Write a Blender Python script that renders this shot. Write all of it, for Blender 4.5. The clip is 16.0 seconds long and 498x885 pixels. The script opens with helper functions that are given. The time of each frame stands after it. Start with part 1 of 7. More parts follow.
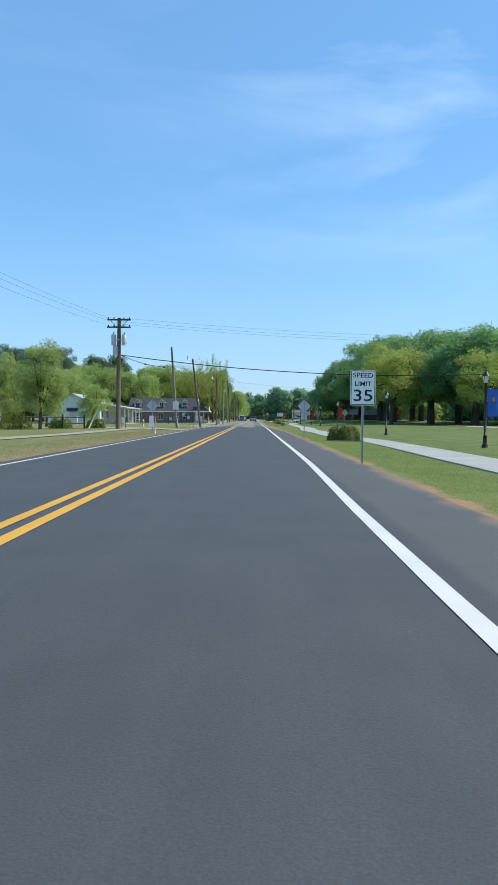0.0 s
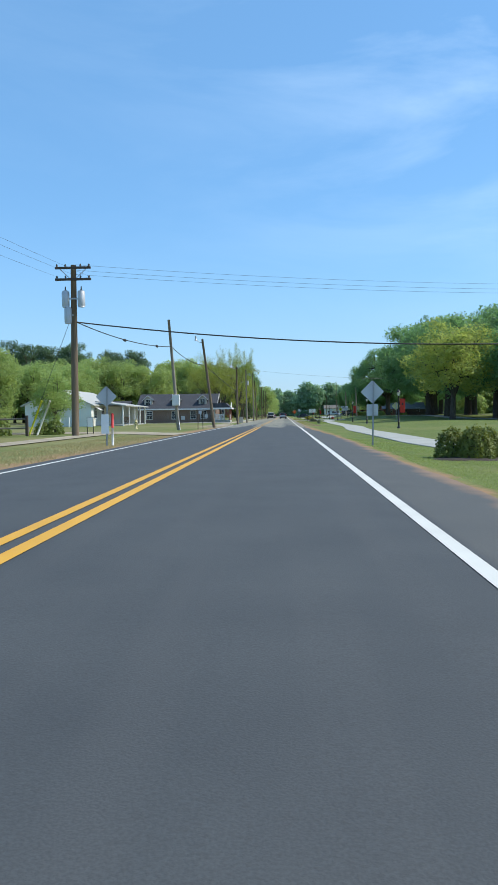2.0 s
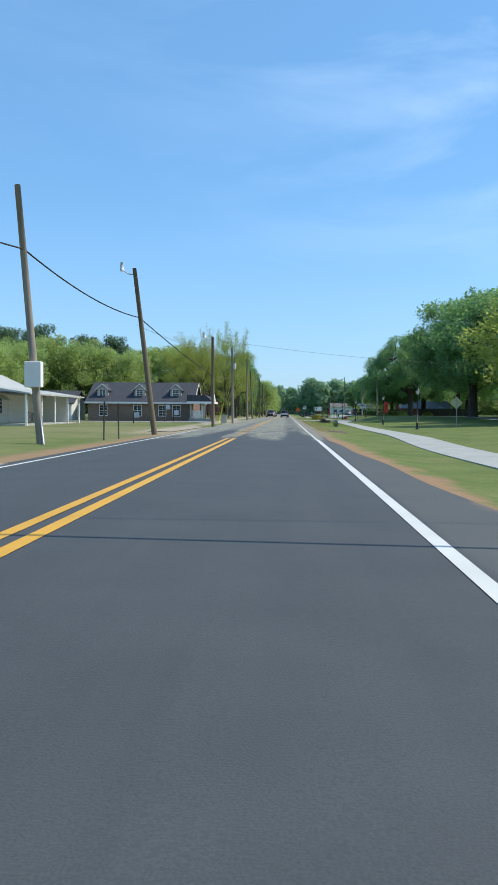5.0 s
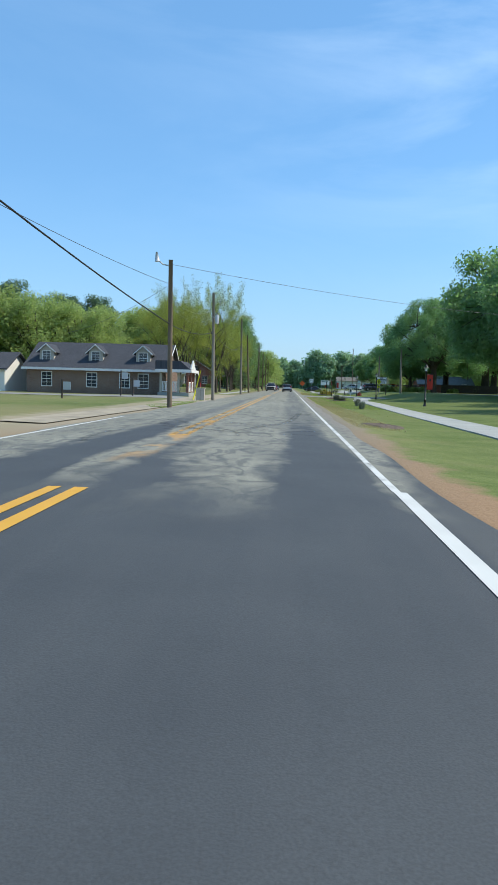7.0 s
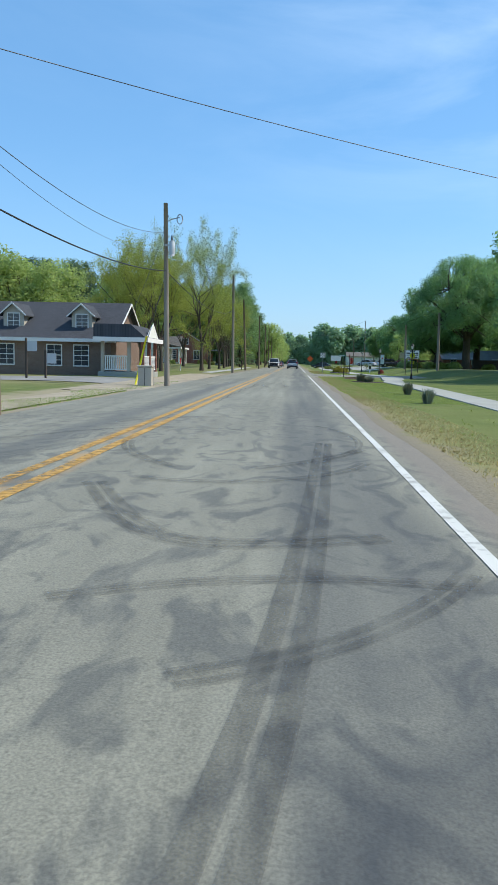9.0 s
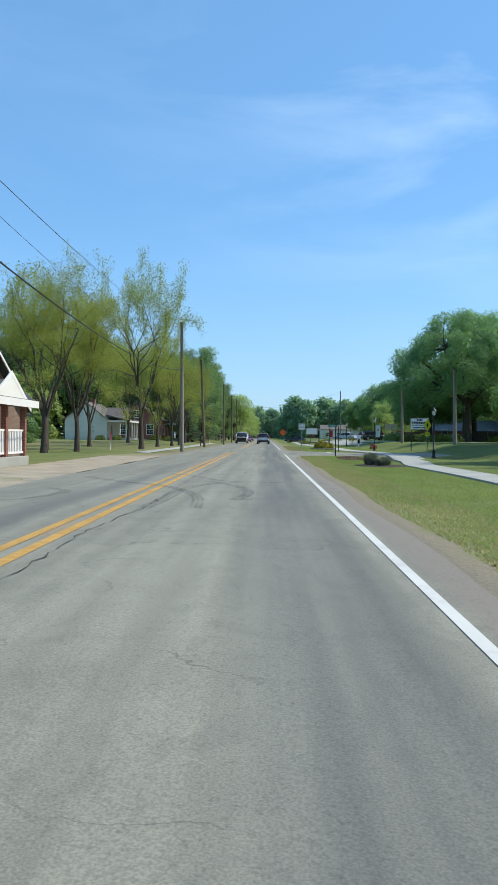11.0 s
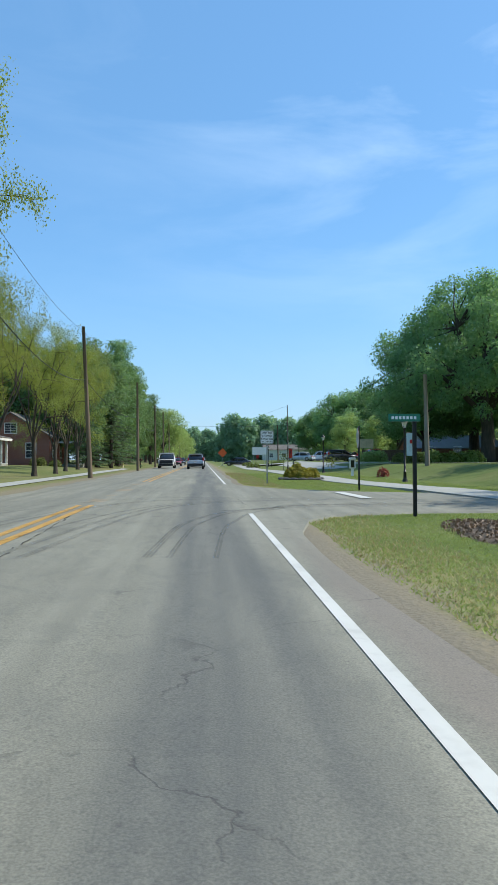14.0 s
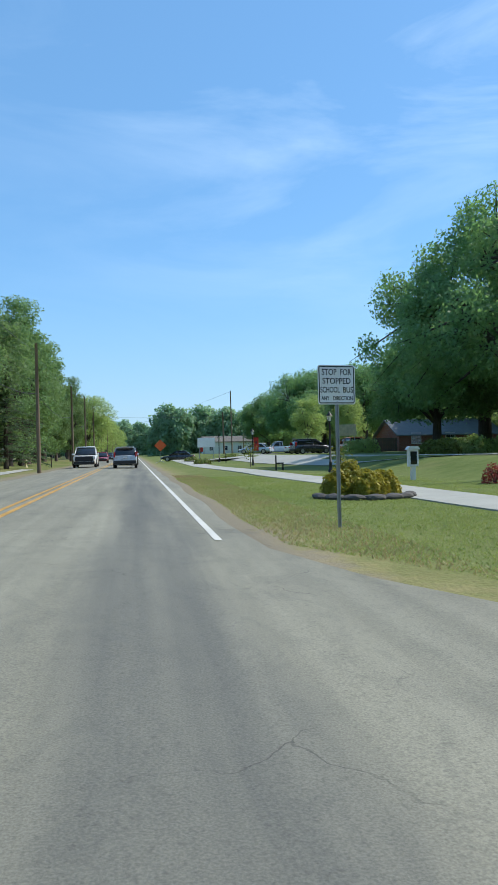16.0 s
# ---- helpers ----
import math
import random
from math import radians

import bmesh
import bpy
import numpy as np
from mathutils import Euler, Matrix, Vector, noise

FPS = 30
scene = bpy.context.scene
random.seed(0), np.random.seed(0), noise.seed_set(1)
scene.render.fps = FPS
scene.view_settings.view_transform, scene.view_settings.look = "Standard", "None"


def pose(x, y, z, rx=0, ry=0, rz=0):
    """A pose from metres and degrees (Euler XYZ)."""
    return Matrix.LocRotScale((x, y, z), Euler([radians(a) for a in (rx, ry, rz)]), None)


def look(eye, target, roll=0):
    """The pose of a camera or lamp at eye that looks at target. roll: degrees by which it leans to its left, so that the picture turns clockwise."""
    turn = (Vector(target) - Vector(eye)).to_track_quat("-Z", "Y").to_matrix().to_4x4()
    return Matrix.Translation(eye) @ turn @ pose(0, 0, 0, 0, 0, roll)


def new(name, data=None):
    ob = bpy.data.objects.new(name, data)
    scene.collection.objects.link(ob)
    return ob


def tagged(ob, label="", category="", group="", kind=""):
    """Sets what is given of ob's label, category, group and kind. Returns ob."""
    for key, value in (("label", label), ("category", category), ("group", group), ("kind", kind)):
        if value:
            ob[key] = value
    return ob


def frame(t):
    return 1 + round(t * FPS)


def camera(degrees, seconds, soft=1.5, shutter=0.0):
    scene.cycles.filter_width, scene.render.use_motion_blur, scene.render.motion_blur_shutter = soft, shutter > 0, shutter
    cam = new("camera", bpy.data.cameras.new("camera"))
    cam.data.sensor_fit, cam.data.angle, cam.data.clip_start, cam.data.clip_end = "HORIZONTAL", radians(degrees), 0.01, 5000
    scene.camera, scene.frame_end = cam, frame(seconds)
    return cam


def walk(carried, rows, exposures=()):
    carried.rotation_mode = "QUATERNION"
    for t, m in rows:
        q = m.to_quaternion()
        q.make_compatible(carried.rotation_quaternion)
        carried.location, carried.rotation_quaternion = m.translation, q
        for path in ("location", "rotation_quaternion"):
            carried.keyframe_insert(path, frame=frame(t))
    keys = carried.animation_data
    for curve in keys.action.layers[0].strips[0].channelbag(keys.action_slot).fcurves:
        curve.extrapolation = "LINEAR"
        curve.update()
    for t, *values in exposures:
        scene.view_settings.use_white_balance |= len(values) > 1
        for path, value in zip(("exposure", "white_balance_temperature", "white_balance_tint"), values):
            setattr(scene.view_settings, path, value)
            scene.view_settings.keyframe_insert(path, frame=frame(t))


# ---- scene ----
# camera: seconds, eye x y z, yaw, pitch, roll
cam = camera(38.5, 16.0, soft=1.5)
EXPOSURE = 0.58
ROWS = [
    (0.0, 2.242, 4.335, 1.015, 0.41, -1.96, 0.52),
    (0.5, 2.237, 9.168, 1.008, 0.71, -1.96, 0.30),
    (1.0, 2.303, 14.206, 0.991, 1.65, -1.98, -0.06),
    (1.5, 2.230, 19.531, 1.010, 2.14, -2.09, -0.31),
    (2.0, 2.237, 24.907, 1.012, 2.85, -2.17, -0.66),
    (2.5, 2.350, 30.155, 0.996, 3.03, -2.57, -0.90),
    (3.0, 2.385, 35.245, 1.013, 2.98, -2.70, -0.16),
    (3.5, 2.355, 40.379, 1.023, 2.90, -2.47, -0.05),
    (4.0, 2.294, 45.586, 1.010, 2.85, -2.36, 0.03),
    (6.5, 2.281, 72.537, 1.104, 3.13, -2.59, 1.34),
    (7.0, 2.307, 77.865, 1.100, 3.08, -4.57, 1.57),
    (7.5, 2.333, 83.298, 1.070, 3.86, -7.15, 1.12),
    (8.0, 2.382, 88.658, 1.078, 3.82, -6.99, 1.35),
    (10.5, 2.317, 113.476, 1.093, 2.41, -2.82, 0.72),
    (11.0, 2.332, 118.498, 1.085, 1.37, -0.46, 0.55),
    (11.5, 2.427, 123.839, 1.060, -0.27, 0.80, 0.42),
    (12.0, 2.446, 129.159, 1.051, -1.01, 1.00, 0.30),
    (12.5, 2.487, 134.390, 1.051, -2.02, 1.19, 0.21),
    (13.0, 2.504, 139.686, 1.057, -2.38, 1.27, 0.05),
    (13.5, 2.561, 145.079, 1.057, -2.44, 1.34, -0.15),
    (14.0, 2.608, 150.622, 1.028, -3.74, 1.34, -0.24),
    (14.5, 2.664, 156.094, 0.990, -5.59, 1.43, -0.37),
    (15.0, 2.575, 161.558, 1.007, -9.17, 1.22, -0.75),
    (15.5, 2.526, 167.121, 1.010, -9.47, 1.16, -1.21),
    (16.0, 2.547, 172.825, 1.069, -9.17, 0.71, -1.34),
]
walk(cam, [(t, pose(x, y, z, 90 + pitch, 0, yaw) @ pose(0, 0, 0, 0, 0, roll)) for t, x, y, z, yaw, pitch, roll in ROWS],
     exposures=[(0.0, EXPOSURE), (16.0, EXPOSURE)])

# ---- world and sun ----
SUN_ROT, SUN_EL = radians(81), radians(50)
world = bpy.data.worlds.new("world")
scene.world = world
world.use_nodes = True
wn, wl = world.node_tree.nodes, world.node_tree.links
wn.clear()
sky = wn.new("ShaderNodeTexSky")
sky.sky_type = 'NISHITA'
sky.sun_disc = False
sky.sun_elevation, sky.sun_rotation = SUN_EL, SUN_ROT
sky.air_density, sky.dust_density, sky.ozone_density = 1.0, 0.5, 3.0
wcoord = wn.new("ShaderNodeTexCoord")
wmap = wn.new("ShaderNodeMapping")
wmap.inputs["Rotation"].default_value = (0.0, radians(-32), radians(-12))
wmap.inputs["Scale"].default_value = (1.0, 1.0, 3.6)
wl.new(wcoord.outputs["Generated"], wmap.inputs["Vector"])
cloud = wn.new("ShaderNodeTexNoise")
cloud.inputs["Scale"].default_value = 2.1
cloud.inputs["Detail"].default_value = 8
cloud.inputs["Roughness"].default_value = 0.58
cloud.inputs["Distortion"].default_value = 0.7
wl.new(wmap.outputs["Vector"], cloud.inputs["Vector"])
wramp = wn.new("ShaderNodeMapRange")
wramp.inputs["From Min"].default_value, wramp.inputs["From Max"].default_value = 0.46, 0.92
wramp.inputs["To Min"].default_value, wramp.inputs["To Max"].default_value = 0.0, 1.0
wl.new(cloud.outputs["Fac"], wramp.inputs["Value"])
wmix = wn.new("ShaderNodeMix")
wmix.data_type = 'RGBA'
# the cirrus thickens towards the sun's side of the sky
wsep = wn.new("ShaderNodeSeparateXYZ")
wl.new(wcoord.outputs["Generated"], wsep.inputs["Vector"])
wside = wn.new("ShaderNodeMapRange")
wside.interpolation_type = 'SMOOTHSTEP'
for wkey, wvalue in (("From Min", -0.28), ("From Max", 0.42), ("To Min", 0.12), ("To Max", 1.0)):
    wside.inputs[wkey].default_value = wvalue
wl.new(wsep.outputs["X"], wside.inputs["Value"])
wveil = wn.new("ShaderNodeMath")
wveil.operation = 'MULTIPLY'
wl.new(wramp.outputs["Result"], wveil.inputs[0])
wl.new(wside.outputs["Result"], wveil.inputs[1])
whigh = wn.new("ShaderNodeMapRange")
whigh.interpolation_type = 'SMOOTHSTEP'
for wkey, wvalue in (("From Min", 0.12), ("From Max", 0.48), ("To Min", 0.32), ("To Max", 1.0)):
    whigh.inputs[wkey].default_value = wvalue
wl.new(wsep.outputs["Z"], whigh.inputs["Value"])
wthin = wn.new("ShaderNodeMath")
wthin.operation = 'MULTIPLY'
wl.new(wveil.outputs["Value"], wthin.inputs[0])
wl.new(whigh.outputs["Result"], wthin.inputs[1])
wl.new(wthin.outputs["Value"], wmix.inputs["Factor"])
wsat = wn.new("ShaderNodeHueSaturation")
wsat.inputs["Saturation"].default_value = 1.32
wl.new(sky.outputs["Color"], wsat.inputs["Color"])
wl.new(wsat.outputs["Color"], wmix.inputs["A"])
wmix.inputs["B"].default_value = (5.4, 6.6, 8.0, 1)
bg = wn.new("ShaderNodeBackground")
bg.inputs["Strength"].default_value = 0.140
wout = wn.new("ShaderNodeOutputWorld")
whaze = wn.new("ShaderNodeMix")
whaze.data_type = 'RGBA'
wlow = wn.new("ShaderNodeMapRange")
wlow.interpolation_type = 'SMOOTHSTEP'
for wkey, wvalue in (("From Min", 0.0), ("From Max", 0.28), ("To Min", 0.74), ("To Max", 0.45)):
    wlow.inputs[wkey].default_value = wvalue
wl.new(wsep.outputs["Z"], wlow.inputs["Value"])
wl.new(wlow.outputs["Result"], whaze.inputs["Factor"])
wl.new(wmix.outputs["Result"], whaze.inputs["A"])
whaze.inputs["B"].default_value = (1.5, 2.8, 4.35, 1)
wl.new(whaze.outputs["Result"], bg.inputs["Color"])
wl.new(bg.outputs["Background"], wout.inputs["Surface"])

sun_data = bpy.data.lights.new("sun", 'SUN')
sun_data.energy, sun_data.angle, sun_data.color = 3.1, radians(0.53), (1.0, 0.94, 0.82)
sun = new("sun", sun_data)
sun_dir = Vector((math.sin(SUN_ROT) * math.cos(SUN_EL), math.cos(SUN_ROT) * math.cos(SUN_EL), math.sin(SUN_EL)))
sun.matrix_world = look(sun_dir * 200, (0, 0, 0))


# ---- materials ----
def nodes_of(name, rough=0.8, metal=0.0, spec=0.5):
    m = bpy.data.materials.new(name)
    m.use_nodes = True
    b = m.node_tree.nodes["Principled BSDF"]
    b.inputs["Roughness"].default_value = rough
    b.inputs["Metallic"].default_value = metal
    b.inputs["Specular IOR Level"].default_value = spec
    return m, m.node_tree.nodes, m.node_tree.links, b


def noise_of(n, l, scale, detail=4, stretch=None, source="Object"):
    c = n.new("ShaderNodeTexCoord")
    t = n.new("ShaderNodeTexNoise")
    t.inputs["Scale"].default_value = scale
    t.inputs["Detail"].default_value = detail
    if stretch:
        mp = n.new("ShaderNodeMapping")
        mp.inputs["Scale"].default_value = stretch
        l.new(c.outputs[source], mp.inputs["Vector"])
        l.new(mp.outputs["Vector"], t.inputs["Vector"])
    else:
        l.new(c.outputs[source], t.inputs["Vector"])
    return t


def span(n, l, value, lo, hi, a=0.0, b=1.0):
    r = n.new("ShaderNodeMapRange")
    for key, v in (("From Min", lo), ("From Max", hi), ("To Min", a), ("To Max", b)):
        r.inputs[key].default_value = v
    l.new(value, r.inputs["Value"])
    return r.outputs["Result"]


def blend(n, l, fac, a, b, mode='MIX'):
    x = n.new("ShaderNodeMix")
    x.data_type, x.blend_type = 'RGBA', mode
    for sock, v in (("Factor", fac), ("A", a), ("B", b)):
        if isinstance(v, (int, float)):
            x.inputs[sock].default_value = v
        elif isinstance(v, tuple):
            x.inputs[sock].default_value = (*v, 1)
        else:
            l.new(v, x.inputs[sock])
    return x.outputs["Result"]


def maths(n, l, op, a, b):
    x = n.new("ShaderNodeMath")
    x.operation = op
    for i, v in enumerate((a, b)):
        if isinstance(v, (int, float)):
            x.inputs[i].default_value = v
        else:
            l.new(v, x.inputs[i])
    return x.outputs[0]


def bumped(n, l, b, height, strength=0.3, distance=0.02):
    x = n.new("ShaderNodeBump")
    x.inputs["Strength"].default_value, x.inputs["Distance"].default_value = strength, distance
    l.new(height, x.inputs["Height"])
    l.new(x.outputs["Normal"], b.inputs["Normal"])


def plain(name, color, rough=0.7, metal=0.0, var=0.25, scale=3.0, fine=40.0, bump=0.15, spec=0.5, stretch=None):
    """Paint, wood, metal or stone: two scales of noise over one base colour."""
    m, n, l, b = nodes_of(name, rough, metal, spec)
    big, small = noise_of(n, l, scale, 5, stretch), noise_of(n, l, fine, 3, stretch)
    dark = tuple(c * (1 - var) for c in color)
    light = tuple(min(1, c * (1 + var * 0.6)) for c in color)
    c1 = blend(n, l, span(n, l, big.outputs["Fac"], 0.3, 0.7), dark, light)
    c2 = blend(n, l, span(n, l, small.outputs["Fac"], 0.35, 0.75, 0.0, 0.5), c1, dark)
    l.new(c2, b.inputs["Base Color"])
    if bump:
        bumped(n, l, b, small.outputs["Fac"], bump, 0.01)
    l.new(span(n, l, big.outputs["Fac"], 0.3, 0.7, max(0.02, rough - 0.08), min(1, rough + 0.08)), b.inputs["Roughness"])
    return m


def leaf_material(name, dark, light, glow, through_light=0.35):
    """Leaves: per-leaf colour, a diffuse face and light that shines through."""
    m, n, l, b = nodes_of(name, 0.55, 0.0, 0.3)
    geo = n.new("ShaderNodeNewGeometry")
    info = n.new("ShaderNodeObjectInfo")
    big = noise_of(n, l, 0.35, 3)
    fac = maths(n, l, 'ADD', maths(n, l, 'MULTIPLY', geo.outputs["Random Per Island"], 0.55),
                maths(n, l, 'MULTIPLY', span(n, l, big.outputs["Fac"], 0.3, 0.7), 0.45))
    col = blend(n, l, fac, dark, light)
    hue = n.new("ShaderNodeHueSaturation")
    l.new(col, hue.inputs["Color"])
    l.new(span(n, l, info.outputs["Random"], 0, 1, 0.8, 1.2), hue.inputs["Value"])
    l.new(span(n, l, info.outputs["Random"], 0, 1, 0.485, 0.515), hue.inputs["Hue"])
    l.new(hue.outputs["Color"], b.inputs["Base Color"])
    tr = n.new("ShaderNodeBsdfTranslucent")
    l.new(blend(n, l, fac, tuple(c * 0.8 for c in glow), glow), tr.inputs["Color"])
    mx = n.new("ShaderNodeMixShader")
    mx.inputs["Fac"].default_value = through_light
    l.new(b.outputs["BSDF"], mx.inputs[1])
    l.new(tr.outputs["BSDF"], mx.inputs[2])
    l.new(mx.outputs["Shader"], n["Material Output"].inputs["Surface"])
    return m


def road_material():
    """Fresh dark asphalt that gives way to dusty, smeared and then old grey pavement."""
    m, n, l, b = nodes_of("asphalt", 0.82, 0.0, 0.35)
    c = n.new("ShaderNodeTexCoord")
    sep = n.new("ShaderNodeSeparateXYZ")
    l.new(c.outputs["Object"], sep.inputs["Vector"])
    x, y = sep.outputs["X"], sep.outputs["Y"]

    def band(centre, inner, outer):
        """1 near a line along the road, 0 away from it, with a wandering edge."""
        off = maths(n, l, 'ABSOLUTE', maths(n, l, 'SUBTRACT', maths(n, l, 'ADD', x, wander), centre), 0)
        return span(n, l, off, inner, outer, 1.0, 0.0)

    grain = noise_of(n, l, 90, 2)
    mid = noise_of(n, l, 0.9, 5)
    blotch = noise_of(n, l, 0.22, 3)
    streak = noise_of(n, l, 1.0, 6, (2.8, 0.10, 1))
    wander = maths(n, l, 'MULTIPLY', maths(n, l, 'SUBTRACT', noise_of(n, l, 1.0, 3, (0.3, 0.12, 1)).outputs["Fac"], 0.5), 0.9)
    smear = noise_of(n, l, 1.0, 7, (1.25, 0.62, 1))
    smear.inputs["Distortion"].default_value = 0.9
    swirl = noise_of(n, l, 1.0, 5, (1.9, 1.0, 1))
    swirl.inputs["Distortion"].default_value = 2.2
    fresh = blend(n, l, span(n, l, mid.outputs["Fac"], 0.3, 0.7), (0.054, 0.062, 0.067), (0.070, 0.079, 0.083))
    fresh = blend(n, l, span(n, l, streak.outputs["Fac"], 0.45, 0.7, 0.0, 0.35), fresh, (0.084, 0.090, 0.092))
    old = blend(n, l, span(n, l, streak.outputs["Fac"], 0.32, 0.68), (0.243, 0.238, 0.184), (0.346, 0.338, 0.262))
    old = blend(n, l, span(n, l, blotch.outputs["Fac"], 0.45, 0.7, 0.0, 0.45), old, (0.212, 0.208, 0.168))
    old = blend(n, l, span(n, l, mid.outputs["Fac"], 0.5, 0.75, 0.0, 0.35), old, (0.190, 0.186, 0.148))
    # rubber and oil where the lanes are driven most
    old = blend(n, l, maths(n, l, 'MULTIPLY', band(2.75, 0.36, 0.72), span(n, l, streak.outputs["Fac"], 0.3, 0.6, 0.75, 0.45)), old, (0.105, 0.112, 0.108))
    old = blend(n, l, maths(n, l, 'MULTIPLY', band(-1.0, 0.12, 0.5), span(n, l, y, 128, 150, 0.6, 0.15)), old, (0.110, 0.116, 0.112))
    # dust and scraped patches: a pale core in the lane, along the centre and by the far edge, growing until all is old
    growth = span(n, l, y, 85.0, 104.0, -0.14, 0.55)
    pale = maths(n, l, 'MULTIPLY', band(1.5, 0.45, 1.1), 0.24)
    pale = maths(n, l, 'ADD', pale, maths(n, l, 'MULTIPLY', band(-0.2, 0.2, 0.6), 0.22))
    pale = maths(n, l, 'ADD', pale, maths(n, l, 'MULTIPLY', band(-2.7, 0.5, 0.9), 0.20))
    pale = maths(n, l, 'ADD', pale, maths(n, l, 'MULTIPLY', band(3.75, 0.1, 0.4), 0.22))
    dark = maths(n, l, 'ADD', band(2.8, 0.3, 0.7), maths(n, l, 'MULTIPLY', band(-1.0, 0.3, 0.6), 1.1))
    dark = maths(n, l, 'MULTIPLY', dark, span(n, l, y, 93, 114, 0.36, 0.06))
    patch = maths(n, l, 'SUBTRACT', maths(n, l, 'ADD', maths(n, l, 'ADD', smear.outputs["Fac"], growth), pale), dark)
    patch = maths(n, l, 'MULTIPLY', span(n, l, patch, 0.48, 0.76), span(n, l, y, 83.5, 86.5))
    # turning wheels have wiped the dust in rings
    wiped = maths(n, l, 'MULTIPLY', span(n, l, swirl.outputs["Fac"], 0.50, 0.62), span(n, l, y, 104, 122, 0.55, 0.12))
    patch = maths(n, l, 'MULTIPLY', patch, maths(n, l, 'SUBTRACT', 1.0, wiped))
    col = blend(n, l, maths(n, l, 'MULTIPLY', patch, 0.94), fresh, old)
    # the older paved shoulder beside the fresh lane
    worn_edge = blend(n, l, mid.outputs["Fac"], (0.078, 0.086, 0.086), (0.118, 0.118, 0.108))
    col = blend(n, l, maths(n, l, 'MULTIPLY', span(n, l, x, 3.70, 3.80), span(n, l, y, 82, 90, 0.85, 0.0)), col, worn_edge)
    dusty = blend(n, l, grain.outputs["Fac"], (0.215, 0.185, 0.150), (0.300, 0.262, 0.215))
    edge = maths(n, l, 'MULTIPLY', span(n, l, maths(n, l, 'ADD', x, maths(n, l, 'MULTIPLY', mid.outputs["Fac"], 0.3)), 3.80, 4.0), span(n, l, y, 92, 102, 0.0, 0.8))
    col = blend(n, l, maths(n, l, 'MULTIPLY', edge, span(n, l, y, 156, 163, 1.0, 0.0)), col, dusty)
    # hairline cracks in the old part
    vor = n.new("ShaderNodeTexVoronoi")
    vor.feature = 'DISTANCE_TO_EDGE'
    vor.inputs["Scale"].default_value = 0.30
    warp = noise_of(n, l, 1.3, 6)
    shift = n.new("ShaderNodeVectorMath")
    shift.operation = 'MULTIPLY_ADD'
    l.new(warp.outputs["Color"], shift.inputs[0])
    shift.inputs[1].default_value = (1.3, 1.3, 0)
    l.new(c.outputs["Object"], shift.inputs[2])
    l.new(shift.outputs["Vector"], vor.inputs["Vector"])
    crack = span(n, l, vor.outputs["Distance"], 0.0008, 0.0035, 1.0, 0.0)
    crack = maths(n, l, 'MULTIPLY', crack, span(n, l, y, 114, 124))
    crack = maths(n, l, 'MULTIPLY', crack, span(n, l, mid.outputs["Fac"], 0.48, 0.60))
    col = blend(n, l, maths(n, l, 'MULTIPLY', crack, 0.6), col, (0.07, 0.068, 0.062))
    speck = noise_of(n, l, 34, 3)
    col = blend(n, l, span(n, l, speck.outputs["Fac"], 0.55, 0.75, 0.0, 0.30), col, (0.05, 0.05, 0.05))
    col = blend(n, l, span(n, l, grain.outputs["Fac"], 0.3, 0.7, 0.0, 0.40), col, (0.03, 0.03, 0.032))
    # orange remains of centre line paint, in torn patches
    near_mid = maths(n, l, 'ABSOLUTE', maths(n, l, 'ADD', x, 0.04), 0)
    strip_mid = span(n, l, maths(n, l, 'ADD', near_mid, maths(n, l, 'MULTIPLY', smear.outputs["Fac"], 0.4)), 0.34, 0.50, 1.0, 0.0)
    torn = noise_of(n, l, 1.0, 4, (1.4, 0.5, 1))
    stain = maths(n, l, 'MULTIPLY', maths(n, l, 'MULTIPLY', strip_mid, span(n, l, torn.outputs["Fac"], 0.50, 0.58)),
                  maths(n, l, 'MULTIPLY', span(n, l, y, 87, 90), span(n, l, y, 100, 112, 0.8, 0.22)))
    col = blend(n, l, stain, col, (0.45, 0.26, 0.085))
    # red clay washed onto the paved edge
    clay = maths(n, l, 'ADD', x, maths(n, l, 'MULTIPLY', mid.outputs["Fac"], 0.9))
    col = blend(n, l, maths(n, l, "MULTIPLY", span(n, l, clay, 5.15, 5.5, 0.0, 0.65), span(n, l, y, 100, 120, 1.0, 0.0)), col, (0.30, 0.185, 0.11))
    l.new(col, b.inputs["Base Color"])
    bumped(n, l, b, maths(n, l, 'SUBTRACT', grain.outputs["Fac"], crack), 0.35, 0.006)
    return m


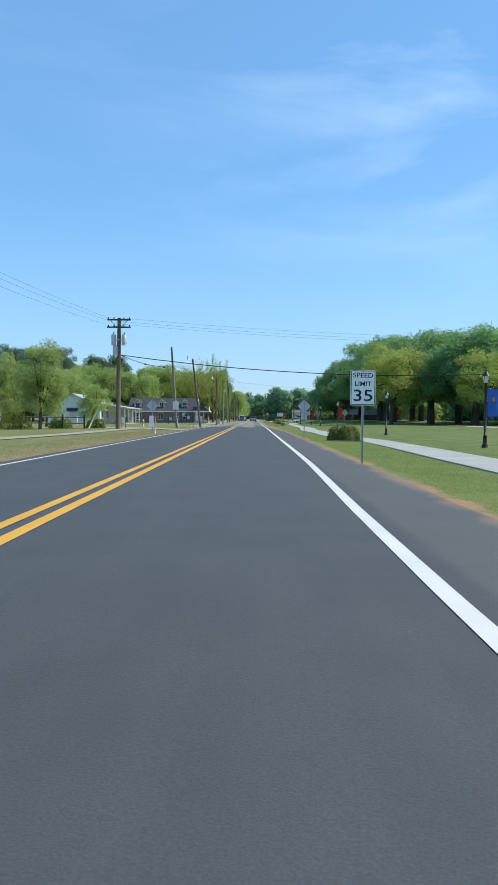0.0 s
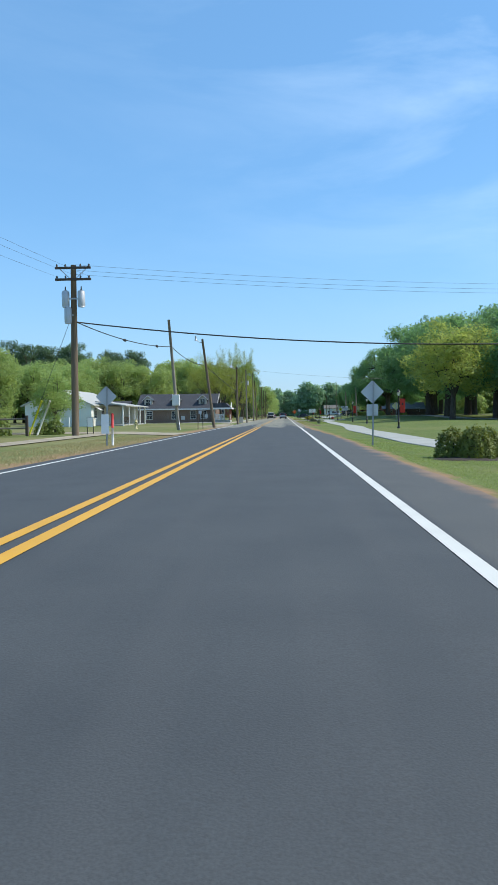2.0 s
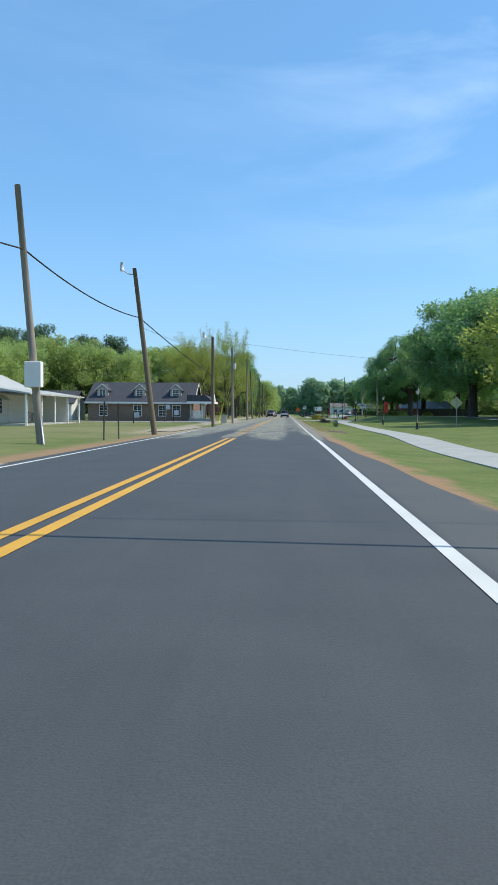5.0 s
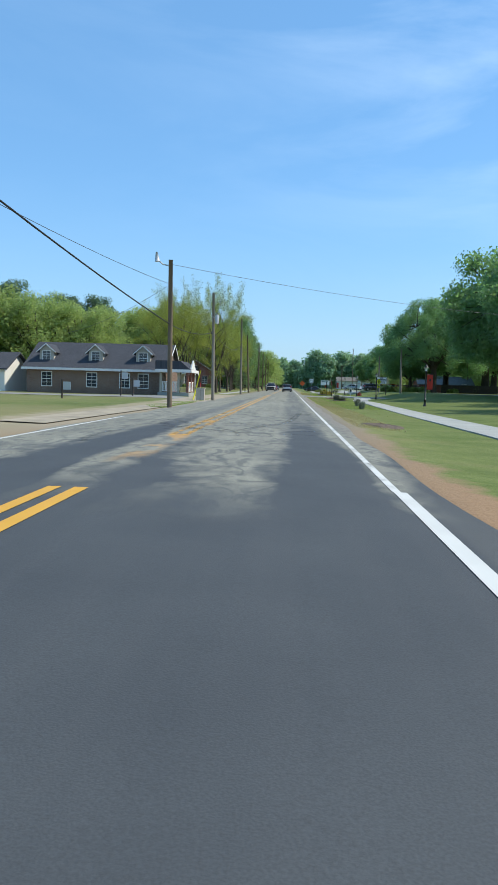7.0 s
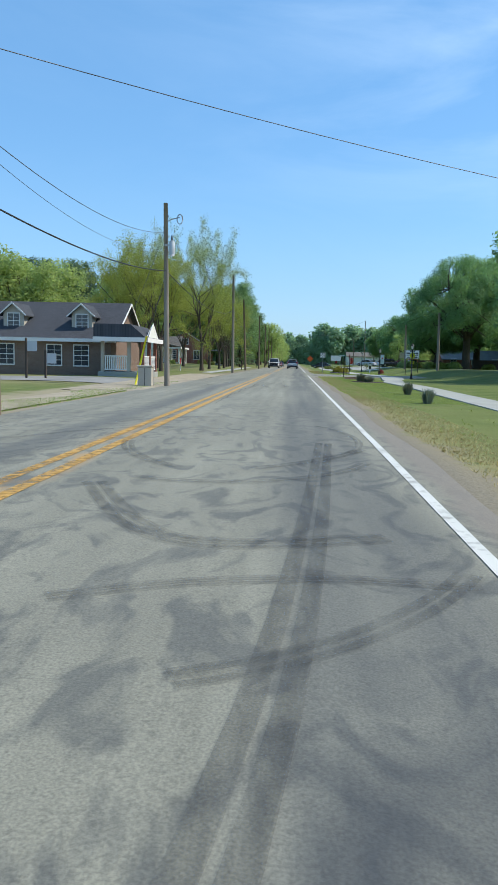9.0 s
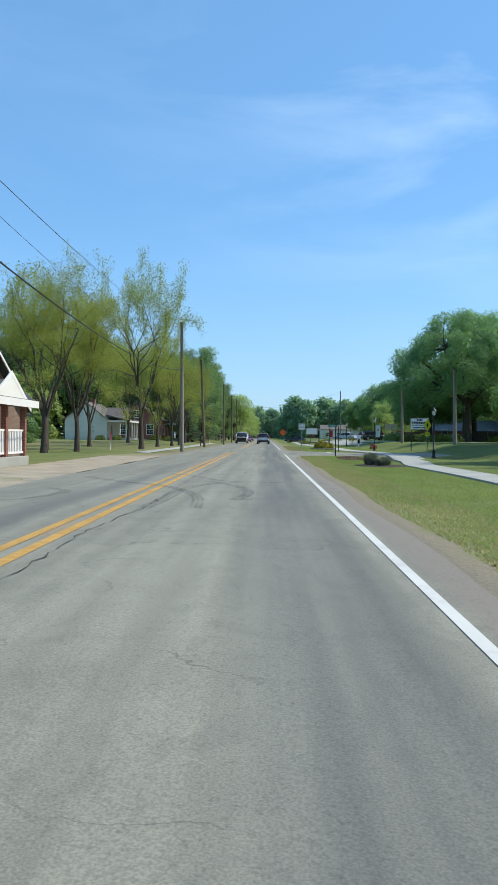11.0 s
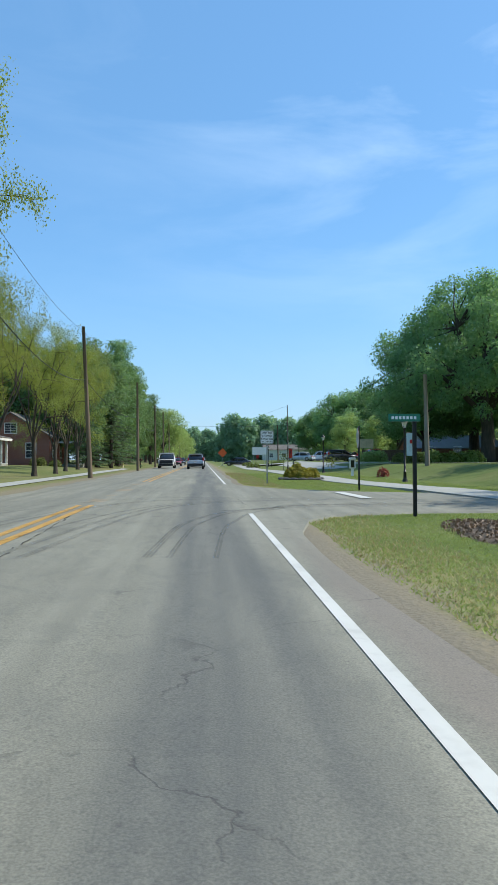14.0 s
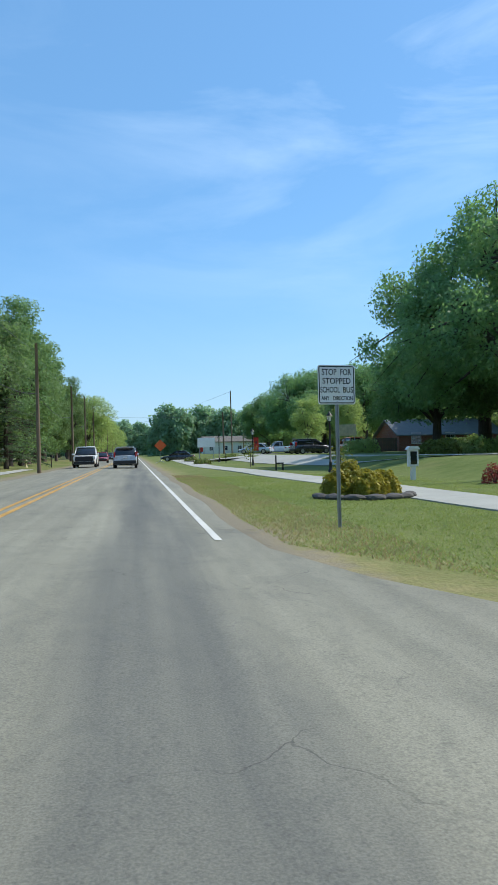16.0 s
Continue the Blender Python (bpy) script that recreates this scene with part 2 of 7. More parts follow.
def ground_material():
    """Mown lawn, mottled with clover, straw and thin spots, with bare clay and grit along the pavement."""
    m, n, l, b = nodes_of("lawn", 0.95, 0.0, 0.15)
    c = n.new("ShaderNodeTexCoord")
    sep = n.new("ShaderNodeSeparateXYZ")
    l.new(c.outputs["Object"], sep.inputs["Vector"])
    x, y = sep.outputs["X"], sep.outputs["Y"]
    wide, mid, fine = noise_of(n, l, 0.07, 4), noise_of(n, l, 0.8, 6), noise_of(n, l, 22, 4)
    tuft, thin = noise_of(n, l, 4.5, 5), noise_of(n, l, 0.35, 5)
    col = blend(n, l, span(n, l, mid.outputs["Fac"], 0.3, 0.7), (0.100, 0.144, 0.035), (0.172, 0.213, 0.066))
    col = blend(n, l, span(n, l, tuft.outputs["Fac"], 0.50, 0.70, 0.0, 0.6), col, (0.085, 0.125, 0.028))
    col = blend(n, l, span(n, l, wide.outputs["Fac"], 0.45, 0.66, 0.0, 0.42), col, (0.220, 0.222, 0.085))
    col = blend(n, l, span(n, l, thin.outputs["Fac"], 0.56, 0.72, 0.0, 0.52), col, (0.235, 0.210, 0.095))
    col = blend(n, l, span(n, l, fine.outputs["Fac"], 0.35, 0.75, 0.0, 0.55), col, (0.060, 0.080, 0.024))
    ragged = maths(n, l, 'MULTIPLY', maths(n, l, 'SUBTRACT', mid.outputs["Fac"], 0.5), 1.6)
    ragged = maths(n, l, 'ADD', ragged, maths(n, l, 'MULTIPLY', maths(n, l, 'SUBTRACT', tuft.outputs["Fac"], 0.5), 0.5))
    right = span(n, l, maths(n, l, 'ADD', maths(n, l, 'ADD', x, ragged), span(n, l, y, 58, 92, 0.0, 0.62)), 5.05, 5.45, 1.0, 0.0)
    left = span(n, l, maths(n, l, 'SUBTRACT', x, ragged), -5.1, -4.3, 0.0, 1.0)
    bare = maths(n, l, 'MULTIPLY', right, left)
    grit = blend(n, l, fine.outputs["Fac"], (0.185, 0.158, 0.118), (0.265, 0.232, 0.180))
    clay = blend(n, l, fine.outputs["Fac"], (0.255, 0.150, 0.085), (0.350, 0.225, 0.135))
    col = blend(n, l, maths(n, l, 'MULTIPLY', bare, 0.92), col, blend(n, l, span(n, l, y, 84, 104), clay, grit))
    col = blend(n, l, maths(n, l, 'MULTIPLY', span(n, l, x, -5.0, -3.0, 1.0, 0.0), span(n, l, wide.outputs["Fac"], 0.35, 0.6, 0.10, 0.55)), col, (0.235, 0.205, 0.105))
    straw = maths(n, l, 'MULTIPLY', span(n, l, maths(n, l, 'SUBTRACT', x, ragged), 4.5, 5.9, 1.0, 0.0), maths(n, l, 'MULTIPLY', span(n, l, x, 4.2, 4.7), span(n, l, y, 90, 105)))
    col = blend(n, l, maths(n, l, 'MULTIPLY', straw, span(n, l, tuft.outputs["Fac"], 0.35, 0.65, 0.2, 0.75)), col, (0.31, 0.262, 0.135))
    # worn gravel and dry ground on the side of the road by the houses
    dry = maths(n, l, 'MULTIPLY', span(n, l, maths(n, l, 'ADD', x, ragged), -6.6, -6.0),
                maths(n, l, 'MULTIPLY', span(n, l, y, 90, 97), span(n, l, y, 158, 168, 1.0, 0.0)))
    dry = maths(n, l, 'MULTIPLY', dry, span(n, l, x, -4.0, -3.0, 1.0, 0.0))
    col = blend(n, l, maths(n, l, 'MULTIPLY', dry, 0.75), col, (0.33, 0.28, 0.20))
    l.new(col, b.inputs["Base Color"])
    bumped(n, l, b, maths(n, l, 'ADD', fine.outputs["Fac"], tuft.outputs["Fac"]), 0.7, 0.03)
    return m


def line_material(name, color, worn_lo, worn_hi, dust=0.0):
    """Road paint, chipped, with the pavement showing through the gaps."""
    m, n, l, b = nodes_of(name, 0.6, 0.0, 0.4)
    c = n.new("ShaderNodeTexCoord")
    sep = n.new("ShaderNodeSeparateXYZ")
    l.new(c.outputs["Object"], sep.inputs["Vector"])
    chips, dirt = noise_of(n, l, 9, 5), noise_of(n, l, 1.1, 4)
    age = maths(n, l, 'MULTIPLY', span(n, l, sep.outputs["Y"], 84.5, 89), span(n, l, sep.outputs["Y"], 100, 114, 1.0, 0.16))
    loss = maths(n, l, 'MULTIPLY', age, span(n, l, maths(n, l, 'ADD', chips.outputs["Fac"], maths(n, l, 'MULTIPLY', dirt.outputs["Fac"], 0.8)), worn_lo, worn_hi))
    paint = blend(n, l, span(n, l, dirt.outputs["Fac"], 0.4, 0.8, 0.0, 0.35), color, tuple(v * 0.6 for v in color))
    l.new(blend(n, l, span(n, l, sep.outputs["Y"], 86, 98, 0.0, dust), paint, (0.30, 0.215, 0.12)), b.inputs["Base Color"])
    clear = n.new("ShaderNodeBsdfTransparent")
    mx = n.new("ShaderNodeMixShader")
    l.new(loss, mx.inputs["Fac"])
    l.new(b.outputs["BSDF"], mx.inputs[1])
    l.new(clear.outputs["BSDF"], mx.inputs[2])
    l.new(mx.outputs["Shader"], n["Material Output"].inputs["Surface"])
    return m


def tyre_mark_material():
    m, n, l, b = nodes_of("tyre_rubber_film", 0.7)
    b.inputs["Base Color"].default_value = (0.045, 0.045, 0.045, 1)
    s = noise_of(n, l, 1.0, 5, (9, 1.3, 1))
    clear = n.new("ShaderNodeBsdfTransparent")
    mx = n.new("ShaderNodeMixShader")
    l.new(span(n, l, s.outputs["Fac"], 0.32, 0.72, 0.06, 0.36), mx.inputs["Fac"])
    l.new(clear.outputs["BSDF"], mx.inputs[1])
    l.new(b.outputs["BSDF"], mx.inputs[2])
    l.new(mx.outputs["Shader"], n["Material Output"].inputs["Surface"])
    return m


def bark_material(name, color):
    return plain(name, color, 0.92, 0.0, 0.45, 2.0, 14.0, 0.6, 0.2, (6, 6, 0.8))


def glass_material(name, tint, rough=0.05):
    m, n, l, b = nodes_of(name, rough, 0.0, 0.8)
    b.inputs["Base Color"].default_value = (*tint, 1)
    return m


def shingle_material(name, color):
    m, n, l, b = nodes_of(name, 0.93, 0.0, 0.2)
    brick = n.new("ShaderNodeTexBrick")
    c = n.new("ShaderNodeTexCoord")
    l.new(c.outputs["Object"], brick.inputs["Vector"])
    brick.inputs["Scale"].default_value = 3.0
    brick.inputs["Color1"].default_value = (*color, 1)
    brick.inputs["Color2"].default_value = (*(v * 1.35 for v in color), 1)
    brick.inputs["Mortar"].default_value = (*(v * 0.5 for v in color), 1)
    brick.inputs["Mortar Size"].default_value = 0.02
    s = noise_of(n, l, 0.8, 5)
    l.new(blend(n, l, span(n, l, s.outputs["Fac"], 0.35, 0.7, 0.0, 0.4), brick.outputs["Color"], tuple(v * 0.7 for v in color)), b.inputs["Base Color"])
    return m


def brickwork_material(name, c1, c2, mortar):
    m, n, l, b = nodes_of(name, 0.9, 0.0, 0.2)
    brick = n.new("ShaderNodeTexBrick")
    c = n.new("ShaderNodeTexCoord")
    sep = n.new("ShaderNodeSeparateXYZ")
    com = n.new("ShaderNodeCombineXYZ")
    l.new(c.outputs["Object"], sep.inputs["Vector"])
    l.new(maths(n, l, 'ADD', sep.outputs["X"], sep.outputs["Y"]), com.inputs["X"])
    l.new(sep.outputs["Z"], com.inputs["Y"])
    l.new(com.outputs["Vector"], brick.inputs["Vector"])
    brick.inputs["Scale"].default_value = 4.5
    for key, v in (("Color1", c1), ("Color2", c2), ("Mortar", mortar)):
        brick.inputs[key].default_value = (*v, 1)
    s = noise_of(n, l, 0.6, 5)
    l.new(blend(n, l, span(n, l, s.outputs["Fac"], 0.35, 0.7, 0.0, 0.4), brick.outputs["Color"], tuple(v * 0.6 for v in c1)), b.inputs["Base Color"])
    bumped(n, l, b, brick.outputs["Fac"], -0.3, 0.01)
    return m


ASPHALT = road_material()
LAWN = ground_material()
WHITE_LINE = line_material("white_road_paint", (0.60, 0.60, 0.55), 0.90, 1.30)
YELLOW_LINE = line_material("yellow_road_paint", (0.62, 0.33, 0.03), 0.76, 1.04, 0.35)
TYRE_FILM = tyre_mark_material()
CRACK = plain("open_crack", (0.085, 0.082, 0.075), 0.95, 0, 0.3, 6, 40, 0.2, 0.1)
CONCRETE = plain("concrete", (0.36, 0.365, 0.33), 0.9, 0, 0.18, 0.7, 30, 0.2)
OLD_ASPHALT = plain("old_asphalt", (0.25, 0.245, 0.225), 0.9, 0, 0.25, 0.5, 60, 0.3)
GRAVEL = plain("pale_gravel", (0.35, 0.30, 0.215), 0.95, 0, 0.3, 1.2, 45, 0.5)
MULCH = plain("dark_mulch", (0.045, 0.032, 0.024), 0.95, 0, 0.4, 5, 30, 0.9)
DRY_LEAVES = plain("dry_leaf_litter", (0.13, 0.095, 0.065), 0.95, 0, 0.4, 5, 30, 0.9)
STONE = plain("grey_stone", (0.10, 0.095, 0.09), 0.9, 0, 0.35, 3, 25, 0.5)
POLE_WOOD = plain("weathered_pole_wood", (0.20, 0.155, 0.11), 0.9, 0, 0.35, 1.5, 18, 0.4, 0.2, (5, 5, 0.4))
GREY_POLE = plain("silvered_pole_wood", (0.30, 0.265, 0.22), 0.9, 0, 0.3, 1.5, 18, 0.4, 0.2, (5, 5, 0.4))
STEEL = plain("galvanised_steel", (0.42, 0.43, 0.44), 0.45, 0.7, 0.15, 6, 60, 0.05)
SIGN_BACK = plain("bare_aluminium", (0.52, 0.54, 0.56), 0.5, 0.25, 0.08, 3, 40, 0.03)
SIGN_WHITE = plain("white_sign_sheet", (0.86, 0.86, 0.85), 0.4, 0, 0.05, 3, 40, 0.02)
SIGN_BLACK = plain("black_sign_ink", (0.012, 0.012, 0.013), 0.5, 0, 0.1, 3, 40, 0)
SIGN_YELLOW = plain("yellow_green_sign_sheet", (0.75, 0.70, 0.02), 0.4, 0, 0.08, 3, 40, 0.02)
SIGN_AMBER = plain("faded_yellow_sign_sheet", (0.45, 0.40, 0.20), 0.5, 0, 0.12, 3, 40, 0.02)
SIGN_ORANGE = plain("orange_sign_sheet", (0.80, 0.13, 0.02), 0.45, 0, 0.08, 3, 40, 0.02)
SIGN_GREEN = plain("green_sign_sheet", (0.015, 0.20, 0.12), 0.45, 0, 0.08, 3, 40, 0.02)
SIGN_RED = plain("red_sign_sheet", (0.50, 0.02, 0.02), 0.45, 0, 0.08, 3, 40, 0.02)
BLACK_IRON = plain("black_painted_iron", (0.014, 0.015, 0.016), 0.45, 0.2, 0.2, 5, 60, 0.05)
BANNER_RED = plain("red_banner_cloth", (0.48, 0.035, 0.02), 0.85, 0, 0.15, 4, 120, 0.1)
BANNER_BLUE = plain("blue_banner_cloth", (0.03, 0.14, 0.50), 0.85, 0, 0.15, 4, 120, 0.1)
BANNER_PALE = plain("pale_blue_banner_cloth", (0.50, 0.62, 0.66), 0.85, 0, 0.1, 4, 120, 0.1)
LAMP_GLASS = plain("frosted_lamp_glass", (0.75, 0.76, 0.74), 0.3, 0, 0.05, 5, 50, 0)
WHITE_PAINT = plain("white_paint", (0.78, 0.77, 0.74), 0.65, 0, 0.08, 1.2, 30, 0.05)
SIDING = plain("white_lap_siding", (0.74, 0.74, 0.68), 0.7, 0, 0.08, 1.2, 26, 0.05, 0.4, (0.3, 0.3, 1))
TAN_SIDING = plain("tan_siding", (0.46, 0.42, 0.35), 0.75, 0, 0.1, 1.2, 26, 0.05)
BROWN_BRICK = brickwork_material("brown_brick", (0.185, 0.118, 0.088), (0.25, 0.165, 0.125), (0.30, 0.26, 0.22))
RED_BRICK = brickwork_material("red_brick", (0.23, 0.075, 0.05), (0.30, 0.11, 0.075), (0.30, 0.26, 0.23))
DARK_SHINGLE = shingle_material("slate_grey_shingle", (0.062, 0.066, 0.075))
BROWN_SHINGLE = shingle_material("grey_brown_shingle", (0.15, 0.14, 0.125))
METAL_ROOF = plain("pale_metal_roof", (0.47, 0.46, 0.41), 0.5, 0.1, 0.15, 0.9, 20, 0.05)
WINDOW_GLASS = glass_material("dark_window_glass", (0.03, 0.035, 0.045))
CAR_GLASS = glass_material("tinted_car_glass", (0.012, 0.014, 0.017))
DARK_WOOD = plain("dark_weathered_wood", (0.085, 0.065, 0.05), 0.9, 0, 0.35, 2, 22, 0.3)
FENCE_WOOD = plain("grey_fence_wood", (0.24, 0.21, 0.18), 0.9, 0, 0.3, 2, 22, 0.3)
CABLE = plain("black_cable", (0.012, 0.012, 0.013), 0.6, 0, 0.1, 3, 20, 0)
WIRE = plain("grey_wire", (0.09, 0.10, 0.11), 0.5, 0.3, 0.1, 3, 20, 0)
RUBBER = plain("tyre_rubber", (0.015, 0.015, 0.016), 0.85, 0, 0.2, 8, 60, 0.2)
RIM = plain("alloy_rim", (0.45, 0.46, 0.47), 0.35, 0.8, 0.1, 6, 40, 0)
BLACK_TRIM = plain("black_plastic_trim", (0.02, 0.02, 0.022), 0.6, 0, 0.15, 6, 50, 0.05)
RED_LENS = plain("red_lamp_lens", (0.42, 0.015, 0.012), 0.2, 0, 0.08, 6, 40, 0)
CLEAR_LENS = plain("clear_lamp_lens", (0.70, 0.71, 0.72), 0.15, 0.2, 0.08, 6, 40, 0)


def car_paint(name, color, metal):
    m = plain(name, color, 0.28, metal, 0.06, 2, 60, 0.0)
    m.node_tree.nodes["Principled BSDF"].inputs["Coat Weight"].default_value = 0.6
    return m


SILVER_PAINT = car_paint("silver_blue_car_paint", (0.50, 0.56, 0.64), 0.15)
WHITE_CAR = car_paint("white_car_paint", (0.74, 0.74, 0.73), 0.0)
RED_CAR = car_paint("red_car_paint", (0.30, 0.02, 0.025), 0.1)
ORANGE_CAR = car_paint("orange_car_paint", (0.50, 0.16, 0.04), 0.1)
DARK_CAR = car_paint("dark_car_paint", (0.03, 0.035, 0.045), 0.3)
BARK = bark_material("grey_brown_bark", (0.098, 0.082, 0.066))
PINE_BARK = bark_material("pine_bark", (0.13, 0.10, 0.085))
OAK_LEAF = leaf_material("oak_leaf", (0.076, 0.162, 0.090), (0.168, 0.295, 0.145), (0.32, 0.56, 0.17), 0.48)
SPRING_LEAF = leaf_material("spring_leaf", (0.165, 0.205, 0.045), (0.300, 0.335, 0.080), (0.48, 0.55, 0.10), 0.45)
WOOD_LEAF = leaf_material("wood_leaf", (0.190, 0.265, 0.085), (0.315, 0.390, 0.135), (0.50, 0.64, 0.19), 0.48)
PINE_LEAF = leaf_material("pine_needle", (0.055, 0.105, 0.062), (0.110, 0.170, 0.095), (0.18, 0.29, 0.12), 0.42)
STAND_LEAF = leaf_material("stand_leaf", (0.090, 0.160, 0.070), (0.175, 0.270, 0.110), (0.28, 0.44, 0.14), 0.45)
PALE_LEAF = leaf_material("pale_leaf", (0.215, 0.275, 0.065), (0.345, 0.395, 0.115), (0.56, 0.66, 0.15), 0.50)
BROWN_LEAF = leaf_material("brown_leaf", (0.09, 0.06, 0.04), (0.30, 0.22, 0.15), (0.2, 0.13, 0.07), 0.15)
# leaves of distant woods: aerial haze painted in as a paler, bluer green
HAZED_LEAF = leaf_material("hazed_leaf", (0.150, 0.260, 0.165), (0.235, 0.360, 0.220), (0.38, 0.60, 0.30), 0.48)
SHRUB_LEAF = leaf_material("shrub_leaf", (0.085, 0.140, 0.032), (0.220, 0.265, 0.058), (0.30, 0.34, 0.05), 0.30)
GOLD_LEAF = leaf_material("gold_thread_leaf", (0.150, 0.165, 0.020), (0.46, 0.40, 0.045), (0.50, 0.44, 0.05), 0.32)
RED_LEAF = leaf_material("red_leaf", (0.20, 0.03, 0.03), (0.38, 0.08, 0.06), (0.4, 0.08, 0.05), 0.3)
BLUE_GRASS = leaf_material("blue_grey_grass", (0.10, 0.13, 0.09), (0.24, 0.27, 0.21), (0.22, 0.26, 0.17), 0.30)
TURF = leaf_material("turf_blade", (0.158, 0.225, 0.060), (0.275, 0.335, 0.107), (0.39, 0.48, 0.13), 0.45)
DRY_TURF = leaf_material("dry_turf_blade", (0.32, 0.27, 0.12), (0.48, 0.42, 0.22), (0.45, 0.40, 0.18), 0.40)


# ---- building helpers ----
def mesh_of(name, bm, material):
    me = bpy.data.meshes.new(name)
    bm.to_mesh(me)
    bm.free()
    me.materials.append(material)
    return me


def part(name, bm, material, parent=None, label=""):
    """Links a bmesh (or mesh) as one object under a thing or a part."""
    me = bm if isinstance(bm, bpy.types.Mesh) else mesh_of(name, bm, material)
    ob = new(name, me)
    if parent is not None:
        ob.parent = parent
    if label:
        ob["label"] = label
    return ob


def thing(name, label, category, group="", kind="", at=(0, 0, 0), turn=0.0):
    e = new(name)
    e.empty_display_size = 0.2
    e.matrix_basis = pose(*at, 0, 0, turn)
    return tagged(e, label, category, group, kind)


def box(bm, x0, x1, y0, y1, z0, z1, bevel=0.0, m=None):
    g = bmesh.ops.create_cube(bm, size=1.0)
    vs = g["verts"]
    for v in vs:
        v.co = Vector(((x0 + x1) / 2 + v.co.x * (x1 - x0), (y0 + y1) / 2 + v.co.y * (y1 - y0), (z0 + z1) / 2 + v.co.z * (z1 - z0)))
    if bevel:
        es = list({e for v in vs for e in v.link_edges})
        r = bmesh.ops.bevel(bm, geom=es, offset=bevel, segments=2, affect='EDGES', profile=0.5)
        vs = list(set(r["verts"]) | {v for v in vs if v.is_valid})
    if m is not None:
        bmesh.ops.transform(bm, matrix=m, verts=vs)
    return bm


def boxes(*specs, bevel=0.0):
    bm = bmesh.new()
    for s in specs:
        box(bm, *s, bevel=bevel)
    return bm


def tube(bm, points, radii, sides=8, cap=True):
    """A tapered tube along points."""
    rings = []
    pts = [Vector(p) for p in points]
    for i, p in enumerate(pts):
        d = (pts[min(i + 1, len(pts) - 1)] - pts[max(i - 1, 0)]).normalized()
        a = d.cross(Vector((0, 0, 1)) if abs(d.z) < 0.95 else Vector((1, 0, 0))).normalized()
        b = d.cross(a)
        rings.append([bm.verts.new(p + (a * math.cos(2 * math.pi * k / sides) + b * math.sin(2 * math.pi * k / sides)) * radii[i]) for k in range(sides)])
    for r0, r1 in zip(rings, rings[1:]):
        for k in range(sides):
            f = bm.faces.new((r0[k], r0[(k + 1) % sides], r1[(k + 1) % sides], r1[k]))
            f.smooth = True
    if cap:
        bm.faces.new(rings[0])
        bm.faces.new(rings[-1][::-1])
    return bm


def tubes(points, radii, sides=8):
    return tube(bmesh.new(), points, radii, sides)


def prism(outline, y0, y1):
    """An outline in x, z carried from y0 to y1."""
    bm = bmesh.new()
    a = [bm.verts.new((x, y0, z)) for x, z in outline]
    b = [bm.verts.new((x, y1, z)) for x, z in outline]
    bm.faces.new(a)
    bm.faces.new(b[::-1])
    for i in range(len(a)):
        j = (i + 1) % len(a)
        bm.faces.new((a[j], a[i], b[i], b[j]))
    bmesh.ops.recalc_face_normals(bm, faces=bm.faces[:])
    return bm


def text_mesh(name, words, size, material, width=0.0):
    """Raised lettering in the built-in font, upright in the x, z plane, seen from -y; squeezed to a width where one is given."""
    cu = bpy.data.curves.new(name, 'FONT')
    cu.body, cu.size, cu.align_x, cu.align_y = words, size, 'CENTER', 'CENTER'
    cu.extrude, cu.offset = 0.001, size * 0.009
    ob = bpy.data.objects.new(name, cu)
    scene.collection.objects.link(ob)
    dg = bpy.context.evaluated_depsgraph_get()
    me = bpy.data.meshes.new_from_object(ob.evaluated_get(dg))
    bpy.data.objects.remove(ob)
    me.transform(pose(0, 0, 0, 90, 0, 0))
    if width:
        reach = max(v.co.x for v in me.vertices) - min(v.co.x for v in me.vertices)
        me.transform(Matrix.Diagonal((width / reach, 1, 1, 1)))
    me.materials.clear()
    me.materials.append(material)
    return me


def step(v, a, b):
    t = min(1.0, max(0.0, (v - a) / (b - a)))
    return t * t * (3 - 2 * t)


def gz(x, y):
    """Height of the ground."""
    if x >= 0:
        z = 0.75 * step(x, 13.0, 18.0) * step(y, 135.0, 165.0) + 0.25 * step(x, 12, 22) * (1 - step(y, 135, 165))
        z -= 0.12 * step(x, 4.2, 6.5) * (1 - step(x, 9, 12)) * (1 - step(y, 160, 166))
        z -= 0.10
    else:
        z = -0.10 + 0.10 * step(-x, 4.5, 8) - 0.05 * step(-x, 9, 14) * step(y, 120, 140) * (1 - step(y, 165, 185)) + 0.5 * step(-x, 6, 16) * step(y, 185, 212)
    z += 0.03 * math.sin(x * 0.31 + 1.3) * math.sin(y * 0.17) * step(abs(x), 5, 10)
    if road_left(y) + 0.3 < x < road_right(y) - 0.3:
        z -= 0.15
    return z


def road_left(y):
    return -3.75 + 0.25 * step(y, 84, 92) + 0.10 * math.sin(y * 0.9) * step(y, 84, 96)


def road_right(y):
    return 5.0 - 0.95 * step(y, 52, 92) + 0.06 * math.sin(y * 0.7 + 1)


def rz(x):
    """Height of the crowned pavement."""
    return -0.02 * abs(x)


def strip(bm, path, half, lift, heights):
    """A ribbon along a path of (x, y), half its width to each side."""
    pts = [Vector((x, y, 0)) for x, y in path]
    prev = None
    for i, p in enumerate(pts):
        d = (pts[min(i + 1, len(pts) - 1)] - pts[max(i - 1, 0)]).normalized()
        n = Vector((d.y, -d.x, 0)) * half
        pair = [bm.verts.new((q.x, q.y, heights(q.x, q.y) + lift)) for q in (p - n, p + n)]
        if prev:
            bm.faces.new((prev[0], prev[1], pair[1], pair[0]))
        prev = pair
    return bm


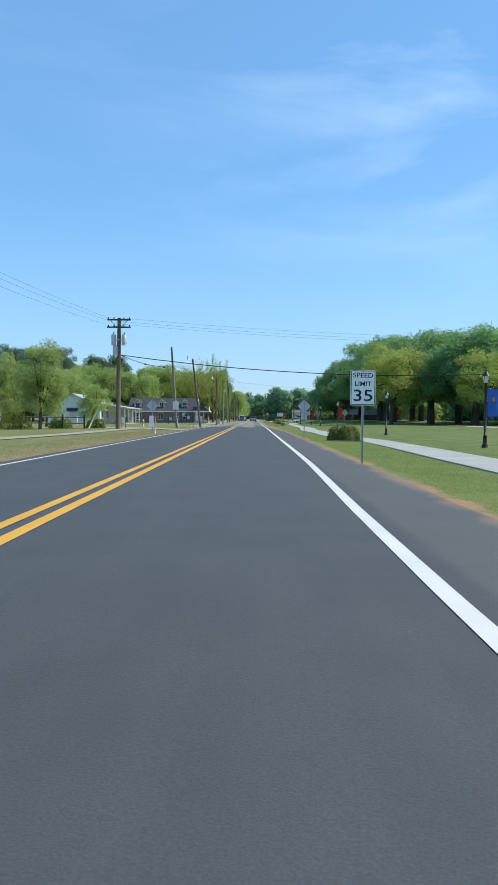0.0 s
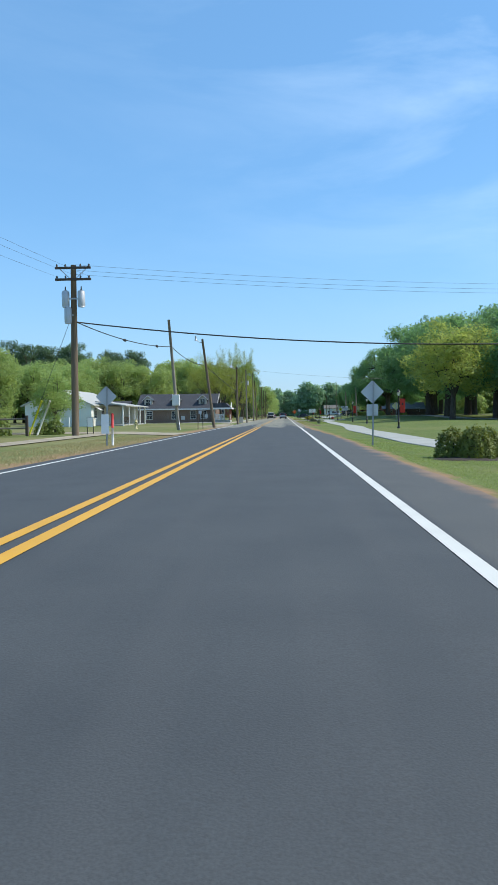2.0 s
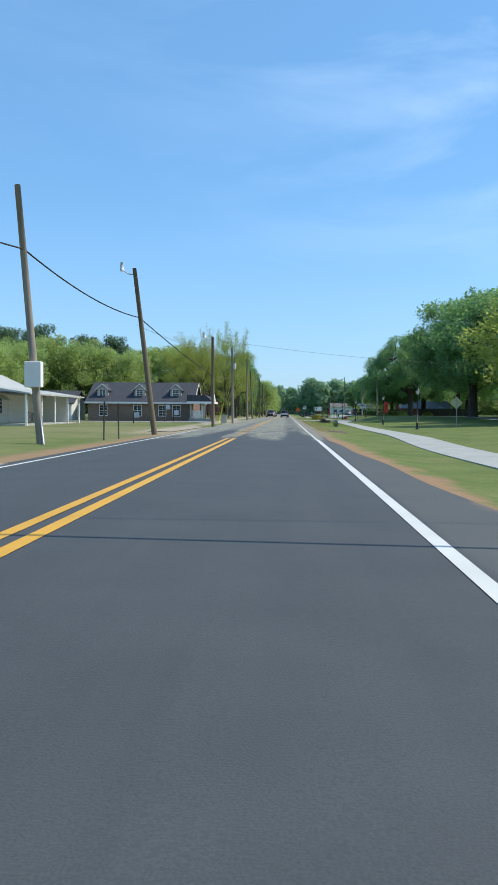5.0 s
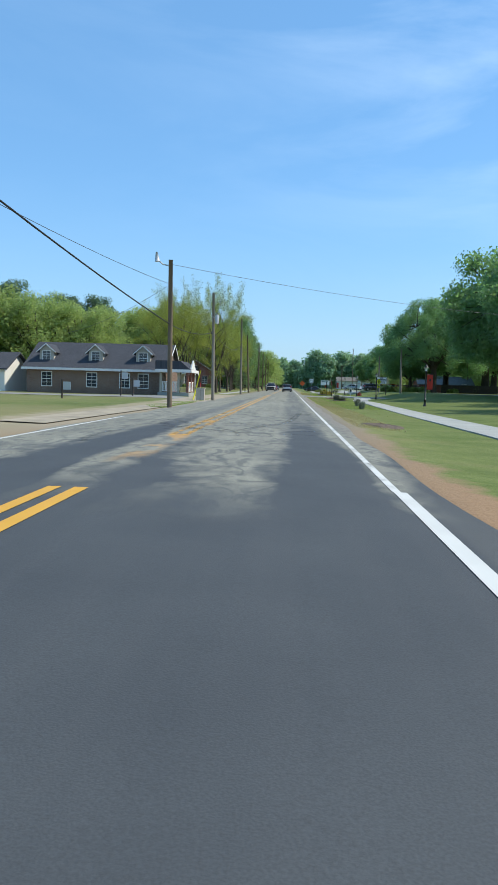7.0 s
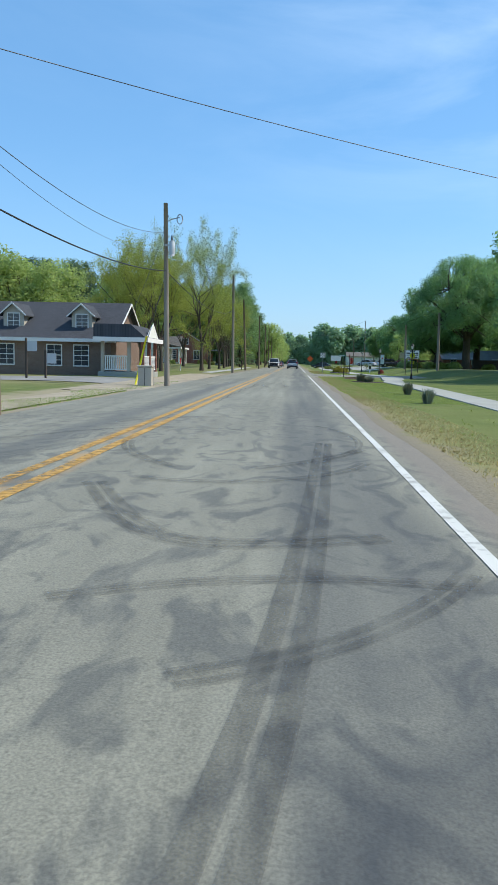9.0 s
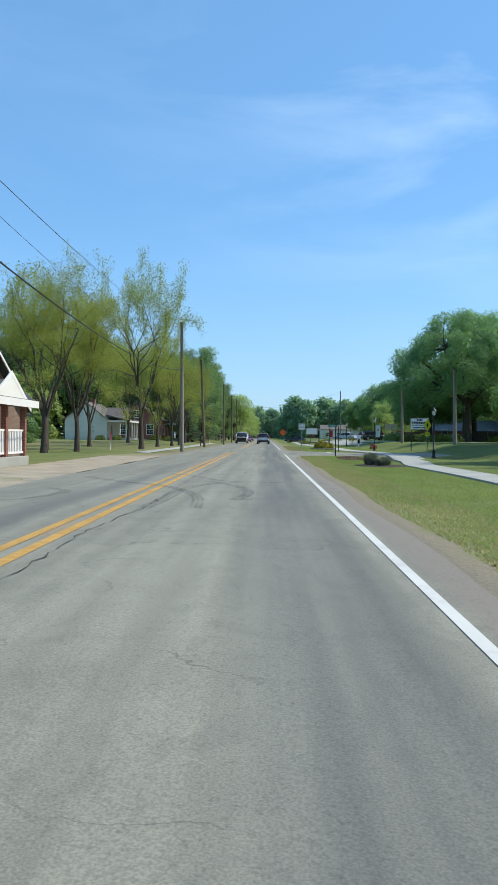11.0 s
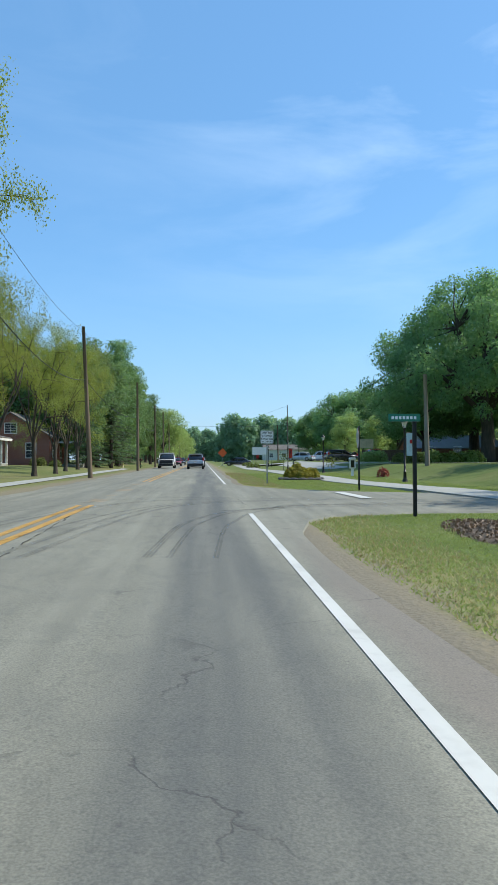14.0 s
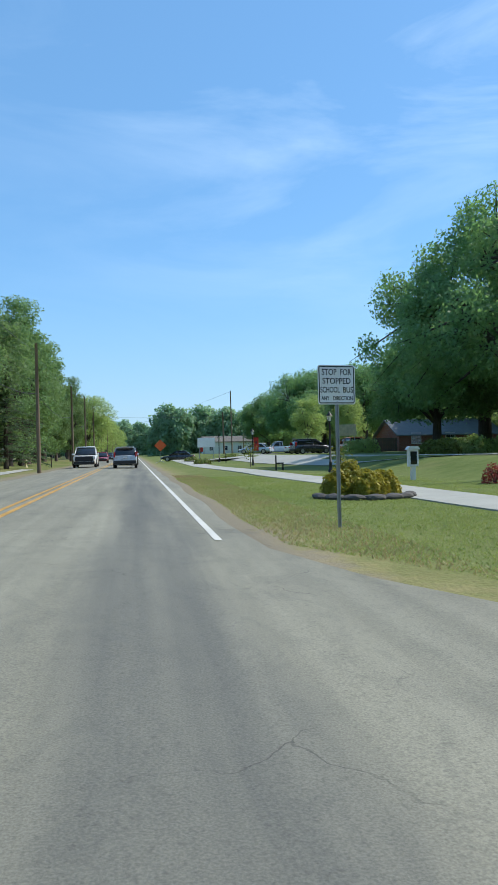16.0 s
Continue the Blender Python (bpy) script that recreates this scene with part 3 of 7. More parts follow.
def smooth_path(keys, pitch):
    """Points every so often along keyed (y, x) pairs, eased from key to key."""
    out, y = [], keys[0][0]
    while y <= keys[-1][0]:
        for (y0, x0), (y1, x1) in zip(keys, keys[1:]):
            if y0 <= y <= y1:
                out.append((x0 + (x1 - x0) * step(y, y0, y1), y))
                break
        y += pitch
    return out


# ---- trees and plants ----
def quads(name, centres, sizes, rng, material, aspect=0.6, outward=None, loose=0.55):
    """Many small leaves, one flat kite each: turned at random, or facing outward with some disorder."""
    k = len(centres)
    face = rng.normal(size=(k, 3))
    if outward is not None:
        face = outward + face * loose
    face /= np.linalg.norm(face, axis=1)[:, None]
    a = np.cross(face, rng.normal(size=(k, 3)))
    a /= np.linalg.norm(a, axis=1)[:, None]
    b = np.cross(face, a)
    s = np.asarray(sizes)[:, None]
    u, v = a * s * 0.5, b * s * 0.5 * aspect
    co = np.stack([centres - u, centres - v + u * 0.1, centres + u, centres + v + u * 0.1], 1).reshape(-1, 3)
    me = bpy.data.meshes.new(name)
    me.vertices.add(4 * k)
    me.vertices.foreach_set("co", co.ravel())
    me.loops.add(4 * k)
    me.loops.foreach_set("vertex_index", np.arange(4 * k))
    me.polygons.add(k)
    me.polygons.foreach_set("loop_start", np.arange(0, 4 * k, 4))
    me.polygons.foreach_set("loop_total", np.full(k, 4))
    me.update()
    me.materials.append(material)
    return me


def sphere_ways(k, rng):
    d = rng.normal(size=(k, 3))
    return d / np.linalg.norm(d, axis=1)[:, None]


def puffs_of(rng, n, centre, radii, size, low=-0.7, gaps=0.18, lobes=0.2, slim=0.15):
    """Leafy masses spread over a crown's envelope, the bottom cut off, with gaps and lobes: place and radius of each."""
    out = []
    for k in range(n):
        z = low + (1 - low) * (k + 0.5) / n
        a = k * 2.39996 + rng.uniform(-0.35, 0.35)
        if rng.uniform() < gaps:
            continue
        r = math.sqrt(max(0.0, 1 - z * z))
        r *= 1 - slim * max(0.0, z)
        reach = rng.uniform(0.70, 1.0) * (1 + lobes * math.sin(3 * a + n) * math.cos(4 * z + n))
        out.append((centre[0] + math.cos(a) * r * radii[0] * reach, centre[1] + math.sin(a) * r * radii[1] * reach, centre[2] + z * radii[2] * reach, rng.uniform(*size)))
    for k in range(n // 4):
        d = sphere_ways(1, rng)[0] * rng.uniform(0.25, 0.6)
        out.append((centre[0] + d[0] * radii[0], centre[1] + d[1] * radii[1], centre[2] + d[2] * radii[2], rng.uniform(*size)))
    return np.array(out)


def puff_leaves(rng, puffs, centre, cover, leaf, flat=0.85):
    """Leaf places, sizes and outward ways over the puffs; cover: leaf area to puff area."""
    mean = (leaf[0] + leaf[1]) / 2
    pts, ways = [], []
    for x, y, z, r in puffs:
        k = max(8, int(cover * 4 * math.pi * r * r / (0.3 * mean * mean)))
        d = sphere_ways(k, rng)
        rad = r * (rng.uniform(0, 1, k) ** 0.35) * (1 + 0.22 * np.sin(d[:, 0] * 7 + x * 3) * np.cos(d[:, 2] * 6 + y * 3))
        pts.append(np.array((x, y, z)) + d * rad[:, None] * np.array((1, 1, flat)))
        big = np.array((x, y, z)) - np.array(centre)
        big = big / (np.linalg.norm(big) + 1e-6)
        ways.append(d * 0.7 + big * 0.35 + np.array((0.12, 0, 0.28)))
    pts = np.concatenate(pts)
    return pts, rng.uniform(*leaf, len(pts)), np.concatenate(ways)


def limbs_to(bm, rng, puffs, fork, centre, radii, radius, count):
    """Main limbs out of the fork, and a branch from the nearest one to each puff."""
    ends = []
    for k in range(count):
        z = -0.35 + 1.25 * (k + 0.5) / count
        a = k * 2.39996
        r = math.sqrt(max(0.05, 1 - z * z))
        e = Vector((centre[0] + math.cos(a) * r * radii[0] * 0.55, centre[1] + math.sin(a) * r * radii[1] * 0.55, centre[2] + z * radii[2] * 0.5))
        f = Vector((fork[0], fork[1], fork[2] * rng.uniform(0.6, 1.0)))
        m = f.lerp(e, 0.5) + Vector(rng.normal(size=3)) * radius * 1.5 + Vector((0, 0, radius))
        tube(bm, [f, m, e], [radius, radius * 0.7, radius * 0.42], 7, False)
        ends += [(m, radius * 0.45), (e, radius * 0.38)]
    for x, y, z, r in puffs:
        p = Vector((x, y, z))
        q, w = min(ends, key=lambda t: (t[0] - p).length)
        tube(bm, [q, q.lerp(p, 0.5) + Vector(rng.normal(size=3)) * r * 0.15, p, p + (p - q) * 0.25], [w, w * 0.6, w * 0.35, w * 0.1], 4, False)


def grow(bm, rng, start, way, length, radius, depth, spread, tips, sides, rise=0.25, twigs=3):
    """A limb that bends, tapers and forks; the ends are gathered in tips."""
    pts, rad, p, d = [start], [radius], start.copy(), way.normalized()
    n = 4
    for i in range(n):
        d = (d + Vector(rng.normal(size=3)) * 0.13 + Vector((0, 0, rise * 0.3))).normalized()
        p = p + d * length / n
        pts.append(p.copy())
        rad.append(radius * (1 - 0.45 * (i + 1) / n))
        if depth <= 1:
            tips.append(p.copy())
    tube(bm, pts, rad, sides, cap=False)
    if depth > 0:
        for k in range(twigs):
            at = pts[-1] if k == 0 else pts[int(rng.integers(2, n + 1))]
            turn = Vector(rng.normal(size=3))
            nd = (d + turn * spread + Vector((0, 0, rise * 0.5))).normalized()
            grow(bm, rng, at, nd, length * rng.uniform(0.6, 0.8), rad[-1] * 0.75, depth - 1, spread, tips, max(4, sides - 2), rise, twigs)


# crown centre, crown radii, puffs, puff radii, lower cut, trunk radius and height of the fork, limbs, cover, leaf sizes, leaves
CROWNS = {
    "oak": ((0.2, 0, 6.7), (6.0, 6.0, 5.2), 95, (0.9, 1.75), -0.7, 0.42, 4.2, 8, 0.42, (0.17, 0.34)),
    "great": ((0.3, 0.2, 7.6), (10.0, 9.6, 7.0), 165, (0.8, 1.7), -0.74, 0.55, 4.4, 12, 0.40, (0.13, 0.27)),
    "wood": ((0.1, 0, 6.0), (3.1, 3.1, 4.8), 46, (0.8, 1.35), -0.92, 0.2, 3.4, 6, 0.30, (0.16, 0.32)),
    "pale": ((0.1, 0, 6.2), (3.6, 3.6, 4.0), 50, (0.7, 1.25), -0.85, 0.22, 3.2, 7, 0.28, (0.14, 0.28)),
    "stand": ((0.0, 0, 8.4), (2.5, 2.5, 7.4), 74, (0.65, 1.2), -0.96, 0.26, 7.0, 8, 0.34, (0.16, 0.32)),
    "pine": ((0.0, 0, 11.5), (3.2, 3.2, 4.6), 44, (0.8, 1.5), -0.9, 0.26, 9.5, 7, 0.36, (0.22, 0.42)),
}


def tree_meshes(kind, seed):
    """Trunk and crown meshes of one tree, about 1 m to the metre, base at the origin."""
    rng = np.random.default_rng(seed)
    bm = bmesh.new()
    if kind == "conifer":  # straight, with layered drooping boughs down to the ground
        tube(bm, [(0, 0, -0.2), (0, 0, 3), (0.05, 0.02, 6.5), (0.05, 0.05, 9.6)], [0.2, 0.16, 0.1, 0.02], 8, False)
        cs = []
        for k in range(70):
            z = 0.7 + 8.7 * (k / 69) ** 0.95
            a = k * 2.39996 + rng.uniform(-0.4, 0.4)
            ln = (1 - (z - 0.7) / 9.6) * 2.5 * rng.uniform(0.65, 1.15) + 0.25
            e = Vector((math.cos(a) * ln, math.sin(a) * ln, z - ln * 0.12))
            mid = Vector((e.x * 0.5, e.y * 0.5, z + ln * 0.05))
            tube(bm, [(0.02, 0, z), mid, e], [0.045, 0.03, 0.01], 4, False)
            m = int(90 * ln)
            f = rng.uniform(0.15, 1.05, m)[:, None]
            p = (1 - f) ** 2 * np.array((0, 0, z)) + 2 * f * (1 - f) * np.array(mid) + f * f * np.array(e)
            side = np.array((-math.sin(a), math.cos(a), 0)) * (rng.normal(0, 0.22, m) * (0.4 + 0.8 * f[:, 0]))[:, None]
            cs.append(p + side + np.stack([np.zeros(m), np.zeros(m), -np.abs(rng.normal(0, 0.10, m))], 1))
        cs = np.concatenate(cs)
        crown = quads("crown", cs, rng.uniform(0.10, 0.24, len(cs)), rng, PINE_LEAF, 0.4, np.tile(np.array((0.1, 0, 0.9)), (len(cs), 1)), 0.6)
    elif kind == "spring":  # upright, open, newly in leaf: long forking limbs with tufts along the twigs
        h, tips = 2.6, []
        tube(bm, [(0, 0, -0.2), (0, 0, 0.4), (0.05, 0, 1.6), (0.05, 0.05, h)], [0.36, 0.25, 0.21, 0.19], 9, False)
        for k in range(6):
            a = k * 2.4 + rng.uniform(-0.3, 0.3)
            grow(bm, rng, Vector((0.05, 0.05, rng.uniform(1.7, h))), Vector((math.cos(a) * 0.42, math.sin(a) * 0.42, 1)), rng.uniform(3.6, 4.6), 0.105, 3, 0.46, tips, 6, 0.16)
        heads = np.array([tuple(t) for t in tips])
        cs = np.repeat(heads, 34, axis=0)
        cs = cs + sphere_ways(len(cs), rng) * (rng.uniform(0, 1, len(cs)) ** 0.6)[:, None] * np.array((0.58, 0.58, 0.48))
        crown = quads("crown", cs, rng.uniform(0.06, 0.145, len(cs)), rng, SPRING_LEAF)
    else:
        centre, radii, n, size, low, tr, fork, limbs, cover, leaf = CROWNS[kind]
        puffs = puffs_of(rng, n, centre, radii, size, low, slim=0.3 if kind == "great" else 0.15)
        tube(bm, [(0, 0, -0.3), (0, 0, 0.25), (0.04, 0, fork * 0.5), (centre[0] * 0.6, centre[1] * 0.6, fork), (centre[0], centre[1], centre[2] + radii[2] * 0.4)],
             [tr * 1.6, tr * 1.1, tr * 0.95, tr * 0.8, tr * 0.2], 10, False)
        limbs_to(bm, rng, puffs, (centre[0] * 0.6, centre[1] * 0.6, fork), centre, radii, tr * 0.45, limbs)
        cs, sizes, ways = puff_leaves(rng, puffs, centre, cover, leaf)
        crown = quads("crown", cs, sizes, rng, {"oak": OAK_LEAF, "great": OAK_LEAF, "wood": WOOD_LEAF, "pale": PALE_LEAF, "stand": STAND_LEAF, "pine": PINE_LEAF}[kind], outward=ways, loose=1.2 if kind in ("wood", "pale") else 0.7)
    trunk = mesh_of("trunk", bm, PINE_BARK if kind in ("pine", "stand") else BARK)
    return trunk, crown, float(np.percentile(cs[:, 2], 99))


TREES = {(k, s): tree_meshes(k, s * 7 + len(k)) for k, c in (("oak", 3), ("great", 1), ("spring", 4), ("wood", 4), ("pale", 2), ("stand", 3), ("pine", 3), ("conifer", 2)) for s in range(c)}


def plant_tree(kind, variant, x, y, height, wide, turn, label, group=""):
    """height in metres; wide stretches the crown sideways."""
    e = thing("tree", label, "tree", group, at=(x, y, gz(x, y)), turn=turn)
    trunk, crown, top = TREES[kind, variant]
    k = height / top
    e.scale = (k * wide, k * wide, k)
    part("trunk", trunk, None, e)
    part("crown", crown, None, e)
    return e


def shrub_meshes(seed, lumps, leaf, material, count):
    """Leaves over a few rounded mounds (x, y, radius, height)."""
    rng = np.random.default_rng(seed)
    pts, ways = [], []
    for x, y, r, h in lumps:
        d = rng.normal(size=(count, 3))
        d /= np.linalg.norm(d, axis=1)[:, None]
        d[:, 2] = np.abs(d[:, 2])
        rad = rng.uniform(0.62, 1.0, count) ** 0.6 * (1 + 0.12 * np.sin(d[:, 0] * 9 + seed) * np.cos(d[:, 1] * 8))
        pts.append(np.stack([x + d[:, 0] * rad * r, y + d[:, 1] * rad * r, d[:, 2] * rad * h], 1))
        ways.append(d)
    c = np.concatenate(pts)
    return quads("foliage", c, rng.uniform(*leaf, len(c)), rng, material, outward=np.concatenate(ways))


def shrub(name, label, x, y, lumps, leaf, material, count=1500, seed=1, bed=None, category="shrub", group=""):
    e = thing(name, label, category, group, at=(x, y, gz(x, y)))
    part("foliage", shrub_meshes(seed, lumps, leaf, material, count), None, e)
    bm = bmesh.new()
    for lx, ly, r, h in lumps:
        for k in range(4):
            a = k * 1.6
            tube(bm, [(lx, ly, -0.05), (lx + math.cos(a) * r * 0.25, ly + math.sin(a) * r * 0.25, h * 0.4), (lx + math.cos(a) * r * 0.5, ly + math.sin(a) * r * 0.5, h * 0.75)], [0.03, 0.02, 0.008], 5, False)
    part("stems", bm, BARK, e)
    return e


def bed(name, label, x, y, rx, ry, height, material, seed=3, category="mulch bed"):
    """A low uneven mound."""
    bm = bmesh.new()
    rng = np.random.default_rng(seed)
    rings = []
    for i in range(6):
        f = 1 - i / 5.5
        ring = []
        for k in range(22):
            a = 2 * math.pi * k / 22
            w = 1 + 0.10 * math.sin(3 * a + seed) + rng.uniform(-0.05, 0.05)
            px, py = x + math.cos(a) * rx * f * w, y + math.sin(a) * ry * f * w
            ring.append(bm.verts.new((px, py, gz(px, py) + height * (1 - f * f) + (0.012 if i == 0 else 0.03) * rng.uniform(-0.6, 1) - (0.05 if i == 0 else 0))))
        rings.append(ring)
    for r0, r1 in zip(rings, rings[1:]):
        for k in range(22):
            bm.faces.new((r0[k], r0[(k + 1) % 22], r1[(k + 1) % 22], r1[k]))
    bm.faces.new(rings[-1])
    ob = part(name, bm, material)
    return tagged(ob, label, category)


# ---- ground, road and paving ----
def grid_axis(parts):
    out = []
    for a, b, pitch in parts:
        v = a
        while v < b - 1e-6:
            out.append(v)
            v += pitch
    return out + [parts[-1][1]]


def make_ground():
    xs = grid_axis([(-2500, -300, 440), (-300, -60, 30), (-60, -16, 4), (-16, -6.5, 1), (-6.5, -3, 0.25), (-3, 3, 1.0), (3, 6.5, 0.25), (6.5, 20, 0.8), (20, 60, 4), (60, 300, 30), (300, 2500, 440)])
    ys = grid_axis([(-2500, -100, 480), (-100, -10, 15), (-10, 250, 1.6), (250, 400, 10), (400, 2800, 300)])
    verts = [(x, y, gz(x, y)) for y in ys for x in xs]
    w = len(xs)
    faces = [(j * w + i, j * w + i + 1, (j + 1) * w + i + 1, (j + 1) * w + i) for j in range(len(ys) - 1) for i in range(w - 1)]
    me = bpy.data.meshes.new("ground")
    me.from_pydata(verts, [], faces)
    for p in me.polygons:
        p.use_smooth = True
    me.materials.append(LAWN)
    tagged(new("ground", me), "mown green and straw-coloured lawn with bare clay edges", "ground", kind="structure")


def make_road():
    bm = bmesh.new()
    prev = None
    ys = grid_axis([(-60, 0, 10), (0, 230, 1.0), (230, 700, 20)])
    for y in ys:
        a, c = road_left(y), road_right(y)
        xs = [a - 0.15, a, -1.8, 0, 1.8, 3.6, c, c + 0.15]
        row = [bm.verts.new((x, y, rz(x) if 0 < i < 7 else rz(x) - 0.16)) for i, x in enumerate(xs)]
        if prev:
            for i in range(7):
                f = bm.faces.new((prev[i], prev[i + 1], row[i + 1], row[i]))
        prev = row
    tagged(part("road", bm, ASPHALT), "two-lane asphalt road, fresh and dark then worn and grey", "road", kind="structure")


def make_side_road():
    near = [(3.9, 159.5), (4.15, 161.6), (4.5, 163.3), (5.2, 164.6), (7.0, 165.2), (9.5, 165.2), (14, 164.6), (22, 164.0), (45, 163.5)]
    far = [(3.7, 184.0), (4.1, 181.2), (4.6, 178.9), (5.6, 176.6), (7.4, 174.4), (9.5, 172.6), (14, 171.8), (22, 171.2), (45, 170.7)]
    bm = bmesh.new()
    cols = 10
    rows = []
    for a, b in zip(near, far):
        row = []
        for k in range(-1, cols + 2):
            f = min(1.03, max(-0.03, k / cols))
            x, y = a[0] + (b[0] - a[0]) * f, a[1] + (b[1] - a[1]) * f
            base = max(rz(x) + 0.004, gz(x, y) + 0.03) if x > 4.3 else rz(x) - 0.02 + (x - 3.7) * 0.04
            row.append(bm.verts.new((x, y, base if 0 <= k <= cols else min(base, gz(x, y)) - 0.08)))
        rows.append(row)
    for r0, r1 in zip(rows, rows[1:]):
        for k in range(cols + 2):
            bm.faces.new((r0[k], r1[k], r1[k + 1], r0[k + 1]))
    tagged(part("side_road", bm, ASPHALT), "worn pale grey asphalt side road at the junction", "road", kind="structure")


def make_lines():
    def painted(name, label, x, half, y0, y1, material):
        bm = strip(bmesh.new(), [(x - (0.16 * (1 - step(y0 + (y1 - y0) * i / max(1, int((y1 - y0) / 4)), 9, 24)) if x > 3 else 0), y0 + (y1 - y0) * i / max(1, int((y1 - y0) / 4))) for i in range(int((y1 - y0) / 4) + 1)], half, 0.006, lambda a, b: rz(a))
        tagged(part(name, bm, material), label, "road marking", kind="structure")
    for x in (-0.14, 0.14):
        painted("yellow_line", "fresh yellow double centre line on dark asphalt", x + 0.05, 0.072, -40, 85.1, YELLOW_LINE)
        painted("yellow_line", "torn yellow double centre line on the smeared pavement", x - 0.04, 0.065, 93, 167, YELLOW_LINE)
        painted("yellow_line", "yellow double centre line painted on old pavement", x, 0.06, 184, 640, YELLOW_LINE)
    painted("white_line", "white edge line on the asphalt beside the paved verge", 3.61, 0.075, -40, 86, WHITE_LINE)
    painted("white_line", "dusty white edge line on old asphalt", 3.57, 0.05, 86, 165, WHITE_LINE)
    painted("white_line", "white edge line on the asphalt beside the lawn", 3.6, 0.05, 182, 640, WHITE_LINE)
    painted("white_line", "white edge line on the asphalt by the houses", -3.3, 0.06, -40, 102, WHITE_LINE)
    bm = strip(bmesh.new(), [(7.0, 173.6), (7.1, 170.0)], 0.17, 0.05, lambda a, b: max(gz(a, b), rz(6)))
    tagged(part("stop_line", bm, WHITE_LINE), "short white stop line across the side road", "road marking", kind="structure")


SIDEWALK = [(-40, 8.6), (25, 8.8), (43, 9.2), (57, 8.2), (78, 8.1), (100, 9.1), (130, 9.6), (145, 9.85), (152, 9.9), (158, 10.6), (166, 11.2), (176, 10.5), (186, 9.8), (195, 9.9), (208, 9.2), (235, 8.4), (300, 9.5)]


def make_sidewalk():
    path = smooth_path(SIDEWALK, 1.5)
    bm = bmesh.new()
    for i in range(len(path) - 1):
        (x0, y0), (x1, y1) = path[i], path[i + 1]
        for k in range(2):
            f0, f1 = k / 2 + 0.003, (k + 1) / 2 - 0.003
            a = (x0 + (x1 - x0) * f0, y0 + (y1 - y0) * f0)
            b = (x0 + (x1 - x0) * f1, y0 + (y1 - y0) * f1)
            q = [(a[0] - 0.95, a[1]), (a[0] + 0.95, a[1]), (b[0] + 0.95, b[1]), (b[0] - 0.95, b[1])]
            lift = lambda p: gz(p[0], p[1]) + 0.03 + 0.05 * step(p[1], 160, 164) * (1 - step(p[1], 174, 178))
            za, zb = lift((x0 + (x1 - x0) * k / 2, y0 + (y1 - y0) * k / 2)), lift((x0 + (x1 - x0) * (k + 1) / 2, y0 + (y1 - y0) * (k + 1) / 2))
            top = [bm.verts.new((x, y, z)) for (x, y), z in zip(q, (za, za, zb, zb))]
            low = [bm.verts.new((v.co.x, v.co.y, v.co.z - 0.12)) for v in top]
            bm.faces.new(top)
            for s in range(4):
                bm.faces.new((low[s], low[(s + 1) % 4], top[(s + 1) % 4], top[s]))
    tagged(part("pavement", bm, CONCRETE), "pale concrete sidewalk winding along the lawn", "sidewalk", kind="structure")


def make_drives():
    def drive(label, path, half, material, lift=0.03):
        fine = []
        for (x0, y0), (x1, y1) in zip(path, path[1:]):
            n = max(1, int(math.hypot(x1 - x0, y1 - y0) / 1.5))
            fine += [(x0 + (x1 - x0) * i / n, y0 + (y1 - y0) * i / n) for i in range(n)]
        fine.append(path[-1])
        tagged(part("driveway", strip(bmesh.new(), fine, half, lift, gz), material), label, "driveway", kind="structure")
    drive("pale gravel drive in front of the white house", [(-3.9, 68.5), (-8, 69), (-16, 70), (-40, 70)], 2.6, GRAVEL)
    drive("pale dirt track through the grass", [(-9.0, 30), (-8.6, 45), (-8.2, 66)], 0.7, GRAVEL)
    drive("dark asphalt parking drive beside the brick house", [(-5.5, 134.5), (-14, 134), (-45, 134)], 4.0, OLD_ASPHALT)
    drive("pale gravel pull-off beside the road by the houses", [(-5.0, 97), (-4.6, 112), (-4.6, 125)], 0.7, GRAVEL)
    drive("pale gravel yard in front of the porch", [(-4.6, 124), (-4.9, 138), (-5.0, 158)], 1.4, GRAVEL)
    drive("narrow pale concrete walk across the lawn", [(-6.0, 166), (-6.0, 190), (-6.3, 235)], 0.5, CONCRETE)
    drive("pale paved frontage drive along the lawn", [(33, 30), (31, 90), (30, 160), (27, 190), (19.8, 203), (16.0, 216), (15.4, 240), (16, 262)], 1.7, CONCRETE, 0.04)
    drive("pale concrete parking apron far along the road", [(12, 262), (20, 270), (40, 274)], 5, CONCRETE, 0.04)


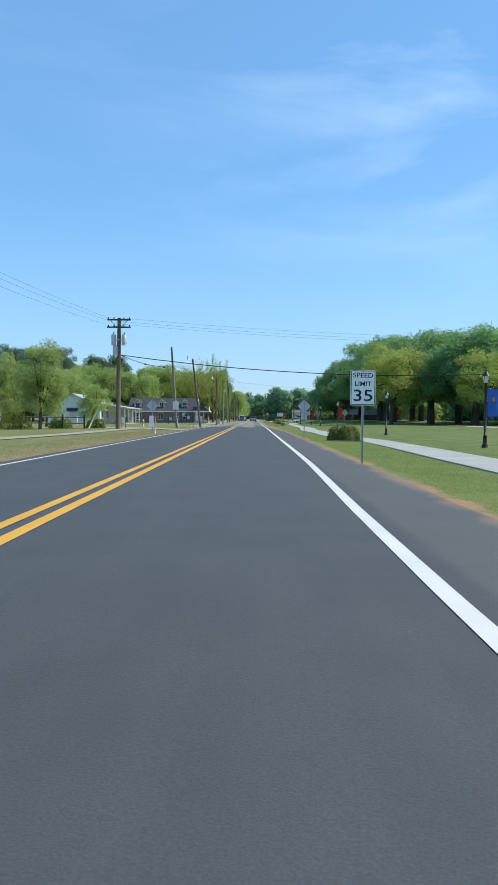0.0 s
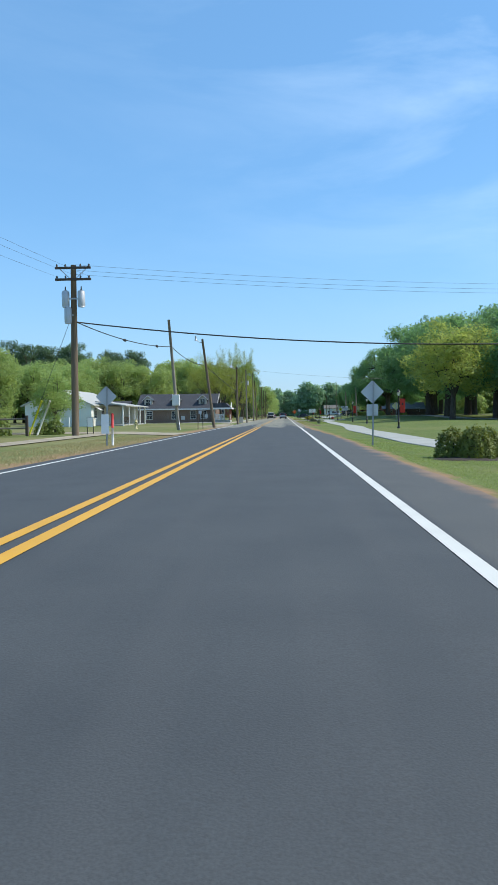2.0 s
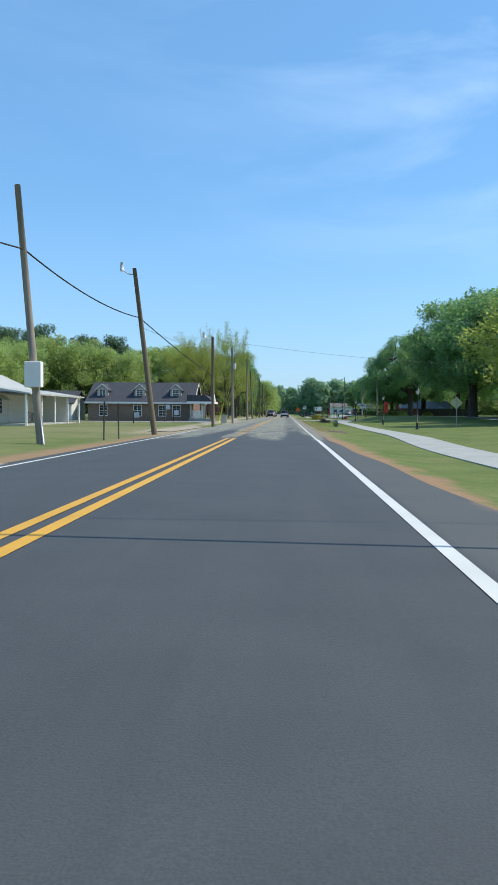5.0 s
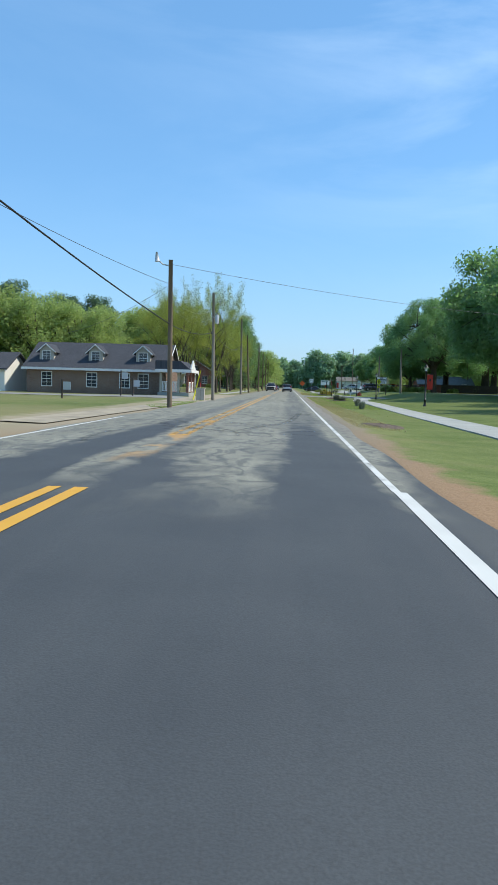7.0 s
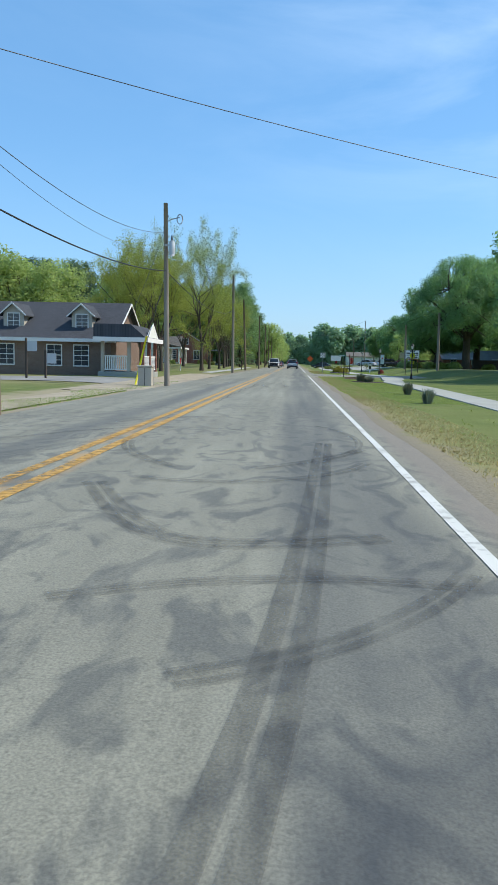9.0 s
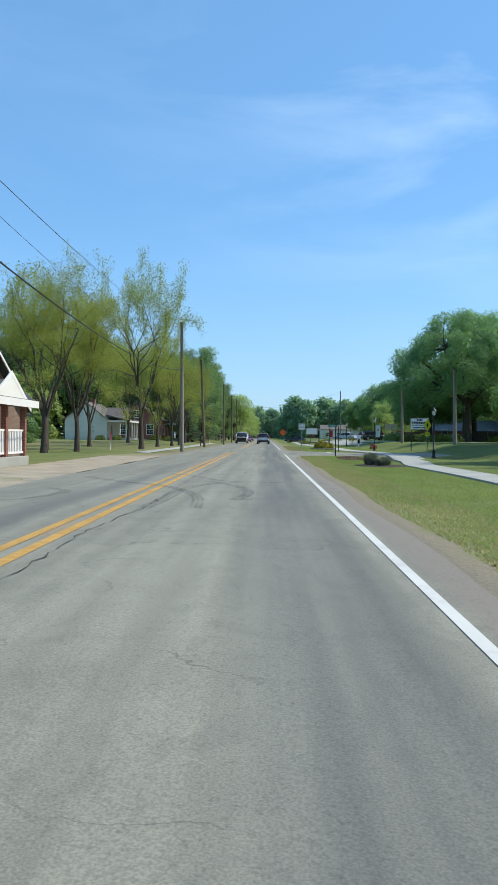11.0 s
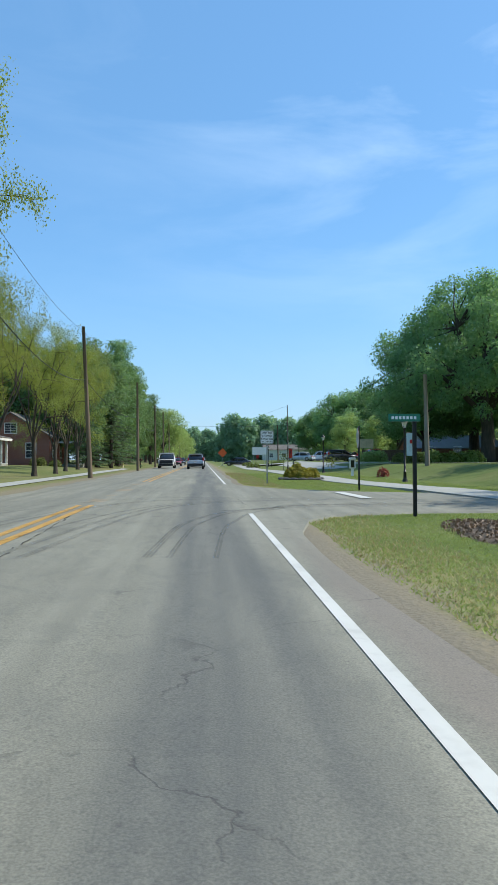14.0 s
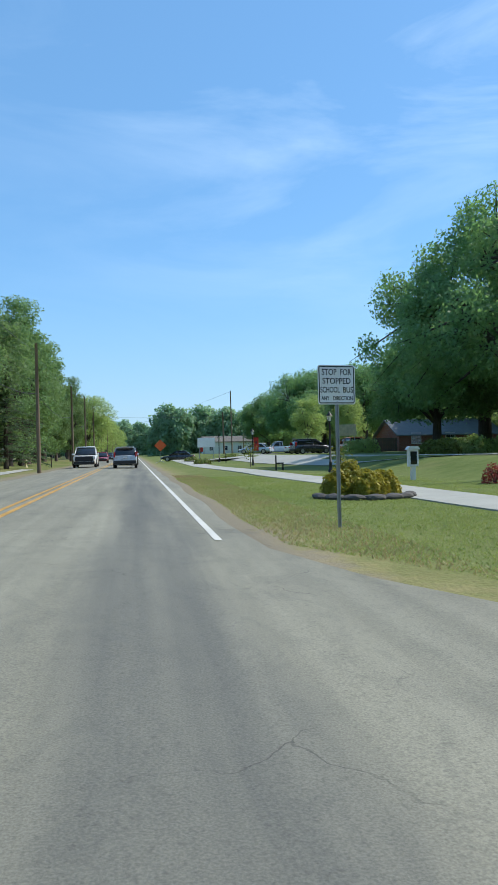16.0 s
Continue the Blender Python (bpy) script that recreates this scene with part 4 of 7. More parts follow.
def make_tyre_marks():
    def mark(path, half, ribs=1):
        """One tyre's track: a few ribs side by side."""
        bm = bmesh.new()
        for k in range(ribs):
            off = (k - (ribs - 1) / 2) * half * 2.6
            moved = []
            for i, (x, y) in enumerate(path):
                (xa, ya), (xb, yb) = path[max(0, i - 1)], path[min(len(path) - 1, i + 1)]
                d = math.hypot(xb - xa, yb - ya) or 1.0
                moved.append((x + (yb - ya) / d * off, y - (xb - xa) / d * off))
            strip(bm, moved, half, 0.012, lambda a, b: rz(a) if a < 4.3 else max(rz(a) + 0.004, gz(a, b) + 0.03))
        tagged(part("tyre_mark", bm, TYRE_FILM), "dark curved tyre mark on the pavement", "tyre mark", "tyre marks", kind="structure")

    def bend(keys, n=22):
        """A smooth curve through a few (x, y) points."""
        p = [Vector((*keys[0], 0))] + [Vector((*k, 0)) for k in keys] + [Vector((*keys[-1], 0))]
        out = []
        for i in range(1, len(p) - 2):
            for j in range(n // (len(keys) - 1) + 1):
                t = j / (n // (len(keys) - 1) + 1)
                q = 0.5 * (2 * p[i] + (p[i + 1] - p[i - 1]) * t + (2 * p[i - 1] - 5 * p[i] + 4 * p[i + 1] - p[i + 2]) * t * t + (3 * p[i] - p[i - 1] - 3 * p[i + 1] + p[i + 2]) * t ** 3)
                out.append((q.x, q.y))
        return out + [tuple(keys[-1])]
    rng = np.random.default_rng(5)
    # wheels turning between the road and the side road
    sweep = [(0.4, 158.6), (1.1, 162.2), (1.7, 164.8), (2.5, 167.3), (3.9, 169.0), (5.7, 169.5), (8.6, 168.9)]
    for dx, dy, ribs in ((0, 0, 3), (0.28, -0.25, 3), (-0.45, 0.5, 2), (-1.3, 1.6, 3), (-1.65, 1.9, 2), (-2.6, 3.0, 2)):
        mark(bend([(x + dx * (1 - i / 8) - 0.02 * i * (6 - i) * ribs, y + dy * (1 - i / 9)) for i, (x, y) in enumerate(sweep)], 40), 0.015, ribs)
    for dx, ribs in ((0.0, 3), (0.24, 2), (0.75, 2)):
        mark(bend([(2.0 + dx, 158.4), (2.2 + dx, 161.7), (2.45 + dx, 163.2), (2.95 + dx * 0.8, 164.9), (4.0 + dx * 0.5, 166.5), (5.5, 167.5), (8.8, 167.4)], 40), 0.015, ribs)
    for k in range(5):
        mark(bend([(3.0 + 0.3 * k, 165.6 + 0.3 * k), (5.2, 166.6 + 0.3 * k), (9.5, 166.9 + 0.35 * k)]), 0.03, 2)
    # turning on the smeared stretch
    for k in range(20):
        cx, cy, r, a0 = rng.uniform(-3, 3), rng.uniform(93, 112), rng.uniform(1.6, 4.5), rng.uniform(0, 6.28)
        pts = [(cx + r * math.cos(a0 + a), cy + r * 1.5 * math.sin(a0 + a)) for a in np.linspace(0, rng.uniform(0.7, 1.5), 14)]
        pts = [p for p in pts if -3.3 < p[0] < 3.4]
        if len(pts) > 4:
            mark(pts, rng.uniform(0.025, 0.05), 2)
    for keys in ([(0.4, 98.2), (1.4, 98.7), (2.3, 98.9), (3.3, 99.4)], [(1.1, 95.1), (1.5, 97.2), (2.3, 101.0), (2.8, 109)], [(0.6, 105), (1.6, 103.2), (3.0, 103.5)]):
        mark(bend(keys), 0.05, 2)
    # swerves further on
    for keys in ([(0.5, 129.2), (0.6, 131.0), (0.62, 132.6), (0.9, 134.5), (1.8, 136.0), (3.9, 136.2)], [(1.25, 129.4), (1.12, 131.2), (0.75, 132.6), (0.1, 133.9), (-1.2, 135.6), (-2.6, 138)],
                 [(-2.4, 138), (-1.1, 138.8), (0.1, 138.3), (1.1, 136.4), (1.8, 136.0)], [(1.8, 131), (2.0, 132.7), (1.7, 134.4), (0.9, 136)], [(-2.3, 133.5), (-1.6, 132.4), (-1.9, 130.8), (-2.8, 130.2)]):
        mark(bend(keys), 0.03, 3)


def make_cracks():
    """Long open cracks and filled seams in the old pavement, jagged and uneven in width."""
    def split(label, keys, width, seed):
        r = np.random.default_rng(seed)
        pts = []
        for (x0, y0), (x1, y1) in zip(keys, keys[1:]):
            k = max(2, int(math.hypot(x1 - x0, y1 - y0) / 0.22))
            pts += [(x0 + (x1 - x0) * i / k + r.normal(0, 0.02), y0 + (y1 - y0) * i / k + r.normal(0, 0.02)) for i in range(k)]
        pts.append(keys[-1])
        bm, prev = bmesh.new(), None
        for i, (x, y) in enumerate(pts):
            (xa, ya), (xb, yb) = pts[max(0, i - 1)], pts[min(len(pts) - 1, i + 1)]
            d = math.hypot(xb - xa, yb - ya) or 1.0
            w = width * r.uniform(0.12, 1.1) * (0.15 if i in (0, len(pts) - 1) else 1)
            ox, oy = (yb - ya) / d * w, -(xb - xa) / d * w
            base = lambda a, b: (rz(a) if a < 4.3 else max(rz(a) + 0.004, gz(a, b) + 0.03)) + 0.009
            pair = [bm.verts.new((x - ox, y - oy, base(x - ox, y - oy))), bm.verts.new((x + ox, y + oy, base(x + ox, y + oy)))]
            if prev and r.uniform() < 0.86:
                bm.faces.new((prev[0], prev[1], pair[1], pair[0]))
            prev = pair
        tagged(part("crack", bm, CRACK), label, "crack", "pavement cracks", kind="structure")
    split("long jagged crack beside the centre line", [(0.32, 117), (0.32, 120.1), (0.28, 122.3), (0.38, 124.1), (0.30, 126.6), (0.5, 129.6), (0.42, 136), (0.46, 141.7), (0.53, 143), (0.54, 146), (0.44, 151.7), (0.5, 157), (0.2, 164)], 0.011, 1)
    split("branching crack off the centre line", [(0.46, 141.7), (0.1, 141.3), (-0.6, 141.1), (-1.4, 141.4)], 0.009, 2)
    split("short crack in the lane", [(1.72, 139.6), (1.71, 141.0), (1.66, 141.9), (1.67, 143.0)], 0.009, 3)
    split("seam along the edge of the old lane", [(4.29, 171.1), (4.26, 169.3), (4.21, 167.9), (4.05, 167.1)], 0.005, 4)
    split("crack running into the junction", [(3.55, 170.5), (3.59, 169.0), (3.65, 167.6), (3.9, 166.3)], 0.005, 5)
    split("crack across the paved edge", [(3.7, 145.3), (4.0, 145.35), (4.2, 145.2)], 0.010, 6)
    split("crack across the paved edge", [(3.62, 162.0), (3.85, 161.95), (4.1, 161.6)], 0.012, 7)
    split("crack across the paved edge", [(3.7, 183.3), (4.1, 183.1), (4.5, 183.2)], 0.022, 8)
    for k, (x, y) in enumerate(((-1.7, 150), (-2.2, 158), (-0.9, 155), (1.2, 171), (-1.6, 172), (0.6, 178), (2.1, 186), (5.5, 168.4))):
        split("fine crack in worn pavement", [(x, y), (x + 0.25, y + 0.5), (x + 0.15, y + 1.1), (x + 0.6, y + 1.5)], 0.006, 20 + k)


make_ground()
make_road()
make_side_road()
make_lines()
make_sidewalk()
make_drives()
make_tyre_marks()
make_cracks()


# ---- road signs ----
def plate(outline, thick=0.004):
    return prism(outline, -thick / 2, thick / 2)


def rounded(w, h, r=0.03, n=4):
    out = []
    for cx, cz, a0 in ((w / 2 - r, h / 2 - r, 0), (-w / 2 + r, h / 2 - r, 90), (-w / 2 + r, -h / 2 + r, 180), (w / 2 - r, -h / 2 + r, 270)):
        out += [(cx + r * math.cos(radians(a0 + 90 * k / n)), cz + r * math.sin(radians(a0 + 90 * k / n))) for k in range(n + 1)]
    return out


def frame_ring(w, h, inset, width, r=0.03):
    """A flat border line inside a sign's edge."""
    bm = bmesh.new()
    a, b = rounded(w - 2 * inset, h - 2 * inset, r), rounded(w - 2 * inset - 2 * width, h - 2 * inset - 2 * width, max(0.005, r - width))
    va = [bm.verts.new((x, 0, z)) for x, z in a]
    vb = [bm.verts.new((x, 0, z)) for x, z in b]
    for i in range(len(va)):
        j = (i + 1) % len(va)
        bm.faces.new((va[i], va[j], vb[j], vb[i]))
    return bm


def channel_post(height, lean=0.0):
    """A U-shaped steel sign post with its row of holes left as dimples."""
    bm = bmesh.new()
    for x0, x1, y0, y1 in ((-0.018, 0.018, 0.0, 0.004), (-0.021, -0.017, -0.02, 0.004), (0.017, 0.021, -0.02, 0.004), (-0.031, -0.02, -0.022, -0.018), (0.02, 0.031, -0.022, -0.018)):
        box(bm, x0, x1, y0, y1, -0.4, height)
    bmesh.ops.transform(bm, matrix=Matrix.Shear('XY', 4, (lean, 0)), verts=bm.verts[:])
    return bm


def put_part(name, data, material, parent, at=(0, 0, 0), rot=(0, 0, 0), label=""):
    ob = part(name, data, material, parent, label)
    ob.matrix_basis = pose(*at, *rot)
    return ob


def lettered_sign(name, label, x, y, w, h, bottom, lines, turn=0.0):
    """lines: words, letter height, height above the plate's middle."""
    e = thing(name, label, "road sign", at=(x, y, gz(x, y)), turn=turn)
    zc = bottom + h / 2 - gz(x, y)
    post = put_part("post", channel_post(zc + h / 2 - 0.05), STEEL, e, (0, 0.03, 0))
    face = put_part("sign_plate", plate(rounded(w, h, 0.04)), SIGN_WHITE, e, (0, 0, zc))
    put_part("border", frame_ring(w, h, 0.014, 0.016, 0.03), SIGN_BLACK, face, (0, -0.004, 0))
    for words, size, dz, reach, dx in lines:
        put_part("lettering", text_mesh("lettering", words, size, SIGN_BLACK, reach), None, face, (dx, -0.005, dz), label="black lettering")
    for dz in (-h * 0.44, h * 0.44):
        put_part("bolt", tubes([(0, -0.012, dz), (0, 0.01, dz)], [0.012, 0.012], 6), STEEL, face)
    return e


lettered_sign("speed_limit_sign", "white speed limit 35 sign with black letters on a steel post", 5.04, 22.8, 0.67, 0.91, 1.37,
              [("SPEED", 0.175, 0.315, 0.53, 0), ("LIMIT", 0.175, 0.095, 0.44, 0), ("35", 0.42, -0.215, 0.50, 0)], turn=8)
lettered_sign("school_bus_sign", "white stop for stopped school bus sign with black letters", 5.56, 183.14, 0.61, 0.59, 1.74,
              [("STOP", 0.125, 0.185, 0.24, -0.12), ("FOR", 0.125, 0.185, 0.18, 0.15), ("STOPPED", 0.125, 0.052, 0.46, 0), ("SCHOOL", 0.122, -0.080, 0.315, -0.11), ("BUS", 0.122, -0.080, 0.165, 0.185), ("ANY", 0.084, -0.205, 0.13, -0.19), ("DIRECTION", 0.084, -0.205, 0.32, 0.10)], turn=9)


def diamond_back(label, x, y, top, half, plate_size=0.0, low_plate=False, material=None, turn=0.0):
    """A diamond warning sign whose bare back is seen."""
    e = thing("diamond_sign", label, "road sign", "diamond warning signs", at=(x, y, gz(x, y)), turn=turn)
    zc = top - half - gz(x, y)
    put_part("post", channel_post(zc + half - 0.04, 0.02), STEEL, e, (0, -0.03, 0))
    face = put_part("sign_plate", plate(rounded(half * 2 ** 0.5, half * 2 ** 0.5, 0.05)), material or SIGN_BACK, e, (0, 0, zc), (0, 45, 0))
    if plate_size:
        put_part("lower_plate", plate(rounded(plate_size, plate_size, 0.04)), SIGN_BACK, e, (0, 0, zc - half - plate_size / 2 - 0.03), label="small square plate")
    if low_plate:
        put_part("lower_plate", plate(rounded(0.3, 0.75, 0.02)), SIGN_WHITE, e, (-0.05, -0.06, 0.85), label="narrow white marker plate")
    for dz in (-half * 0.55, half * 0.55):
        put_part("bolt", tubes([(0, -0.045, zc + dz), (0, 0.006, zc + dz)], [0.013, 0.013], 6), STEEL, e)
    return e


diamond_back("bare aluminium back of a diamond sign above a square plate", 5.57, 52.1, 2.29, 0.44, 0.43, turn=-3)
diamond_back("bare aluminium back of a diamond sign by the gravel drive", -4.6, 52.1, 2.21, 0.41, 0, True, turn=4)
diamond_back("faded yellow diamond sign beside the lamp posts", 16.5, 116.9, 2.55, 0.55, 0, material=SIGN_AMBER)


def delineator(x, y, label):
    e = thing("marker_post", label, "marker post", "marker posts", at=(x, y, gz(x, y)))
    part("post", tubes([(0, 0, -0.2), (0, 0, 0.75)], [0.045, 0.045], 10), WHITE_PAINT, e)
    part("sleeve", tubes([(0, 0, 0.70), (0, 0, 1.22), (0, 0, 1.26)], [0.05, 0.05, 0.03], 10), SIGN_RED, e, "orange-red upper sleeve")


delineator(-4.4, 52.2, "white marker post with a red sleeve in the grass")
delineator(-9.4, 172.0, "white marker post with a red sleeve under the trees")


def stop_sign():
    e = thing("stop_sign", "stop sign seen from its bare grey back on a thin post", "road sign", at=(8.1, 175.4, gz(8.1, 175.4)), turn=84)
    part("post", boxes((-0.03, 0.03, -0.03, 0.03, -0.4, 2.15)), BLACK_IRON, e)
    oct8 = [(0.38 * math.cos(radians(22.5 + 45 * k)), 0.38 * math.sin(radians(22.5 + 45 * k))) for k in range(8)]
    f = put_part("sign_plate", plate(oct8, 0.006), SIGN_BACK, e, (0, 0.04, 1.85))
    put_part("sign_face", plate([(x * 0.99, z * 0.99) for x, z in oct8], 0.004), SIGN_RED, f, (0, -0.007, 0), label="red face")
    part("name_blade", boxes((-0.28, 0.28, -0.006, 0.006, 2.15, 2.27)), BLACK_IRON, e, "dark name blade with pale bars")


def street_name_sign():
    e = thing("street_name_sign", "green street name blade on a black post", "road sign", at=(6.8, 164.5, gz(6.8, 164.5)))
    part("post", boxes((-0.035, 0.035, -0.035, 0.035, -0.4, 1.88), bevel=0.006), BLACK_IRON, e)
    b = part("blade", boxes((-0.52, 0.12, -0.006, 0.006, 1.88, 2.03), bevel=0.003), SIGN_GREEN, e, "green reflective blade")
    part("lettering_bars", boxes(*[(-0.46 + 0.075 * k, -0.41 + 0.075 * k, -0.0085, -0.007, 1.925, 1.985) for k in range(7)]), SIGN_WHITE, b, "pale bars of lettering")
    part("cap", boxes((-0.05, 0.05, -0.05, 0.05, 1.86, 1.88), bevel=0.008), BLACK_IRON, e)


def shop_sign():
    x, y = 15.05, 178.0
    e = thing("shop_sign", "white business sign with dark lettering on two thin posts", "sign", at=(x, y, gz(x, y)))
    z0 = 1.80 - gz(x, y)
    for dx in (-0.66, 0.66):
        put_part("post", boxes((-0.03, 0.03, -0.03, 0.03, -0.4, z0 + 0.95)), DARK_WOOD, e, (dx, 0.05, 0))
    b = put_part("board", boxes((-0.74, 0.74, -0.02, 0.02, 0, 0.95), bevel=0.008), SIGN_WHITE, e, (0, 0, z0))
    put_part("border", frame_ring(1.44, 0.91, 0.0, 0.03), SIGN_BLACK, b, (0, -0.024, 0.475))
    put_part("lettering_bars", boxes(*[(-0.22 + 0.12 * k, -0.13 + 0.12 * k, -0.026, -0.022, 0.74, 0.88) for k in range(4)]), SIGN_BLACK, b, label="dark bars of lettering")
    put_part("lettering_bars", boxes(*[(-0.62 + 0.14 * k, -0.51 + 0.14 * k, -0.026, -0.022, 0.50, 0.67) for k in range(9)]), SIGN_BLACK, b)
    put_part("lettering_bars", boxes(*[(-0.60 + 0.075 * k, -0.545 + 0.075 * k, -0.026, -0.022, 0.35, 0.42) for k in range(16)]), SIGN_BLACK, b)
    put_part("arrow", prism([(-0.55, 0.13), (0.4, 0.13), (0.4, 0.08), (0.6, 0.17), (0.4, 0.26), (0.4, 0.21), (-0.55, 0.21)], -0.026, -0.022), SIGN_BLACK, b, label="black arrow")


def crossing_sign():
    x, y = 13.5, 168.2
    e = thing("crossing_sign", "yellow-green diamond crossing sign with a small arrow plate", "road sign", at=(x, y, gz(x, y)), turn=38)
    put_part("post", channel_post(2.5), STEEL, e, (0, 0.03, 0))
    put_part("sign_plate", plate(rounded(0.61, 0.61, 0.04)), SIGN_YELLOW, e, (0, 0, 2.08), (0, 45, 0))
    put_part("arrow_plate", plate(rounded(0.5, 0.26, 0.03)), SIGN_YELLOW, e, (0, 0, 1.46))
    put_part("symbol", boxes((-0.05, 0.05, -0.006, -0.003, -0.16, 0.16), (-0.12, 0.12, -0.006, -0.003, -0.02, 0.05)), SIGN_BLACK, e, (0, 0, 2.08), label="black symbol bars")
    put_part("symbol", boxes((-0.12, 0.12, -0.006, -0.003, -0.02, 0.02)), SIGN_BLACK, e, (0, 0, 1.46), (0, 35, 0))


def orange_work_sign():
    x, y = 5.6, 257
    e = thing("work_sign", "orange diamond road work sign on a folding stand", "road sign", at=(x, y, gz(x, y)))
    put_part("sign_plate", plate(rounded(1.0, 1.0, 0.04)), SIGN_ORANGE, e, (0, 0, 2.1), (0, 45, 0))
    put_part("mast", boxes((-0.02, 0.02, 0.01, 0.04, 0.1, 2.7)), STEEL, e)
    for sx in (-1, 1):
        put_part("leg", tubes([(0, 0.03, 0.35), (sx * 0.6, 0.35, 0.0)], [0.018, 0.018], 6), STEEL, e)
        put_part("leg", tubes([(0, 0.03, 0.35), (sx * 0.6, -0.35, 0.0)], [0.018, 0.018], 6), STEEL, e)


def yard_banner(x, y, z, w, h, label, material):
    e = thing("yard_sign", label, "sign", at=(x, y, gz(x, y)))
    zb = z - gz(x, y)
    put_part("board", boxes((-w / 2, w / 2, -0.02, 0.02, zb - h / 2, zb + h / 2), bevel=0.008), material, e)
    for dx in (-w * 0.4, w * 0.4):
        put_part("post", boxes((dx - 0.03, dx + 0.03, 0.021, 0.07, -0.3, zb + h / 2)), STEEL, e)
    return e


stop_sign()
street_name_sign()
shop_sign()
crossing_sign()
orange_work_sign()
yard_banner(33.6, 161, 2.6, 1.7, 1.0, "orange board sign on posts by the drive", SIGN_ORANGE)
yard_banner(24.0, 243.0, 3.0, 2.05, 1.15, "tan board sign on two posts by the hedge", plain("tan_board", (0.72, 0.58, 0.34), 0.7))
yard_banner(11.5, 262, 2.3, 2.2, 1.2, "pale board sign on two posts", SIGN_WHITE)


def tiny_post(x, y, h, label):
    e = thing("bollard_post", label, "post", "thin dark posts", at=(x, y, gz(x, y)))
    part("post", boxes((-0.035, 0.035, -0.035, 0.035, -0.3, h), bevel=0.006), BLACK_IRON, e)
    part("cap", boxes((-0.045, 0.045, -0.045, 0.045, h, h + 0.03), bevel=0.006), BLACK_IRON, e)


tiny_post(11.9, 246.0, 1.0, "short dark post in the lawn beside the sidewalk")


# ---- lamp posts ----
def lamp_post(x, y, banner=None, label=""):
    e = thing("street_lamp", label, "street lamp", "black lamp posts along the sidewalk", at=(x, y, gz(x, y)))
    part("base", tubes([(0, 0, -0.1), (0, 0, 0.10), (0, 0, 0.16), (0, 0, 0.5)], [0.13, 0.13, 0.085, 0.07], 12), BLACK_IRON, e)
    part("pole", tubes([(0, 0, 0.45), (0, 0, 2.55), (0, 0, 2.60)], [0.055, 0.05, 0.085], 12), BLACK_IRON, e)
    part("globe", tubes([(0, 0, 2.60), (0, 0, 2.66), (0, 0, 2.86)], [0.07, 0.095, 0.145], 8), LAMP_GLASS, e, "pale lantern glass")
    part("hood", tubes([(0, 0, 2.86), (0, 0, 2.89), (0, 0, 3.0), (0, 0, 3.08), (0, 0, 3.14)], [0.175, 0.165, 0.07, 0.03, 0.008], 8), BLACK_IRON, e)
    bm = bmesh.new()
    for k in range(4):
        a = radians(45 + 90 * k)
        tube(bm, [(0.085 * math.cos(a), 0.085 * math.sin(a), 2.62), (0.155 * math.cos(a), 0.155 * math.sin(a), 2.88)], [0.01, 0.01], 4)
    part("lantern_cage", bm, BLACK_IRON, e)
    if banner:
        bm = bmesh.new()
        n = 6
        cols = [[bm.verts.new((0.09 + 0.42 * i / n, 0.02 * math.sin(i * 1.1) * math.sin(j * 0.6), 1.25 + 1.1 * j / n)) for j in range(n + 1)] for i in range(n + 1)]
        for i in range(n):
            for j in range(n):
                bm.faces.new((cols[i][j], cols[i + 1][j], cols[i + 1][j + 1], cols[i][j + 1]))
        r = bmesh.ops.extrude_face_region(bm, geom=bm.faces[:])
        bmesh.ops.translate(bm, vec=(0, 0.006, 0), verts=[v for v in r["geom"] if isinstance(v, bmesh.types.BMVert)])
        b = part("banner", bm, banner, e, "printed cloth banner")
        for z in (1.24, 2.37):
            part("bracket", tubes([(0, 0, z), (0.55, 0, z)], [0.014, 0.014], 6), BLACK_IRON, e)
        part("print", boxes((0.25, 0.36, -0.035, -0.03, 1.85, 2.03)), SIGN_RED if banner == BANNER_PALE else SIGN_ORANGE if banner == BANNER_BLUE else SIGN_BLACK, b, "printed patch")
    return e


for x, y, ban, lab in ((11.5, 33, BANNER_BLUE, "black lamp post with a blue and orange banner"), (11.6, 55, None, "plain black lamp post on the lawn"),
                       (11.3, 82, BANNER_RED, "black lamp post with a red banner"), (12.0, 109.8, None, "plain black lamp post by the sidewalk"),
                       (12.4, 131.5, BANNER_RED, "black lamp post with a red banner"), (12.45, 161.8, None, "plain black lamp post near the junction"),
                       (12.3, 184.3, BANNER_PALE, "black lamp post with a pale blue banner"), (12.4, 208, None, "plain black lamp post by the sidewalk"),
                       (12.4, 232, BANNER_RED, "black lamp post with a red banner"), (12.4, 256, None, "plain black lamp post far along the lawn"), (12.4, 281, BANNER_RED, "black lamp post with a red banner")):
    lamp_post(x, y, ban, lab)


def info_post():
    e = thing("info_post", "white post with a dark framed panel and pitched cap", "post", at=(12.55, 197.5, gz(12.55, 197.5)))
    part("post", boxes((-0.08, 0.08, -0.08, 0.08, -0.3, 0.55), bevel=0.008), WHITE_PAINT, e)
    h = part("housing", boxes((-0.19, 0.19, -0.09, 0.09, 0.5, 1.12), bevel=0.012), WHITE_PAINT, e)
    part("panel", boxes((-0.12, 0.12, -0.10, -0.092, 0.58, 1.05)), CAR_GLASS, h, "dark display panel")
    part("cap", prism([(-0.24, 1.12), (0.24, 1.12), (0.15, 1.24), (-0.15, 1.24)], -0.15, 0.15), WHITE_PAINT, e)


